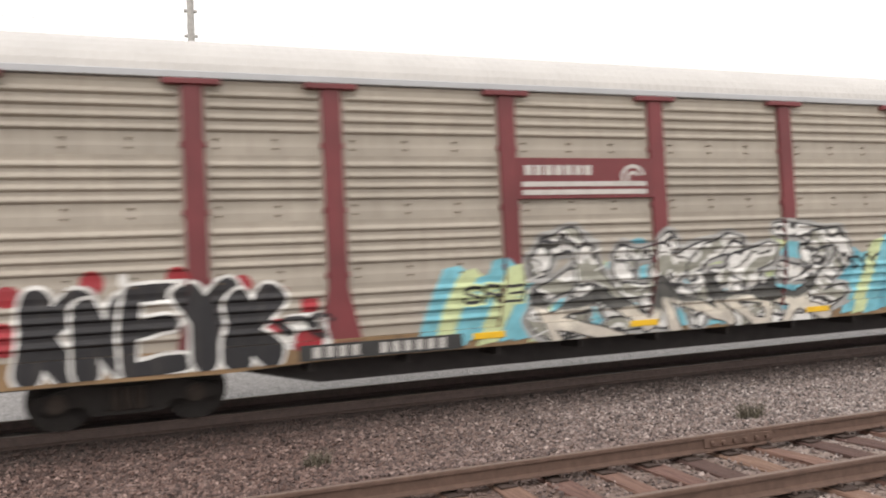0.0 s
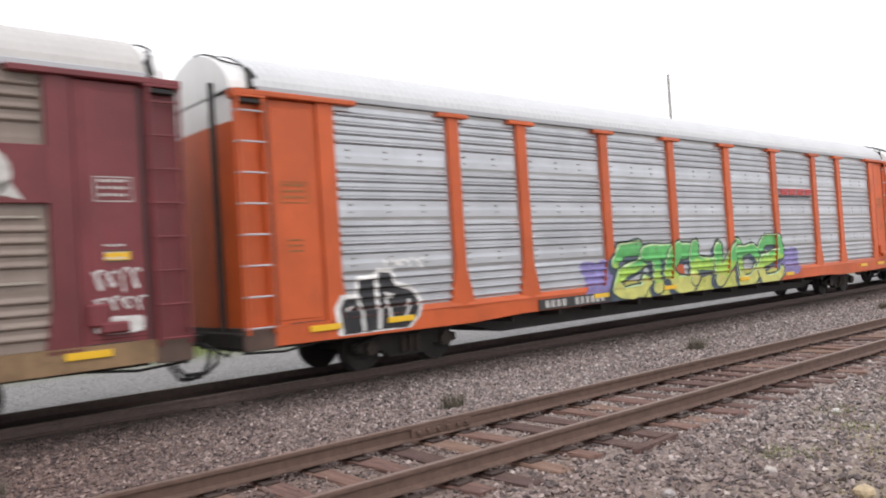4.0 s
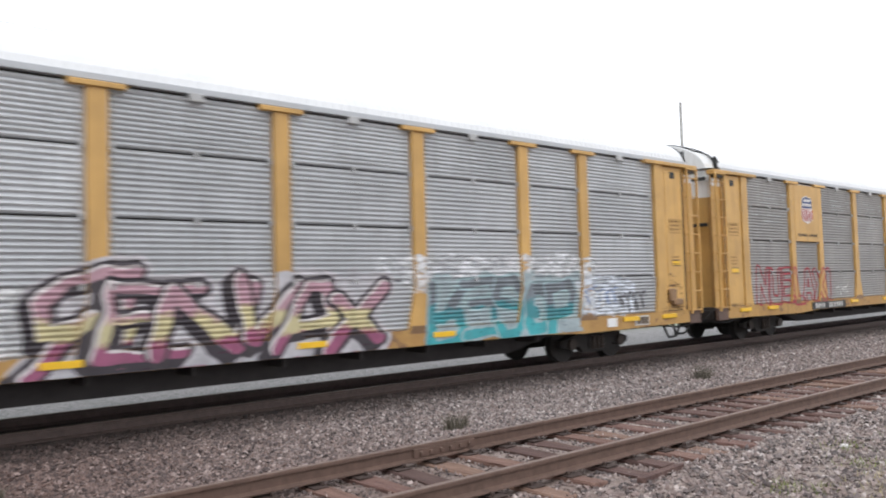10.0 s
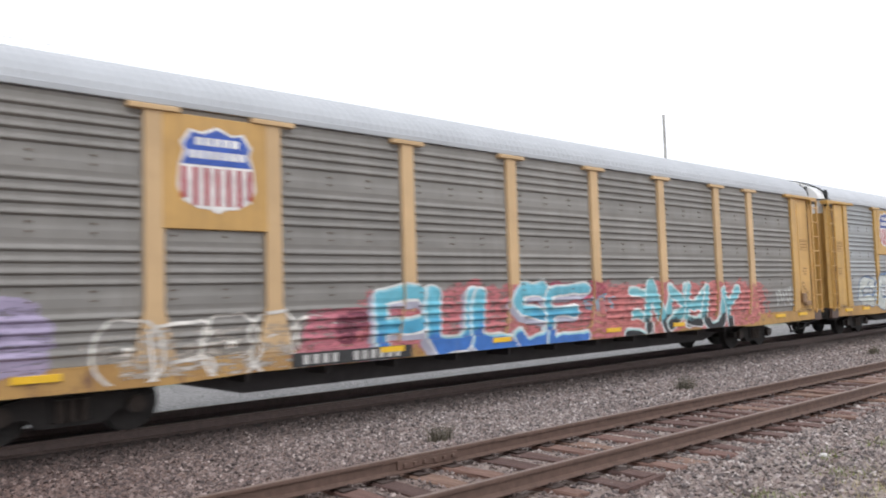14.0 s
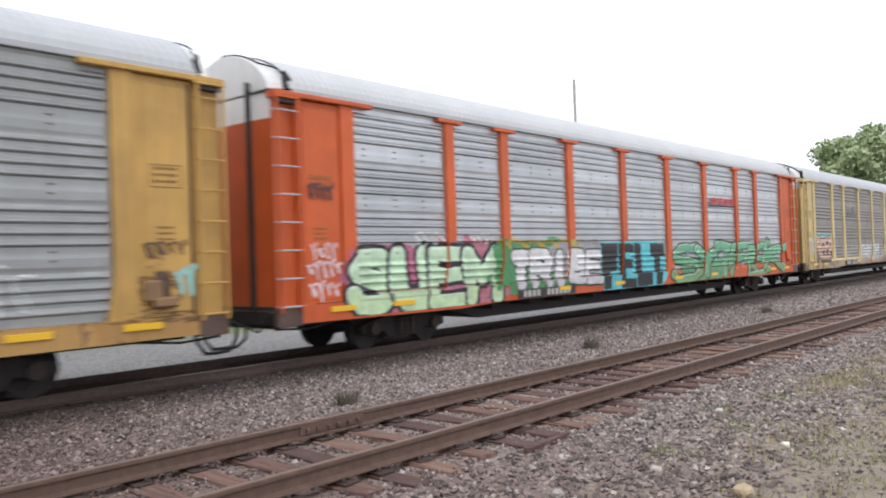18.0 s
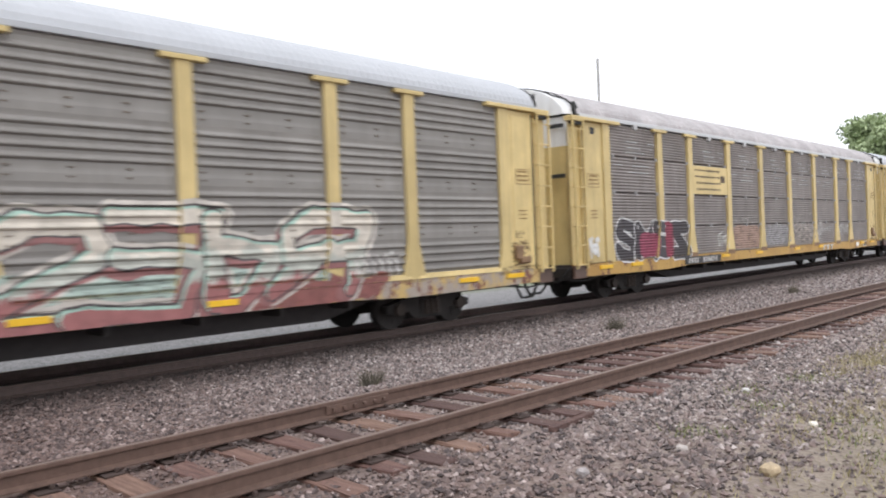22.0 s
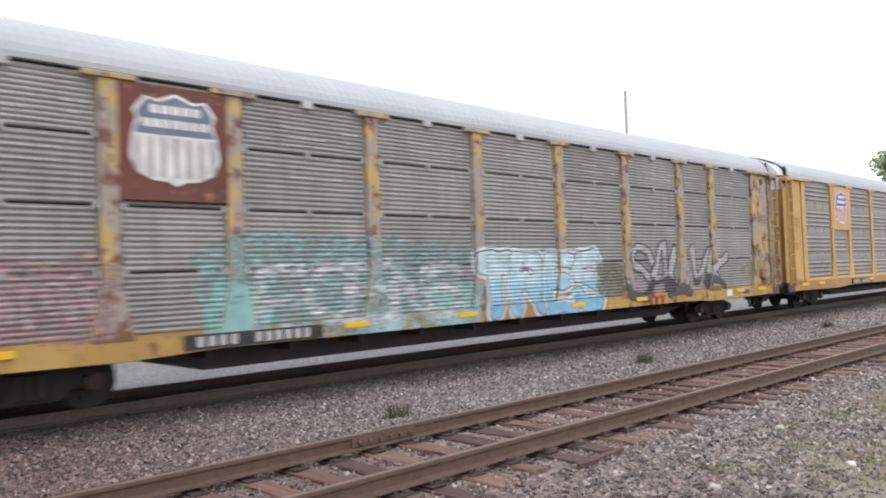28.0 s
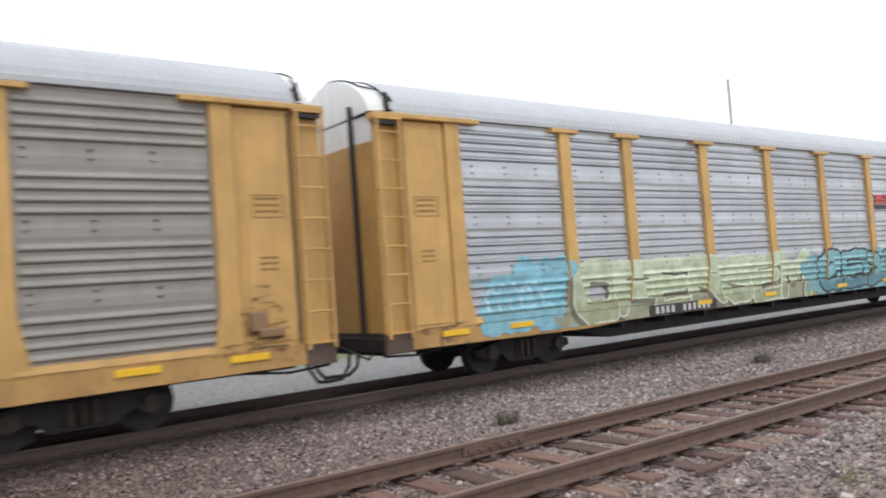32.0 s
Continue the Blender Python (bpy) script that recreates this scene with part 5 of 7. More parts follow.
def scribble(car, spec, x0, x1, z0, z1, col, fade=0.0, seed=1, n=5, w=0.03, label="thin spray-painted scrawl"):
    """A looping scrawl that cannot be read."""
    r, pts, m = random.Random(seed), [], n * 30
    for k in range(m + 1):
        if k % 30 == 0:
            am, ph, mid = r.uniform(0.4, 1), r.uniform(0.15, 0.6), r.uniform(-0.15, 0.15)
        a = k / 30 * 2 * math.pi
        pts.append((x0 + (x1 - x0) * k / m + ph * (x1 - x0) / n * math.sin(a), (z0 + z1) / 2 + (z1 - z0) / 2 * (am * math.cos(a + 0.6) + mid)))
    sh = Sheet(spec, x0 - 0.4, x1 + 0.4, z0 - 0.2, z1 + 0.2)
    sh.put(reach(sh.X, sh.Z, pts) < 0.7 * w * (1 + 0.3 * fuzz(sh.X, sh.Z, 4.0, seed)), paint(col, fade))
    tagged(sh.press("spray_scrawl", car, lift_of(spec), ""), label, kind="stuff")


def inside_of(X, Z, pts):
    """Which grains lie in a polygon."""
    m = np.zeros(X.shape, bool)
    for (a, b), (c, d) in zip(pts, pts[1:] + pts[:1]):
        if b != d:
            m ^= ((b > Z) != (d > Z)) & (X < a + (Z - b) * (c - a) / (d - b))
    return m


def shapes(car, spec, polys, label="spray-painted arrows and chevrons", wobble=0.015):
    """Straight-edged painted shapes: (colour, points), later ones on top."""
    xs, zs = [p[0] for _, q in polys for p in q], [p[1] for _, q in polys for p in q]
    sh = Sheet(spec, min(xs) - 0.1, max(xs) + 0.1, min(zs) - 0.1, max(zs) + 0.1)
    X, Z = sh.X + wobble * fuzz(sh.X, sh.Z, 2.5, 3), sh.Z + wobble * fuzz(sh.X, sh.Z, 2.5, 8)
    for col, pts in polys:
        sh.put(inside_of(X, Z, list(pts)), paint(col))
    sh.press("spray_painting", car, lift_of(spec), label)


def stripes(car, spec, x0, x1, z0, z1, cols, n, lean=0.5, fade=0.0, seed=1):
    """Slanting brush-like stripes in turn of colours, ragged above."""
    r, w = random.Random(seed), (x1 - x0) / n
    sh = Sheet(spec, x0 - 0.6, x1 + 0.9, z0 - 0.1, z1 + 0.1)
    X, Z = sh.X + 0.05 * fuzz(sh.X, sh.Z, 2.0, seed), sh.Z
    for k in range(n):
        a, t, b = x0 + k * w, z1 - r.uniform(0, 0.3) * (z1 - z0), z0 + r.uniform(0, 0.12)
        h = lean * (t - b)
        sh.put(inside_of(X, Z, [(a - h / 2, b), (a + 1.25 * w - h / 2, b + 0.05), (a + 1.3 * w + h / 2, t - 0.12), (a + 0.8 * w + h / 2, t), (a + h / 2, t - 0.05)]), paint(cols[k % len(cols)], fade))
    sh.press("spray_stripes", car, lift_of(spec), "slanting stripes of spray paint")


def oval(cx, cz, a, b, n=28):
    return [(cx + a * math.cos(k * 2 * math.pi / n), cz + b * math.sin(k * 2 * math.pi / n)) for k in range(n)]


def inset(pts, d):
    cx, cz = sum(p[0] for p in pts) / len(pts), sum(p[1] for p in pts) / len(pts)
    out = []
    for x, z in pts:
        l = math.hypot(x - cx, z - cz)
        out.append((x - (x - cx) / l * d, z - (z - cz) / l * d))
    return out


def blades(car, spec, outlines, pale, dark, bright):
    """Black blades with a thin pale edge and a bright wedge along the lower side."""
    polys = []
    for pts in outlines:
        polys += [(dark, inset(pts, -0.06)), (pale, pts), (dark, inset(pts, 0.055))]
        a, b, c = pts[0], pts[-1], pts[-2]
        polys.append((bright, [(0.8 * a[0] + 0.2 * b[0], 0.8 * a[1] + 0.2 * b[1] + 0.03), (0.9 * b[0] + 0.1 * a[0], b[1] + 0.06), (c[0] - 0.08, c[1] - 0.1), (0.55 * a[0] + 0.45 * c[0], 0.55 * a[1] + 0.45 * c[1] - 0.04)]))
    shapes(car, spec, polys, "black spray-painted blades edged in pale turquoise")


def wording(car, spec, word, x0, x1, z0, z1, mat):
    """Painted lettering that can be read."""
    sh, cw = Sheet(spec, x0 - 0.1, x1 + 0.1, z0 - 0.05, z1 + 0.05), (x1 - x0) / len(word)
    for k, ch in enumerate(word):
        P = strokes(ch, 0.08) * np.array([cw * 0.62, z1 - z0 - 0.05]) + np.array([x0 + (k + 0.1) * cw, z0 + 0.025])
        sh.put(reach(sh.X, sh.Z, P, True) < 0.024, M[mat])
    sh.press("painted_lettering", car, lift_of(spec), "dark painted capital letters")


def plate(car, name, bm, mat, label="", lift=0.0):
    return part(name, bm, mat, car, label, loc=(0, FACE - lift, 0))


def flat_shape(pts, y0=-0.004, y1=0.0):
    return prism(bmesh.new(), pts, y0, y1)


def ring(bm, cx, cz, r0, r1, a0, a1, y0, n=18):
    for k in range(n):
        a, b = a0 + (a1 - a0) * k / n, a0 + (a1 - a0) * (k + 1) / n
        prism(bm, [(cx + r0 * math.cos(a), cz + r0 * math.sin(a)), (cx + r1 * math.cos(a), cz + r1 * math.sin(a)), (cx + r1 * math.cos(b), cz + r1 * math.sin(b)), (cx + r0 * math.cos(b), cz + r0 * math.sin(b))], y0, y0 + 0.004)
    return bm


def shield_pts(cx, cz, w, h):
    out = [(-0.34, 0.45), (-0.2, 0.42), (0, 0.5), (0.2, 0.42), (0.34, 0.45), (0.46, 0.29), (0.42, 0.2), (0.47, 0.05), (0.5, -0.2), (0.42, -0.36), (0.25, -0.44), (0.1, -0.45), (0, -0.5), (-0.1, -0.45), (-0.25, -0.44), (-0.42, -0.36), (-0.5, -0.2), (-0.47, 0.05), (-0.42, 0.2), (-0.46, 0.29)]
    return [(cx + x * w, cz + z * h) for x, z in out]


def shield(car, spec, x0=-9.0, x1=-7.1, z0=2.86, z1=4.72, board="trim", blue=(0.03, 0.07, 0.32), red=(0.40, 0.03, 0.045), white=(0.75, 0.74, 0.72), w=1.25, h=1.5, cz=None, slogan=None):
    """Sheet-metal board between two posts with a striped shield; its lettering is plain bars."""
    cx, cz = (x0 + x1) / 2, cz or (z0 + z1) / 2
    bd = plate(car, "emblem_board", boxes((x0 + 0.12, x1 - 0.12, -0.08, 0.0, z0, z1), bev=0.01), M[spec["trim"]] if board == "trim" else M[board], "painted sheet-metal emblem board")
    e = plate(car, "shield_emblem", flat_shape(shield_pts(cx, cz, w, h), -0.088, -0.08), paint(white), "shield emblem with a blue top and red stripes")
    edge = shield_pts(cx, cz, w * 0.92, h * 0.93)
    top = [q for q in edge[12:] + edge[:12] if q[1] > cz + 0.08 * h]
    part("shield_top", flat_shape([(cx - 0.45 * w, cz + 0.05 * h)] + top + [(cx + 0.45 * w, cz + 0.05 * h)], -0.094, -0.086), paint(blue), e)
    for k in range(7):
        x = cx - 0.42 * w + 0.84 * w * k / 6
        zb = cz - 0.33 * h if k in (0, 6) else cz - 0.41 * h
        part("shield_stripe", boxes((x - 0.032 * w, x + 0.032 * w, -0.094, -0.086, zb, cz + 0.02 * h)), paint(red), e)
    b = bars(bmesh.new(), cx - 0.28 * w, cx + 0.3 * w, cz + 0.27 * h, cz + 0.36 * h, 5, -0.094, gap=0.22)
    bars(b, cx - 0.36 * w, cx + 0.38 * w, cz + 0.12 * h, cz + 0.21 * h, 7, -0.094, gap=0.22)
    tagged(part("shield_stencil", b, paint(white), e), kind="stuff")
    if slogan:
        tagged(part("slogan_stencil", bars(bars(bmesh.new(), x0 + 0.3, x0 + 0.95, z0 + 0.16, z0 + 0.25, 8, -0.082, gap=0.3), x0 + 1.05, x1 - 0.3, z0 + 0.16, z0 + 0.25, 7, -0.082, gap=0.3), M["sdark"], bd), kind="stuff")


def wheel_board(car, spec, x0, x1, z0, z1, small=False):
    """Brown-red board with a white wheel-and-track emblem."""
    bd = plate(car, "emblem_board", boxes((x0, x1, -0.075, 0.0, z0, z1), bev=0.008), M[spec["trim"]], "brown-red board with a white emblem")
    h, w = z1 - z0, x1 - x0
    white = M["stencil"]
    bm = bmesh.new()
    if small:
        cx, cz = x1 - 0.3 * w, (z0 + z1) / 2
        ring(bm, cx, cz, 0.22 * h, 0.46 * h, 0, 2 * math.pi, -0.081)
        for k in range(2):
            box(bm, x0 + 0.14 * w, cx, -0.081, -0.077, cz + (0.02 - 0.16 * k) * h, cz + (0.12 - 0.16 * k) * h)
        bars(bm, x0 + 0.16 * w, cx - 0.35 * h, cz + 0.16 * h, cz + 0.26 * h, 7, -0.077)
        prism(bm, [(cx, cz - 0.3 * h), (cx + 0.62 * h, cz - 0.55 * h + 0.1 * h), (cx + 0.4 * h, cz - 0.1 * h)], -0.081, -0.077)
    else:
        cx, cz = x1 - 0.15 * w, z0 + 0.48 * h
        ring(bm, cx, cz, 0.28 * h, 0.37 * h, 0.3, 3.6, -0.081)
        ring(bm, cx, cz, 0.12 * h, 0.2 * h, 0.5, 4.2, -0.081)
        for k in range(2):
            box(bm, x0 + 0.03 * w, cx + 0.1 * w, -0.081, -0.077, z0 + (0.10 + 0.2 * k) * h, z0 + (0.22 + 0.2 * k) * h)
        bars(bm, x0 + 0.05 * w, x0 + 0.55 * w, z0 + 0.58 * h, z0 + 0.82 * h, 7, -0.077, gap=0.25)
    part("emblem", bm, white, bd)


def mane_emblem(car, spec, x0, x1, z0, z1, back="silverg"):
    """Dark swept stripes that run out to a point, and two slanted blocks."""
    bm = bmesh.new()
    w, h = x1 - x0, z1 - z0
    for k in range(5):
        z = z0 + h * (0.06 + 0.2 * k)
        prism(bm, [(x0 + 0.02 * w * k, z), (x0 + (0.52 - 0.07 * k) * w, z), (x0 + (0.46 - 0.07 * k) * w, z + 0.11 * h), (x0 + 0.02 * w * (k + 1), z + 0.11 * h)], -0.064, -0.055)
    prism(bm, [(x0 + 0.58 * w, z0 + 0.05 * h), (x0 + 0.66 * w, z0 + 0.05 * h), (x0 + 0.74 * w, z0 + 0.9 * h), (x0 + 0.66 * w, z0 + 0.9 * h)], -0.064, -0.055)
    prism(bm, [(x0 + 0.68 * w, z0 + 0.05 * h), (x0 + 0.98 * w, z0 + 0.05 * h), (x0 + 0.99 * w, z0 + 0.45 * h), (x0 + 0.76 * w, z0 + 0.5 * h)], -0.064, -0.055)
    prism(bm, [(x0 + 0.76 * w, z0 + 0.55 * h), (x0 + 1.0 * w, z0 + 0.6 * h), (x0 + 1.0 * w, z0 + 0.9 * h), (x0 + 0.78 * w, z0 + 0.9 * h)], -0.064, -0.055)
    plate(car, "emblem_backing", boxes((x0 - 0.06, x1 + 0.06, -0.055, 0, z0 - 0.12, z1 + 0.06)), M[back], "grey painted emblem ground")
    tagged(plate(car, "swept_emblem", bm, M["emb"]), "dark emblem of swept stripes", kind="stuff")
    tagged(plate(car, "emblem_stencil", bars(bmesh.new(), x0, x1, z0 - 0.1, z0 - 0.04, 16, -0.056), M["patch"]), kind="stuff")


def red_bar(car, spec, x0, x1, z0, z1, col=(0.55, 0.05, 0.05)):
    bm = bmesh.new()
    h, w = z1 - z0, x1 - x0
    for k in range(4):
        a = x0 + w * (0.05 + 0.235 * k)
        for b, t, u in ((0.3, 0.5, 0.0), (0.56, 0.74, 0.01), (0.8, 1.0, 0.02)):
            prism(bm, [(a + u * w, z0 + b * h), (a + (0.19 + u) * w, z0 + b * h), (a + (0.2 + u) * w, z0 + t * h), (a + (0.01 + u) * w, z0 + t * h)], -0.058, -0.05)
    e = tagged(plate(car, "red_emblem", bm, paint(col), "red slanted emblem over a dark line"), kind="stuff")
    part("underline", prism(bmesh.new(), [(x0 - 0.05 * w, z0), (x0 + 0.9 * w, z0 + 0.06 * h), (x1, z0 + 0.22 * h), (x0, z0 + 0.22 * h)], -0.058, -0.05), M["patch"], e)


def striped_board(car, spec, x0, x1, z0, z1):
    """Pale board with rows of worn dark dashes."""
    bd = plate(car, "sign_board", boxes((x0, x1, -0.06, 0.0, z0, z1), bev=0.008), M["pale"], "pale yellow board with worn lettering")
    bm, rng = bmesh.new(), random.Random(6)
    for k in range(4):
        bars(bm, x0 + 0.1 + 0.2 * rng.random(), x1 - 0.1 - 0.5 * rng.random(), z0 + 0.12 + 0.2 * k, z0 + 0.19 + 0.2 * k, 9 + k, -0.061, rng, 0.3)
    box(bm, x1 - 0.55, x1 - 0.2, -0.063, -0.061, z0 + 0.4, z0 + 0.62)
    tagged(part("board_stencil", bm, M["sdark"], bd), kind="stuff")


def sill_bars(car, spec, x0, x1, n, mat=None):
    bm = bmesh.new()
    w = (x1 - x0) / n
    for k in range(n):
        a = x0 + k * w
        prism(bm, [(a + 0.08 * w, 0.93), (a + 0.8 * w, 0.93), (a + 0.85 * w, 0.99), (a + 0.13 * w, 0.99)], FACE - 0.1, FACE - 0.07)
        prism(bm, [(a + 0.3 * w, 0.78), (a + 0.55 * w, 0.78), (a + 0.6 * w, 0.93), (a + 0.35 * w, 0.93)], FACE - 0.1, FACE - 0.07)
    tagged(part("sill_stencil", bm, mat or M["stencil"], car), "painted bars on the sill", kind="stuff")


BK, WH, RED, GRY, TQ, PTQ = (0.014, 0.014, 0.017), (0.68, 0.68, 0.66), (0.32, 0.02, 0.03), (0.33, 0.33, 0.32), (0.16, 0.46, 0.55), (0.42, 0.62, 0.60)
PYG, LIME, NAVY, PMINT, PMINT2, ORGP = (0.52, 0.60, 0.33), (0.42, 0.48, 0.05), (0.03, 0.09, 0.22), (0.55, 0.68, 0.46), (0.46, 0.63, 0.43), (0.5, 0.12, 0.03)
WHEELS = []
CARS = [
    dict(trim="brn", panel="tan", roof="cream", kind=1, sill="rsill", kick=False, reflect=(-12.2, -4.75, -1.9, 1.9, 4.75, 10.6, 12.2), label="brown-red autorack railway car with tan ribbed sides and graffiti", deco=[
        (wheel_board, -4.11, -1.56, 3.06, 3.73), (wheel_board, 9.17, 11.8, 3.1, 3.76, True),
        (cloud_paint, -7.9, -7.25, 0.95, 1.5, WH, 0.25, 21), (cloud_paint, -8.15, -7.85, 1.55, 1.85, RED, 0.0, 22), (cloud_paint, -7.62, -7.4, 1.48, 1.66, RED, 0.0, 23), (cloud_paint, -7.75, -7.35, 0.95, 1.2, RED, 0.0, 24),
        (shapes, [(RED, oval(x, z, a, b, 14)) for x, z, a, b in ((-11.38, 1.9, 0.17, 0.14), (-11.42, 1.35, 0.26, 0.22), (-10.38, 2.03, 0.15, 0.17), (-9.3, 2.05, 0.16, 0.16), (-8.45, 1.93, 0.14, 0.14), (-8.0, 1.3, 0.13, 0.12), (-8.02, 1.66, 0.08, 0.07))] + [(WH, oval(-10.0, 2.06, 0.06, 0.1, 12))], "red sprayed dots"), (piece, "KNEYK", -11.2, -8.0, 0.72, 1.96, BK, WH, dict(slant=0.14, jitter=0.14, w=0.175, edge=0.05, seed=3, squeeze=1.32, warp=0.09)), (scribble, -8.1, -7.2, 1.1, 1.5, BK, 0.0, 3, 2, 0.05),
        (stripes, -5.7, -3.3, 0.76, 2.15, (TQ, PYG, TQ), 9, 0.5, 0.0, 3), (stripes, -3.4, 4.0, 0.78, 2.4, (TQ, PYG, TQ, (0.10, 0.33, 0.42)), 24, 0.5, 0.0, 5),
        (piece, "SNEKRZE2", -3.9, 2.6, 0.74, 2.35, WH, BK, dict(halo=GRY, slant=0.25, jitter=0.22, w=0.17, edge=0.035, seed=5, squeeze=1.35, warp=0.16, wild=(WH, (0.06, 0.06, 0.055), (0.60, 0.59, 0.56), WH, (0.26, 0.26, 0.22)), glints=WH)), (piece, "KVNAX", -3.6, 2.0, 0.74, 1.6, (0.62, 0.58, 0.5), BK, dict(slant=-0.35, jitter=0.22, w=0.1, edge=0.03, seed=6, squeeze=1.2, warp=0.15, low=(0.5, 0.46, 0.4), top=(0.07, 0.07, 0.065))),
        (piece, "SRE", -5.15, -4.1, 1.42, 1.72, BK, PYG, dict(slant=0.3, w=0.035, edge=0.03, seed=9)), (scribble, 2.5, 3.6, 1.55, 1.95, BK, 0.0, 10, 4),
        (cloud_paint, 4.2, 6.1, 0.95, 1.78, (0.62, 0.59, 0.54), 0.1, 11), (cloud_paint, 5.15, 5.6, 1.35, 1.62, (0.1, 0.09, 0.08), 0.1, 12), (scribble, 6.0, 6.9, 1.15, 1.75, WH, 0.15, 13, 5),
        (cloud_paint, 7.1, 8.35, 0.9, 1.78, LIME, 0.12, 14, "lime green sprayed block", 0.12), (cloud_paint, 8.2, 9.3, 1.02, 1.6, LIME, 0.2, 15, "lime green sprayed block", 0.15), (cloud_paint, 9.05, 10.3, 0.92, 1.8, LIME, 0.1, 16, "lime green sprayed block", 0.1), (scribble, 7.2, 10.2, 1.6, 1.85, WH, 0.3, 15, 7, 0.02), (scribble, 10.3, 11.6, 1.15, 1.78, GRY, 0.2, 16, 6, 0.02)]),
    dict(trim="brn", panel="brownish", roof="cream", kind=1, sill="rsill", kick=False, seam=True, label="brown-red autorack railway car with grimy brown ribbed sides and graffiti", deco=[
        (wheel_board, -4.11, -1.56, 3.03, 3.8), (wheel_board, 9.17, 11.8, 3.0, 3.78, True),
        (cloud_paint, -9.9, -6.6, 0.76, 1.75, NAVY, 0.05, 2), (cloud_paint, -3.2, 0.4, 0.76, 2.0, NAVY, 0.0, 3), (cloud_paint, -9.4, -6.8, 0.8, 1.6, (0.05, 0.15, 0.36), 0.5, 36), (cloud_paint, -2.6, 2.0, 0.9, 2.1, (0.05, 0.16, 0.38), 0.5, 37), (cloud_paint, -0.2, 2.2, 0.76, 2.25, NAVY, 0.0, 4, "patch of spray paint", 0.1), (cloud_paint, 7.9, 10.4, 0.8, 1.75, NAVY, 0.15, 5),
        (cloud_paint, -9.0, -1.5, 0.75, 1.15, PMINT, 0.0, 6), (piece, "TAEK", -7.8, -2.3, 0.95, 2.22, PMINT, RED, dict(halo=(0.62, 0.48, 0.10), drop=RED, slant=0.12, jitter=0.06, w=0.215, edge=0.06, seed=7, squeeze=1.22, warp=0.1, top=(0.60, 0.72, 0.60), low=(0.50, 0.63, 0.36), shine=(0.68, 0.76, 0.68))),
        (scribble, 0.2, 0.9, 0.9, 1.95, WH, 0.0, 8, 3), (piece, "DRA", 1.45, 8.05, 0.70, 2.16, PMINT, RED, dict(halo=(0.62, 0.5, 0.12), drop=RED, slant=0.05, jitter=0.02, w=0.37, edge=0.06, seed=9, squeeze=1.08, warp=0.06, top=(0.58, 0.70, 0.55), low=(0.60, 0.68, 0.50), shine=(0.7, 0.78, 0.68))),
        (scribble, -12.7, -11.7, 1.3, 2.0, WH, 0.0, 10, 5, 0.045), (scribble, 12.3, 12.95, 1.75, 2.1, WH, 0.1, 33, 4, 0.02), (cloud_paint, 12.3, 12.95, 1.2, 1.42, WH, 0.2, 34), (scribble, 12.3, 13.0, 1.5, 1.7, WH, 0.1, 35, 4, 0.02)]),
    dict(trim="org", panel="silver", roof="white", kind=1, label="orange autorack railway car with silver ribbed sides and green graffiti", deco=[
        (red_bar, 4.45, 6.85, 3.33, 3.6), (shapes, [(WH, [(-11.95, 0.74), (-12.0, 1.25), (-11.85, 1.45), (-11.55, 1.45), (-11.5, 1.75), (-11.1, 1.78), (-11.05, 1.88), (-10.7, 1.86), (-10.6, 1.62), (-10.25, 1.52), (-10.05, 1.3), (-10.15, 0.95), (-10.4, 0.74)]), (BK, [(-11.85, 0.78), (-11.9, 1.22), (-11.8, 1.36), (-11.48, 1.36), (-11.42, 1.68), (-11.05, 1.7), (-10.98, 1.8), (-10.74, 1.78), (-10.66, 1.54), (-10.3, 1.44), (-10.14, 1.28), (-10.22, 0.98), (-10.45, 0.78)]), (WH, [(-11.45, 0.8), (-11.5, 1.36), (-11.44, 1.4), (-11.38, 0.8)]), (WH, [(-11.12, 0.8), (-11.1, 1.68), (-11.02, 1.7), (-11.03, 0.8)]), (WH, [(-10.85, 0.95), (-10.9, 1.45), (-10.7, 1.4), (-10.72, 1.32), (-10.84, 1.34), (-10.78, 0.97)]), (WH, [(-10.55, 0.92), (-10.38, 1.3), (-10.32, 1.28), (-10.48, 0.9)]), (WH, [(-11.78, 1.22), (-11.62, 1.24), (-11.6, 1.19), (-11.78, 1.16)])], "black spray-painted tag with a white edge"), (scribble, -10.9, -9.9, 1.85, 2.05, WH, 0.2, 2, 4),
        (cloud_paint, -5.3, -3.6, 0.8, 1.75, (0.24, 0.21, 0.45), 0.15, 3), (cloud_paint, 3.9, 5.6, 0.95, 1.7, (0.24, 0.21, 0.45), 0.2, 4),
        (cloud_paint, -4.0, 4.0, 0.74, 1.2, (0.5, 0.52, 0.12), 0.1, 6, "patch of spray paint", 0.1), (piece, "STCHNDS", -4.1, 4.2, 0.74, 2.1, (0.34, 0.55, 0.08), (0.015, 0.04, 0.03), dict(drop=(0.04, 0.06, 0.10), slant=0.15, jitter=0.14, w=0.2, edge=0.05, seed=5, squeeze=1.3, warp=0.12, top=(0.10, 0.44, 0.12), low=(0.56, 0.56, 0.16), shine=(0.55, 0.72, 0.4)))]),
    dict(trim="org", panel="silver", roof="white", kind=1, flat=(1, 7), post_w=0.13, kick=False, tray=False, chord="org", label="orange autorack railway car with blank orange panels and turquoise graffiti", deco=[
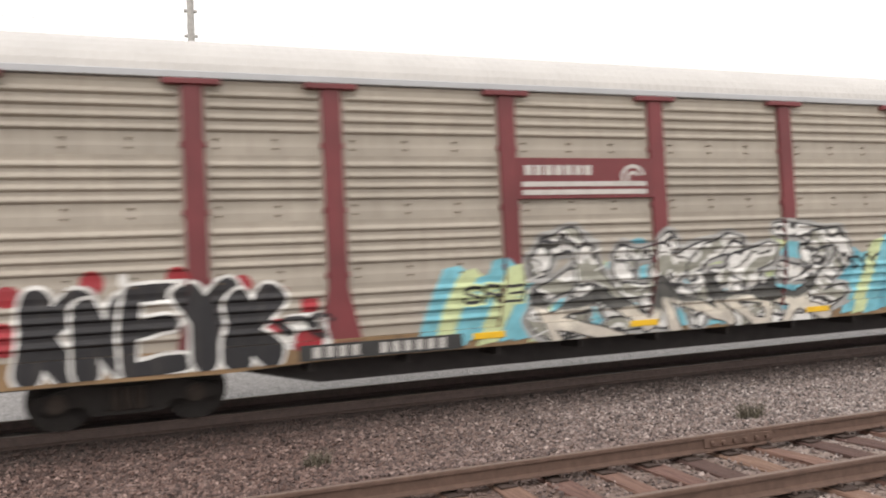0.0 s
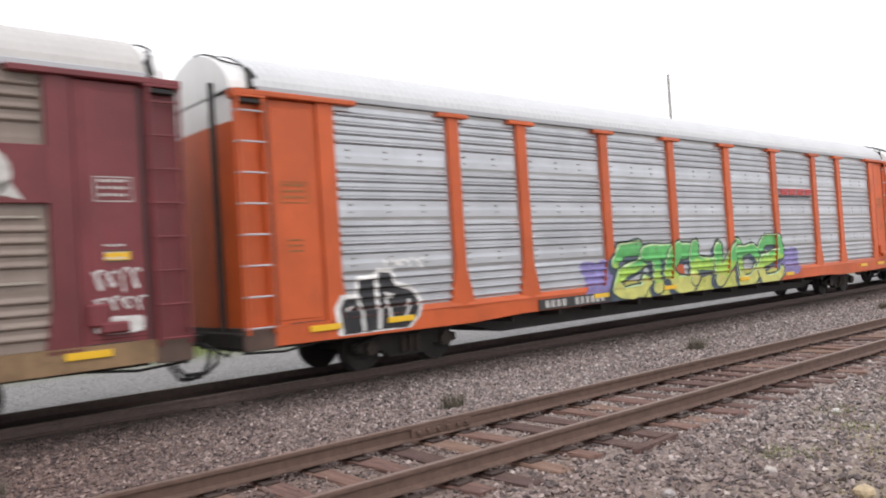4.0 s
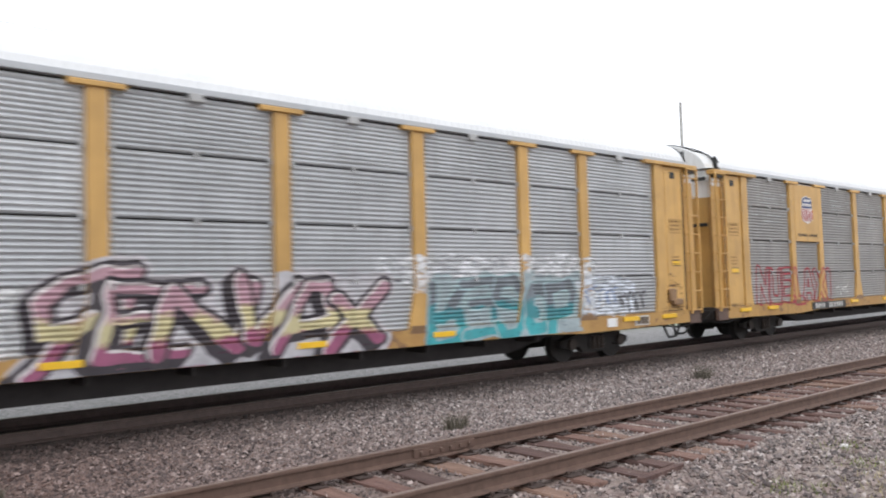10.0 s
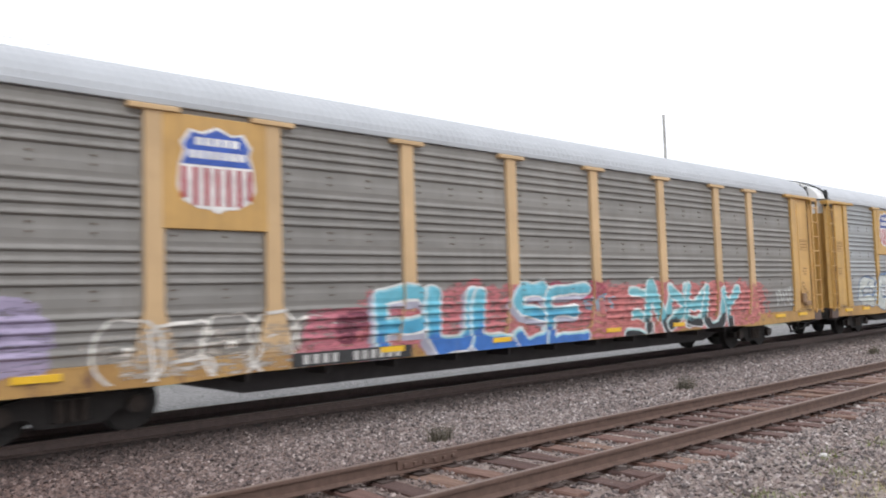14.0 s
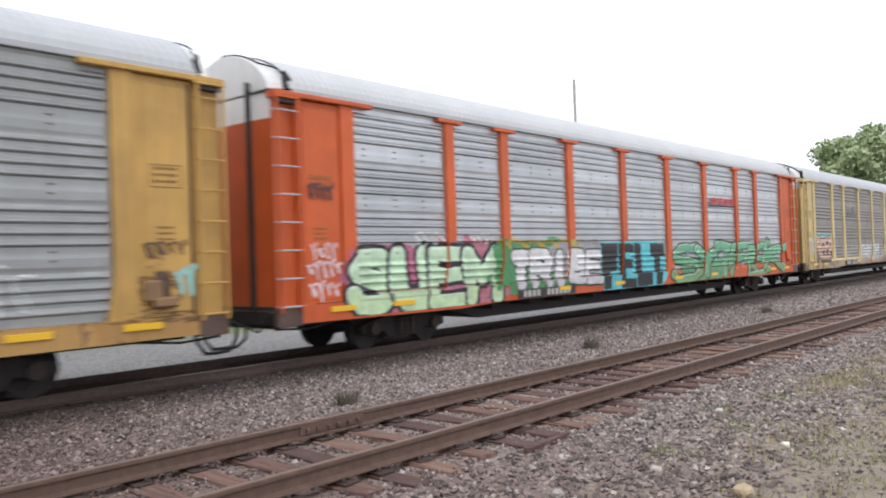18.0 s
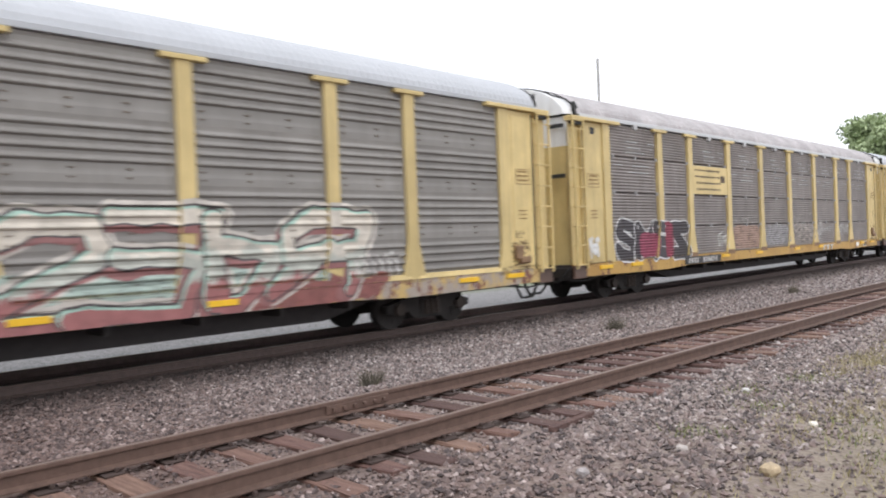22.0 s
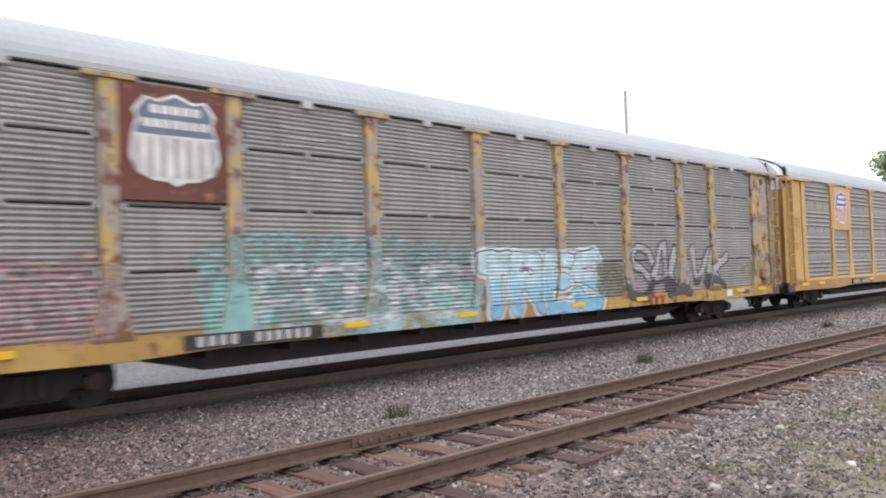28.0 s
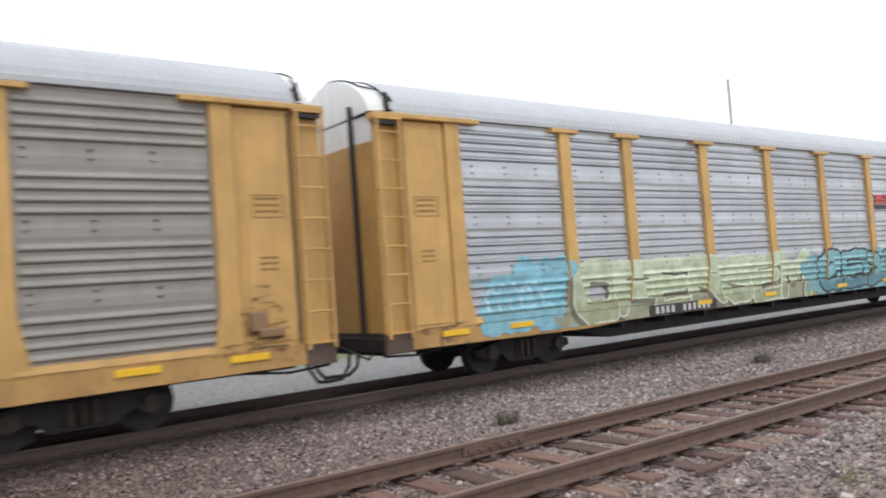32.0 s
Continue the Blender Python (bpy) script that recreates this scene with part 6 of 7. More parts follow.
        (red_bar, 4.55, 6.85, 3.25, 3.63), (cloud_paint, -11.3, -7.3, 1.1, 1.85, (0.5, 0.13, 0.08), 0.25, 2), (cloud_paint, -6.9, 2.6, 1.1, 1.72, (0.5, 0.13, 0.08), 0.35, 3),
        (cloud_paint, -12.1, -1.0, 0.735, 1.04, BK, 0.0, 12, "black sprayed sill", 0.04),
        (blades, [[(-12.2, 0.75), (-12.05, 1.2), (-11.5, 1.98), (-8.85, 1.5), (-8.9, 1.1), (-9.9, 0.78)], [(-7.3, 1.2), (-7.15, 1.68), (-6.0, 1.68), (-5.65, 2.02), (-5.2, 2.0), (-5.35, 1.68), (-4.35, 1.6), (-4.4, 1.4), (-6.0, 1.35), (-6.9, 0.85)], [(-6.1, 0.95), (-5.05, 1.28), (-4.1, 1.5), (-3.75, 1.35), (-3.8, 1.1), (-4.95, 0.86)], [(-4.0, 1.05), (-3.75, 1.38), (-2.25, 1.84), (-2.18, 1.65), (-2.3, 1.26), (-3.25, 0.98)], [(-2.45, 0.8), (-1.35, 1.36), (-0.95, 1.08), (-1.0, 0.82), (-2.0, 0.78)]], PTQ, BK, TQ), (scribble, -1.9, -1.3, 0.8, 1.1, WH, 0.1, 31, 3, 0.02), (blades, [[(-11.8, 0.9), (-11.3, 1.3), (-9.6, 1.35), (-9.8, 1.05)]], PTQ, BK, TQ), (shapes, [(PTQ, [(-9.7, 0.74), (-8.25, 2.0), (-6.6, 0.74)]), (BK, [(-9.55, 0.74), (-8.25, 1.9), (-6.75, 0.74)]), (TQ, [(-9.1, 0.74), (-8.25, 1.55), (-7.25, 0.74)]), (PTQ, [(-8.98, 0.74), (-8.25, 1.46), (-7.4, 0.74)]), (BK, [(-8.9, 0.74), (-8.25, 1.4), (-7.5, 0.74)]), (TQ, [(-8.55, 0.74), (-8.25, 1.1), (-7.9, 0.74)]), (BK, [(-8.45, 0.74), (-8.25, 0.98), (-8.0, 0.74)]), (BK, oval(-8.25, 1.88, 0.56, 0.165)), (PTQ, oval(-8.25, 1.88, 0.52, 0.135)), (BK, oval(-8.25, 1.88, 0.42, 0.085)), (ORGP, oval(-8.25, 1.88, 0.36, 0.05))], "black and turquoise chevron with a ring above"),
        (cloud_paint, 2.3, 12.3, 0.735, 1.5, (0.07, 0.04, 0.035), 0.0, 5, "dark brown patch of spray paint", 0.1), (cloud_paint, 3.0, 4.3, 1.1, 1.5, TQ, 0.0, 6), (cloud_paint, 5.0, 6.3, 1.1, 1.7, TQ, 0.0, 14, "turquoise sprayed block", 0.06), (cloud_paint, 7.0, 8.0, 0.74, 1.6, TQ, 0.0, 15, "turquoise sprayed block", 0.08), (cloud_paint, 8.4, 9.4, 0.74, 1.65, TQ, 0.0, 16, "turquoise sprayed block", 0.08), (cloud_paint, 9.9, 12.3, 1.2, 1.4, TQ, 0.0, 17, "turquoise sprayed block", 0.08),
        (piece, "CBNTUCBE", 2.3, 12.4, 0.86, 1.98, (0.09, 0.05, 0.04), PTQ, dict(halo=BK, jitter=0.16, slant=0.0, w=0.21, edge=0.04, seed=7, squeeze=1.3, warp=0.1, low=TQ, wild=((0.09, 0.05, 0.04), (0.05, 0.035, 0.03), (0.16, 0.10, 0.08), (0.10, 0.06, 0.05)))), (piece, "UVUV", 5.0, 11.4, 0.8, 1.66, TQ, (0.08, 0.05, 0.045), dict(jitter=0.14, w=0.17, edge=0.03, seed=8, squeeze=1.0, warp=0.1, shine=PTQ)),
        (scribble, 12.0, 12.6, 1.3, 1.8, PTQ, 0.0, 18, 6, 0.02),
        (cloud_paint, 4.55, 5.7, 0.74, 1.02, (0.5, 0.03, 0.02), 0.0, 8, "patch of spray paint", 0.05)]),
    dict(trim="gold", panel="mid", roof="bright", kind=2, sill="gsill", label="golden-yellow autorack railway car with finely ribbed grey sides", deco=[
        (mane_emblem, -6.8, -4.5, 3.25, 3.82), (cloud_paint, 3.4, 9.2, 1.75, 2.42, (0.66, 0.67, 0.69), 0.45, 2), (cloud_paint, 8.7, 10.9, 1.1, 1.95, (0.62, 0.66, 0.72), 0.4, 12), (scribble, 8.9, 10.2, 1.2, 1.8, (0.2, 0.26, 0.42), 0.2, 13, 5, 0.03), (scribble, 10.2, 11.3, 1.15, 1.6, (0.14, 0.14, 0.15), 0.25, 14, 4, 0.05), (cloud_paint, -2.9, -1.6, 1.08, 1.95, (0.6, 0.6, 0.6), 0.5, 3),
        (cloud_paint, -2.2, 3.4, 0.74, 1.2, (0.24, 0.05, 0.12), 0.1, 4), (piece, "RENVAX", -2.1, 3.3, 0.76, 2.08, (0.52, 0.46, 0.26), (0.035, 0.028, 0.035), dict(cloud=(0.42, 0.41, 0.43), halo=(0.45, 0.43, 0.45), drop=(0.035, 0.028, 0.035), slant=0.32, jitter=0.2, w=0.125, edge=0.06, seed=5, squeeze=1.5, warp=0.12, top=(0.40, 0.24, 0.28), low=(0.27, 0.08, 0.15), shine=(0.62, 0.58, 0.58), fade=0.04)),
        (piece, "RESGP", 4.5, 8.6, 0.76, 1.95, (0.05, 0.23, 0.26), (0.30, 0.40, 0.42), dict(cloud=(0.3, 0.36, 0.38), slant=0.1, jitter=0.16, w=0.13, edge=0.05, seed=6, squeeze=1.15, warp=0.1, top=(0.16, 0.18, 0.2), low=(0.05, 0.33, 0.36), fade=0.14)), (scribble, 8.8, 9.7, 1.2, 1.7, WH, 0.4, 8, 4)]),
    dict(trim="gold", panel="mid2", roof="bright", kind=2, sill="gsill", label="golden-yellow autorack railway car with finely ribbed grey sides and shield", deco=[
        (shield, -9.03, -7.08, 2.93, 4.72, "trim", (0.03, 0.05, 0.16), (0.36, 0.04, 0.05), (0.66, 0.64, 0.6), 0.8, 0.92, 3.95, True),
        (piece, "NUELAXI", -11.35, -6.2, 1.05, 2.08, None, (0.33, 0.03, 0.045), dict(hollow=True, slant=0.0, jitter=0.06, w=0.1, edge=0.06, seed=2, squeeze=1.02, fade=0.04)), (scribble, -6.0, -5.1, 1.15, 1.55, WH, 0.35, 3, 4),
        (cloud_paint, -0.95, 1.75, 1.08, 1.92, (0.42, 0.12, 0.14), 0.05, 4, "faded red block of spray paint", 0.08), (cloud_paint, 1.4, 3.0, 0.78, 1.5, (0.42, 0.14, 0.14), 0.15, 5), (cloud_paint, -1.2, 1.5, 0.78, 1.05, (0.45, 0.15, 0.14), 0.3, 9),
        (cloud_paint, 4.95, 7.3, 1.08, 1.9, (0.26, 0.14, 0.32), 0.1, 6, "faded violet block of spray paint", 0.1), (scribble, 5.0, 7.1, 1.15, 1.8, (0.1, 0.05, 0.15), 0.1, 7, 7), (scribble, 7.7, 8.7, 1.15, 1.75, WH, 0.25, 8, 4), (sill_bars, 5.1, 5.95, 3, paint((0.3, 0.03, 0.025)))]),
    dict(trim="gold", panel="grey", roof="lgrey", kind=1, sill="gsill", post_mat="pgold", kick=False, label="golden-yellow autorack railway car with dull grey ribbed sides and blue graffiti", deco=[
        (shield, -9.03, -7.08, 2.98, 4.72, "trim", (0.04, 0.10, 0.42), (0.36, 0.025, 0.045), (0.75, 0.74, 0.72), 1.28, 1.36, 3.9),
        (cloud_paint, -11.6, -10.45, 0.95, 1.98, (0.33, 0.28, 0.40), 0.25, 2), (cloud_paint, -9.7, -6.0, 0.8, 1.5, (0.46, 0.42, 0.37), 0.6, 30), (piece, "OEOSO", -9.8, -5.9, 0.74, 1.62, None, (0.66, 0.63, 0.58), dict(hollow=True, slant=0.0, jitter=0.12, w=0.19, edge=0.05, seed=3, squeeze=1.15, fade=0.12, warp=0.06)),
        (cloud_paint, -6.6, -4.2, 0.78, 1.7, (0.5, 0.16, 0.2), 0.4, 4), (cloud_paint, -5.9, -4.8, 1.1, 1.6, (0.16, 0.03, 0.06), 0.45, 31), (cloud_paint, -4.9, 3.0, 0.76, 2.05, (0.5, 0.16, 0.17), 0.42, 5), (cloud_paint, 1.6, 9.5, 0.78, 2.0, (0.52, 0.17, 0.16), 0.36, 6), (cloud_paint, -1.0, 1.8, 1.7, 2.1, (0.42, 0.06, 0.12), 0.5, 32),
        (piece, "PULSE", -4.9, 0.9, 0.74, 2.1, (0.07, 0.33, 0.50), WH, dict(drop=(0.36, 0.35, 0.42), slant=0.1, jitter=0.1, w=0.165, edge=0.04, seed=7, squeeze=1.22, warp=0.13, top=(0.13, 0.43, 0.54), low=(0.04, 0.15, 0.46), shine=(0.3, 0.58, 0.66))), (scribble, 0.9, 2.1, 1.4, 1.8, (0.15, 0.4, 0.5), 0.0, 8, 4),
        (piece, "ENKRUY", 2.6, 8.0, 0.76, 1.98, (0.13, 0.40, 0.46), WH, dict(slant=0.15, jitter=0.16, w=0.15, edge=0.035, seed=9, squeeze=1.3, warp=0.12, top=(0.18, 0.46, 0.52), low=BK, shine=(0.4, 0.6, 0.6))), (scribble, 10.5, 11.6, 1.2, 1.8, WH, 0.1, 10, 5)]),
    dict(trim="yel", panel="silverg", roof="lgrey", kind=1, sill="gsill", kick=False, label="yellow autorack railway car with weathered grey sides and shield board", deco=[
        (shield, -9.03, -7.08, 2.98, 4.72, "trim", (0.03, 0.06, 0.26), (0.42, 0.04, 0.06), (0.72, 0.71, 0.69), 1.36, 1.42, 3.95),
        (wording, "BUILDING", -6.27, -4.44, 4.03, 4.28, "sdark"), (wording, "AMERICA", -3.95, -2.16, 4.03, 4.28, "sdark"),
        (cloud_paint, -10.6, -5.8, 1.08, 2.1, (0.48, 0.5, 0.5), 0.3, 2), (cloud_paint, -6.5, -1.4, 1.08, 2.1, (0.52, 0.53, 0.53), 0.35, 3), (piece, "COMSBE", -10.8, -1.6, 1.08, 2.25, (0.46, 0.50, 0.48), (0.17, 0.20, 0.25), dict(slant=0.3, jitter=0.2, w=0.2, edge=0.04, seed=4, squeeze=1.3, warp=0.2, fade=0.14, wild=((0.5, 0.53, 0.5), (0.58, 0.59, 0.56), (0.42, 0.48, 0.45), (0.52, 0.54, 0.5)), shine=(0.08, 0.16, 0.30))),
        (piece, "UDM", -0.55, 4.25, 0.78, 2.06, (0.22, 0.58, 0.58), BK, dict(halo=WH, drop=BK, slant=0.28, jitter=0.05, w=0.235, edge=0.06, seed=5, squeeze=1.12, warp=0.06, top=(0.32, 0.66, 0.64), low=(0.13, 0.46, 0.46), shine=(0.6, 0.76, 0.74))), (piece, "CREW", 4.3, 7.3, 0.80, 1.85, (0.55, 0.58, 0.03), (0.03, 0.08, 0.07), dict(slant=0.08, jitter=0.09, w=0.15, edge=0.05, seed=6, squeeze=1.2, warp=0.05, top=(0.62, 0.62, 0.14), halo=(0.05, 0.3, 0.25))),
        (scribble, 7.5, 9.0, 0.9, 1.95, (0.6, 0.62, 0.6), 0.25, 7, 5), (scribble, 9.2, 10.7, 1.1, 2.05, (0.6, 0.62, 0.6), 0.25, 8, 5), (scribble, 12.75, 13.1, 1.35, 1.85, (0.3, 0.55, 0.5), 0.1, 9, 2, 0.05), (scribble, 12.25, 12.95, 1.95, 2.25, (0.12, 0.07, 0.04), 0.15, 40, 4, 0.03), (cloud_paint, 12.4, 12.65, 1.35, 1.75, (0.10, 0.055, 0.035), 0.25, 41, "dark grease stain on the door")]),
    dict(trim="org", panel="silver", roof="white", kind=1, label="orange autorack railway car with silver sides covered in graffiti", deco=[
        (red_bar, 4.6, 6.95, 3.3, 3.62), (cloud_paint, -12.1, -9.4, 0.76, 2.1, (0.45, 0.13, 0.22), 0.1, 2), (cloud_paint, -10.0, -7.2, 0.78, 2.22, (0.45, 0.16, 0.22), 0.15, 3),
        (piece, "SUEM", -12.0, -7.45, 0.76, 2.08, PMINT2, BK, dict(slant=0.04, jitter=0.04, w=0.235, edge=0.085, seed=4, squeeze=1.13, warp=0.07, top=(0.52, 0.70, 0.50), low=(0.50, 0.66, 0.40), shine=(0.62, 0.76, 0.62))), (scribble, -10.2, -9.2, 2.1, 2.35, WH, 0.0, 20, 4), (scribble, -8.4, -7.5, 2.1, 2.35, WH, 0.0, 21, 4),
        (cloud_paint, -7.5, -3.6, 0.95, 2.2, (0.07, 0.25, 0.10), 0.15, 5), (cloud_paint, -5.4, -2.6, 1.2, 2.15, (0.33, 0.33, 0.34), 0.1, 6), (scribble, -7.4, -3.8, 1.95, 2.25, (0.5, 0.35, 0.03), 0.1, 7, 5, 0.05),
        (piece, "TRiBE", -6.95, -2.75, 0.98, 1.95, (0.66, 0.66, 0.68), BK, dict(slant=0.1, jitter=0.06, w=0.185, edge=0.04, seed=8, squeeze=1.18, warp=0.06, low=(0.56, 0.56, 0.59))),
        (cloud_paint, -2.8, 1.1, 0.74, 2.12, (0.10, 0.48, 0.55), 0.0, 9, "turquoise sprayed block", 0.015), (piece, "FELT", -2.75, 1.05, 0.78, 2.06, BK, (0.10, 0.48, 0.55), dict(slant=0.0, jitter=0.02, w=0.2, edge=0.035, seed=10, squeeze=1.02, square=True, warp=0.03)),
        (cloud_paint, 2.0, 6.0, 0.8, 1.5, (0.12, 0.32, 0.17), 0.15, 11), (piece, "SYTREK", 1.9, 11.75, 0.80, 2.06, (0.13, 0.36, 0.19), (0.02, 0.05, 0.03), dict(slant=0.35, jitter=0.1, w=0.165, edge=0.055, seed=12, squeeze=1.5, warp=0.1, glints=WH, top=(0.16, 0.42, 0.26), low=(0.20, 0.33, 0.15), shine=(0.42, 0.62, 0.47))),
        (scribble, -12.95, -12.25, 1.1, 1.5, (0.75, 0.62, 0.64), 0.0, 13, 4, 0.03), (scribble, -13.0, -12.2, 1.5, 1.85, (0.75, 0.62, 0.64), 0.0, 14, 5, 0.03), (scribble, -12.9, -12.3, 1.85, 2.15, (0.75, 0.62, 0.64), 0.0, 15, 4, 0.025), (scribble, -12.95, -12.35, 2.9, 3.3, (0.10, 0.04, 0.04), 0.1, 16, 4, 0.035)]),
    dict(trim="pale", panel="grey", roof="lgrey", kind=1, sill="rusty", label="pale yellow autorack railway car with weathered grey ribbed sides", deco=[
        (mane_emblem, -6.7, -5.1, 3.5, 3.8, "grey"), (cloud_paint, -11.7, -9.2, 1.9, 2.4, (0.3, 0.5, 0.52), 0.3, 2), (piece, "REEP", -11.65, -9.15, 1.12, 2.2, (0.55, 0.36, 0.28), (0.04, 0.035, 0.035), dict(drop=(0.04, 0.035, 0.035), slant=0.12, jitter=0.08, w=0.16, edge=0.035, seed=3, squeeze=1.18, top=(0.62, 0.43, 0.34), warp=0.06)),
        (scribble, -7.6, -4.4, 0.95, 1.75, (0.6, 0.6, 0.6), 0.2, 4, 9), (piece, "SCUM", -4.1, -0.1, 1.06, 1.8, (0.56, 0.57, 0.57), (0.40, 0.40, 0.41), dict(cloud=(0.48, 0.49, 0.49), slant=0.0, jitter=0.08, w=0.17, edge=0.03, seed=5, fade=0.3, squeeze=1.1)),
        (cloud_paint, 1.2, 7.9, 0.76, 1.25, (0.22, 0.08, 0.07), 0.1, 6), (cloud_paint, 1.5, 6.5, 1.1, 1.6, (0.34, 0.42, 0.37), 0.25, 7), (piece, "2EAR", 1.2, 7.6, 0.80, 2.42, (0.42, 0.43, 0.38), (0.07, 0.06, 0.06), dict(halo=(0.50, 0.46, 0.41), drop=(0.25, 0.11, 0.105), slant=0.42, jitter=0.08, w=0.2, edge=0.035, seed=8, squeeze=1.25, warp=0.12, top=(0.60, 0.55, 0.47), low=(0.30, 0.12, 0.115), shine=(0.34, 0.50, 0.42))),
        (scribble, 0.4, 1.5, 1.15, 1.65, (0.55, 0.53, 0.5), 0.1, 9, 4, 0.04), (scribble, 7.5, 8.7, 1.15, 1.6, (0.55, 0.53, 0.5), 0.1, 10, 6), (scribble, -12.8, -12.2, 1.25, 2.3, WH, 0.2, 11, 3, 0.05)]),
    dict(trim="pale", panel="dark", roof="rroof", kind=2, sill="yelr", chord="white", label="pale yellow autorack railway car with grimy dark sides and flaking roof", deco=[
        (striped_board, -6.95, -4.4, 2.96, 3.86), (piece, "SMBZ", -11.5, -7.35, 1.02, 2.1, (0.05, 0.045, 0.05), (0.6, 0.6, 0.6), dict(slant=0.0, jitter=0.1, w=0.19, edge=0.045, seed=2, squeeze=1.12, warp=0.08, fade=0.04)), (cloud_paint, -10.3, -9.2, 1.1, 1.8, (0.26, 0.05, 0.09), 0.15, 3, "dark red sprayed patch", 0.1), (cloud_paint, -8.9, -8.3, 1.1, 2.1, (0.24, 0.03, 0.06), 0.1, 4, "dark red sprayed patch", 0.15),
        (scribble, -5.2, -4.45, 1.2, 1.7, WH, 0.2, 5, 4), (cloud_paint, -3.95, -1.7, 1.12, 1.92, (0.34, 0.23, 0.18), 0.25, 6, "faded tan sprayed block", 0.08), (scribble, -3.8, -1.9, 1.95, 2.3, (0.4, 0.38, 0.36), 0.4, 7, 6), (cloud_paint, -1.2, 1.3, 1.17, 1.92, (0.30, 0.29, 0.29), 0.3, 8, "faded grey sprayed block", 0.08),
        (cloud_paint, 1.6, 4.1, 1.2, 1.95, (0.36, 0.32, 0.29), 0.4, 9), (scribble, 1.6, 4.2, 1.6, 2.3, (0.45, 0.43, 0.41), 0.35, 10, 6), (cloud_paint, 4.4, 5.1, 1.2, 2.05, (0.42, 0.4, 0.38), 0.4, 11), (scribble, 5.0, 6.6, 1.5, 1.8, (0.5, 0.5, 0.5), 0.3, 12, 5), (scribble, 7.4, 8.75, 1.35, 1.9, (0.6, 0.6, 0.6), 0.1, 13, 6),
        (scribble, 10.5, 11.5, 4.05, 4.7, (0.55, 0.54, 0.52), 0.1, 14, 2, 0.02), (sill_bars, 4.85, 6.35, 3), (scribble, -12.95, -12.5, 1.2, 1.7, WH, 0.2, 15, 3, 0.06)]),
    dict(trim="pale", panel="grey", roof="lgrey", kind=1, sill="yelr", kick=False, label="pale yellow autorack railway car with grey sides and faded graffiti", deco=[
        (cloud_paint, -11.65, -10.4, 1.06, 1.75, (0.26, 0.45, 0.5), 0.2, 2), (scribble, -8.4, -7.3, 1.0, 1.8, WH, 0.2, 3, 5), (piece, "UNOEM", -6.5, -3.0, 0.95, 2.0, (0.3, 0.29, 0.3), (0.6, 0.6, 0.62), dict(slant=0.1, jitter=0.12, w=0.13, edge=0.035, seed=4, fade=0.2, squeeze=1.1, warp=0.08)),
        (cloud_paint, -0.9, 0.7, 1.1, 1.9, (0.55, 0.54, 0.54), 0.45, 5), (piece, "TAKEN", 1.6, 4.4, 1.08, 2.08, (0.58, 0.58, 0.57), None, dict(cloud=(0.5, 0.5, 0.49), slant=0.05, jitter=0.1, w=0.1, seed=6, fade=0.35)),
        (cloud_paint, 4.5, 6.9, 0.98, 1.98, (0.62, 0.57, 0.5), 0.1, 7, "pale cream sprayed dome", 0.06), (cloud_paint, 4.9, 6.5, 0.95, 1.35, (0.2, 0.07, 0.06), 0.15, 8), (cloud_paint, 5.1, 6.2, 0.74, 1.05, (0.05, 0.04, 0.04), 0.0, 9), (scribble, 4.6, 6.9, 2.0, 2.35, WH, 0.15, 10, 9),
        (cloud_paint, 7.2, 10.3, 0.78, 1.5, (0.27, 0.30, 0.06), 0.2, 11), (piece, "BULS", 7.2, 10.6, 0.95, 2.06, (0.27, 0.31, 0.08), (0.05, 0.075, 0.03), dict(slant=0.03, jitter=0.06, w=0.215, edge=0.04, seed=12, squeeze=1.22, warp=0.08, top=(0.34, 0.39, 0.13), fade=0.12))]),
    dict(trim="rusty", panel="mid2", roof="lgrey", kind=2, sill="yelr", label="rusty peeling yellow autorack railway car with grey sides and shield", deco=[
        (shield, -9.03, -7.08, 3.0, 4.72, "rust", (0.16, 0.18, 0.25), (0.42, 0.40, 0.40), (0.68, 0.67, 0.65), 1.42, 1.4, 3.92),
        (cloud_paint, -11.6, -9.0, 1.08, 2.2, (0.36, 0.24, 0.24), 0.5, 2), (scribble, -11.3, -9.2, 1.2, 2.0, (0.5, 0.4, 0.4), 0.4, 3, 8), (cloud_paint, -7.7, -4.3, 0.76, 2.45, (0.27, 0.42, 0.42), 0.52, 4), (cloud_paint, -4.9, -1.7, 0.76, 2.4, (0.28, 0.42, 0.42), 0.55, 5), (cloud_paint, -7.6, -6.5, 0.74, 1.75, (0.25, 0.44, 0.42), 0.15, 41), (cloud_paint, -2.9, -1.5, 0.74, 1.6, (0.27, 0.44, 0.42), 0.25, 42), (cloud_paint, -4.6, -3.6, 0.74, 1.1, (0.34, 0.48, 0.47), 0.2, 43), (cloud_paint, 1.0, 2.4, 0.74, 1.05, (0.3, 0.48, 0.5), 0.15, 44), (piece, "EDENS", -6.7, -2.0, 0.95, 2.05, (0.55, 0.58, 0.58), (0.42, 0.47, 0.5), dict(slant=0.1, jitter=0.12, w=0.12, edge=0.035, seed=6, fade=0.46, squeeze=1.1)),
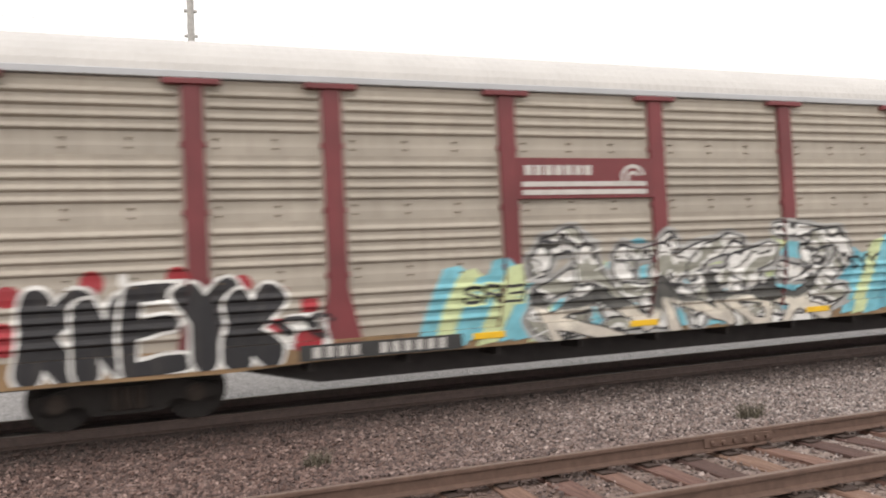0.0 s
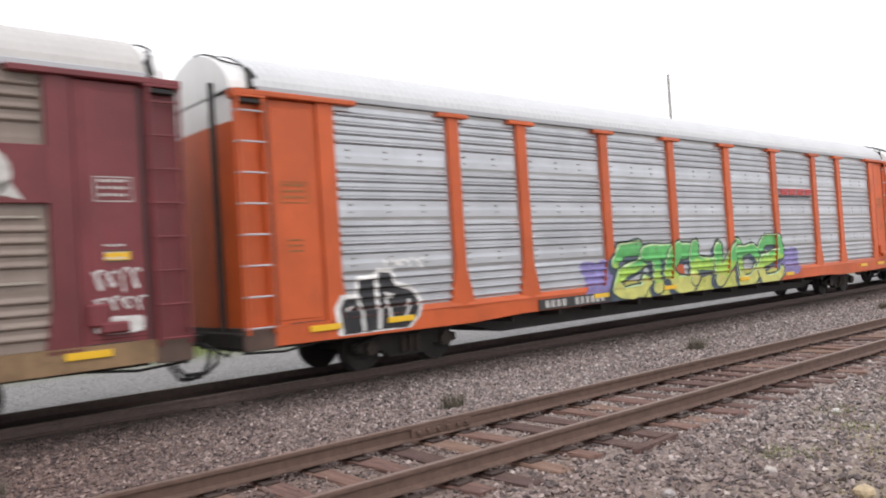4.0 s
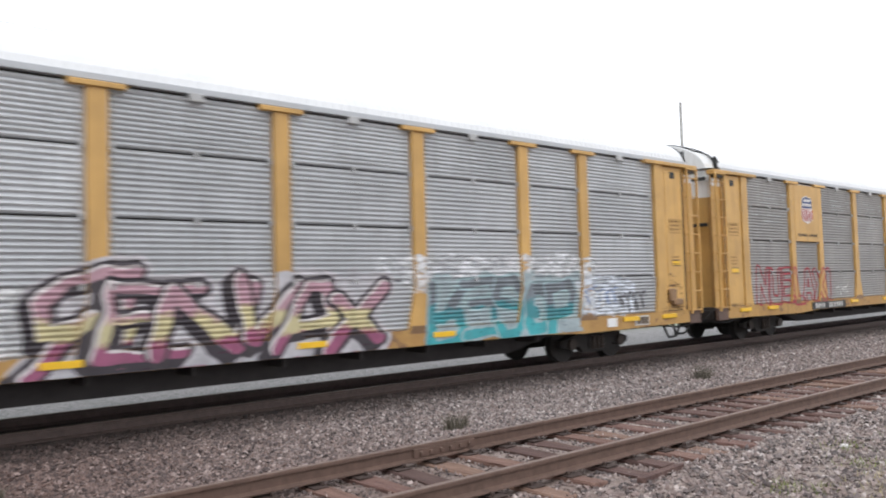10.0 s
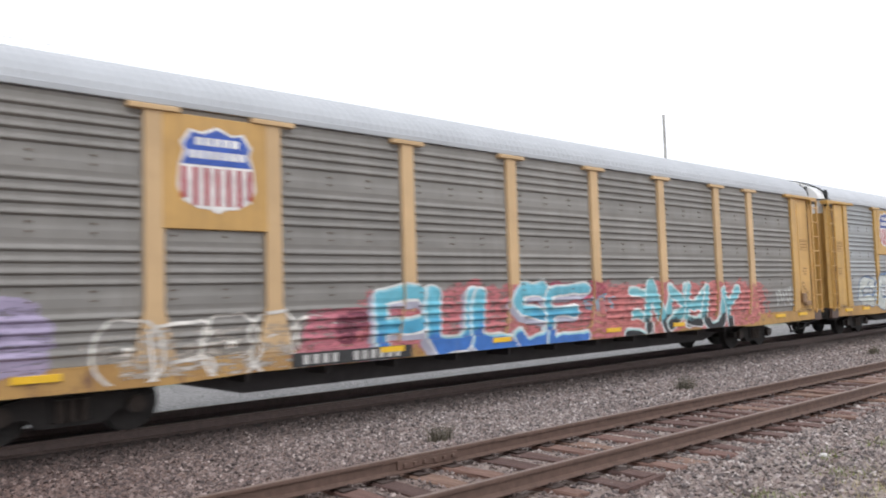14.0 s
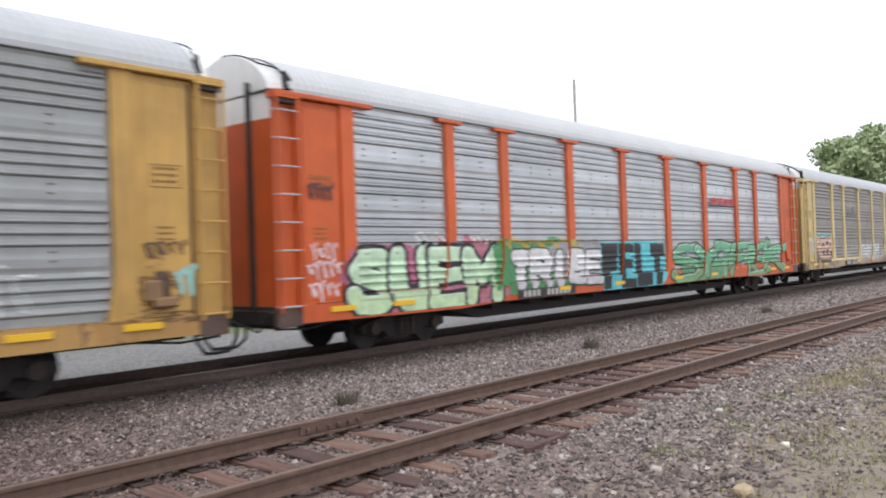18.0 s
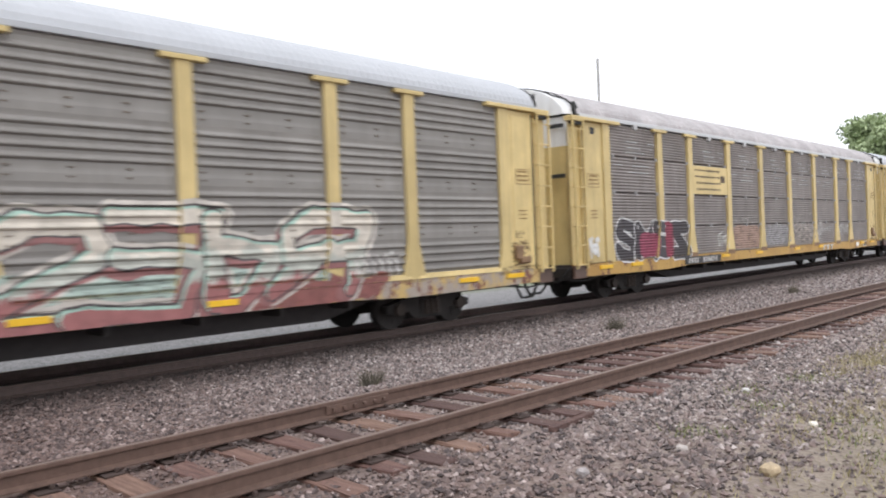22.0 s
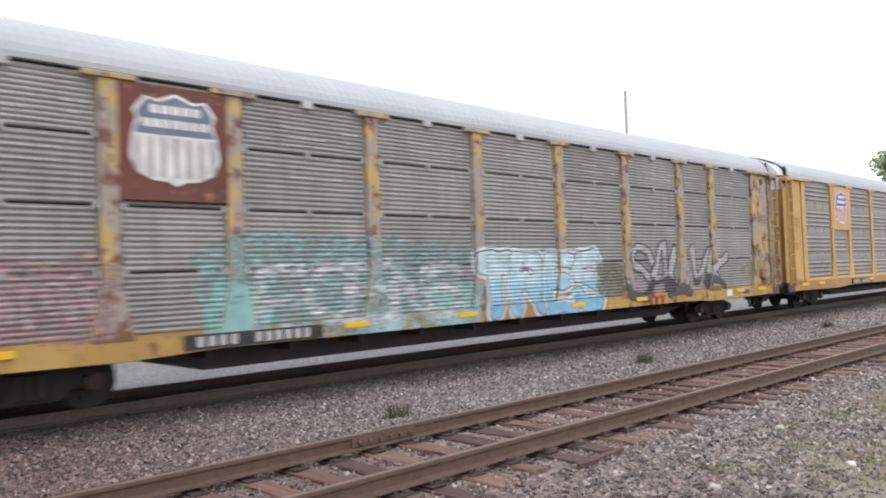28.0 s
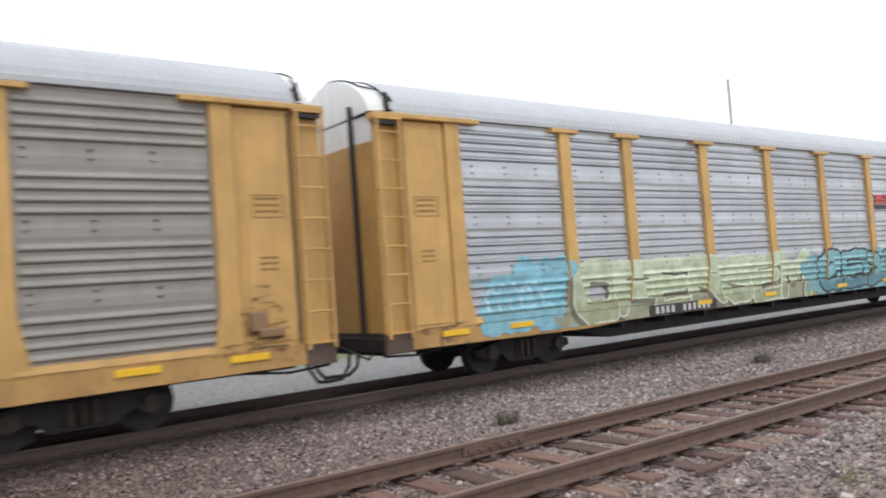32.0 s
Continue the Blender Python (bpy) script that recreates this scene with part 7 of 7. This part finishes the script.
        (piece, "TRES", -1.5, 3.0, 0.78, 2.25, (0.34, 0.55, 0.66), (0.05, 0.07, 0.09), dict(halo=(0.6, 0.67, 0.7), slant=0.05, jitter=0.1, w=0.24, edge=0.03, seed=7, squeeze=1.15, warp=0.12, top=(0.5, 0.62, 0.66), low=(0.22, 0.44, 0.58), shine=(0.64, 0.7, 0.72), fade=0.08)), (piece, "SALVK", 4.3, 9.7, 1.08, 2.35, (0.42, 0.42, 0.42), (0.05, 0.05, 0.05), dict(slant=0.2, jitter=0.16, w=0.12, edge=0.045, seed=8, squeeze=1.2, warp=0.16, fade=0.08, low=(0.07, 0.07, 0.07))),
        (scribble, 10.9, 12.7, 1.25, 1.85, (0.3, 0.28, 0.06), 0.15, 9, 4), (cloud_paint, 2.8, 4.0, 1.1, 1.9, (0.2, 0.21, 0.15), 0.4, 10), (scribble, -12.9, -12.2, 1.3, 2.6, (0.4, 0.12, 0.06), 0.3, 11, 5), (sill_bars, 5.05, 6.0, 3, paint((0.34, 0.035, 0.03)))]),
    dict(trim="gold", panel="tan2", roof="lgrey", kind=1, sill="gsill", post_mat="gold", label="golden autorack railway car with plain grey ribbed sides and shield", deco=[
        (shield, -9.03, -7.08, 3.0, 4.72, "trim", (0.04, 0.10, 0.42), (0.42, 0.07, 0.07), (0.74, 0.73, 0.71), 1.28, 1.36, 3.9),
        (cloud_paint, 0.1, 1.2, 1.62, 1.95, (0.45, 0.45, 0.08), 0.45, 6), (scribble, -0.1, 1.3, 1.45, 2.05, (0.45, 0.45, 0.06), 0.2, 2, 4, 0.05), (cloud_paint, 1.7, 3.0, 1.75, 2.1, (0.45, 0.45, 0.08), 0.42, 7), (scribble, 1.7, 3.2, 1.65, 2.1, (0.45, 0.45, 0.06), 0.2, 3, 4, 0.045), (scribble, -11.2, -9.6, 1.2, 1.78, (0.1, 0.1, 0.1), 0.4, 4, 4), (sill_bars, 5.0, 5.8, 3, M["sdark"])]),
    dict(trim="gold", panel="silver", roof="lgrey", kind=1, sill="gsill", label="golden autorack railway car with silver ribbed sides and pale graffiti", deco=[
        (red_bar, 4.4, 6.95, 3.2, 3.6), (cloud_paint, -11.6, -9.0, 0.8, 1.9, (0.20, 0.42, 0.50), 0.15, 2), (cloud_paint, -10.6, -8.9, 0.76, 2.2, (0.22, 0.46, 0.55), 0.2, 3), (scribble, -11.5, -9.8, 1.2, 1.75, (0.5, 0.6, 0.65), 0.2, 9, 6),
        (cloud_paint, -9.2, 0.2, 0.76, 1.3, (0.30, 0.30, 0.20), 0.1, 4), (piece, "OPERSEM", -9.0, 0.1, 0.8, 2.02, (0.42, 0.49, 0.32), (0.58, 0.66, 0.50), dict(drop=(0.15, 0.14, 0.10), slant=0.08, jitter=0.1, w=0.2, edge=0.04, seed=5, squeeze=1.15, warp=0.08, top=(0.50, 0.56, 0.40), low=(0.33, 0.35, 0.22), fade=0.05)),
        (cloud_paint, 0.2, 8.6, 0.76, 1.9, (0.18, 0.38, 0.42), 0.1, 6), (piece, "SEKO", 0.9, 6.4, 0.8, 2.0, (0.16, 0.38, 0.40), BK, dict(slant=0.2, jitter=0.15, w=0.2, edge=0.06, seed=7, squeeze=1.15, warp=0.12, top=(0.22, 0.42, 0.46), low=(0.10, 0.22, 0.26)))]),
]
RUN_U = [8.41, 36.59, 64.74, 92.94, 121.14, 149.33, 177.55, 205.75, 234.03, 262.36, 290.63, 318.72, 347.03, 375.19, 403.46]
MARK = [-7.7, -7.6, -6.9, -5.9, -8.4, -8.0, -6.8, -6.85, -6.75, -7.2, -7.7, -7.2, -8.0, -7.2, -6.8]
for c, m in zip(CARS, MARK):
    c["mark"] = m
TRAIN = [build_car(c) for c in CARS]

# the train's travel along the main track: seconds, metres
def run(t):
    u = t - 16
    slack = np.interp(t, (0, 1, 2, 4, 7, 8, 9, 10, 13, 14, 17, 18, 23, 28, 32), (-0.09, -0.01, -0.04, 0.05, 0.09, 0.13, 0.12, 0.0, -0.04, -0.16, -0.2, -0.18, -0.17, -0.13, -0.11))
    return -188.206 + -11.9912 * u + -0.01052 * u ** 2 + 0.000003 * u ** 3 + float(slack)


def motions():
    turn = (0, -math.degrees(TRACK_B), math.degrees(TRACK_A))
    times = [0.5 * k for k in range(65)]
    for ob, u in zip(TRAIN, RUN_U):
        walk(ob, [(t, pose(*main_at(u + run(t)), *turn)) for t in times])
    # each wheelset rolls while its car passes
    for wheel, car, dx in WHEELS:
        u = RUN_U[TRAIN.index(car)] + dx
        seen = [t for t in (0.05 * k for k in range(641)) if -8 < u + run(t) < 32]
        rows = [(t, pose(*wheel.location, 0, math.degrees(run(t) / 0.42), 0)) for t in seen]
        if seen and seen[0] > 0.01:
            rows = [(0.0, rows[0][1])] + rows
        if seen and seen[-1] < 31.99:
            rows = rows + [(32.0, rows[-1][1])]
        if seen:
            walk(wheel, rows)


motions()
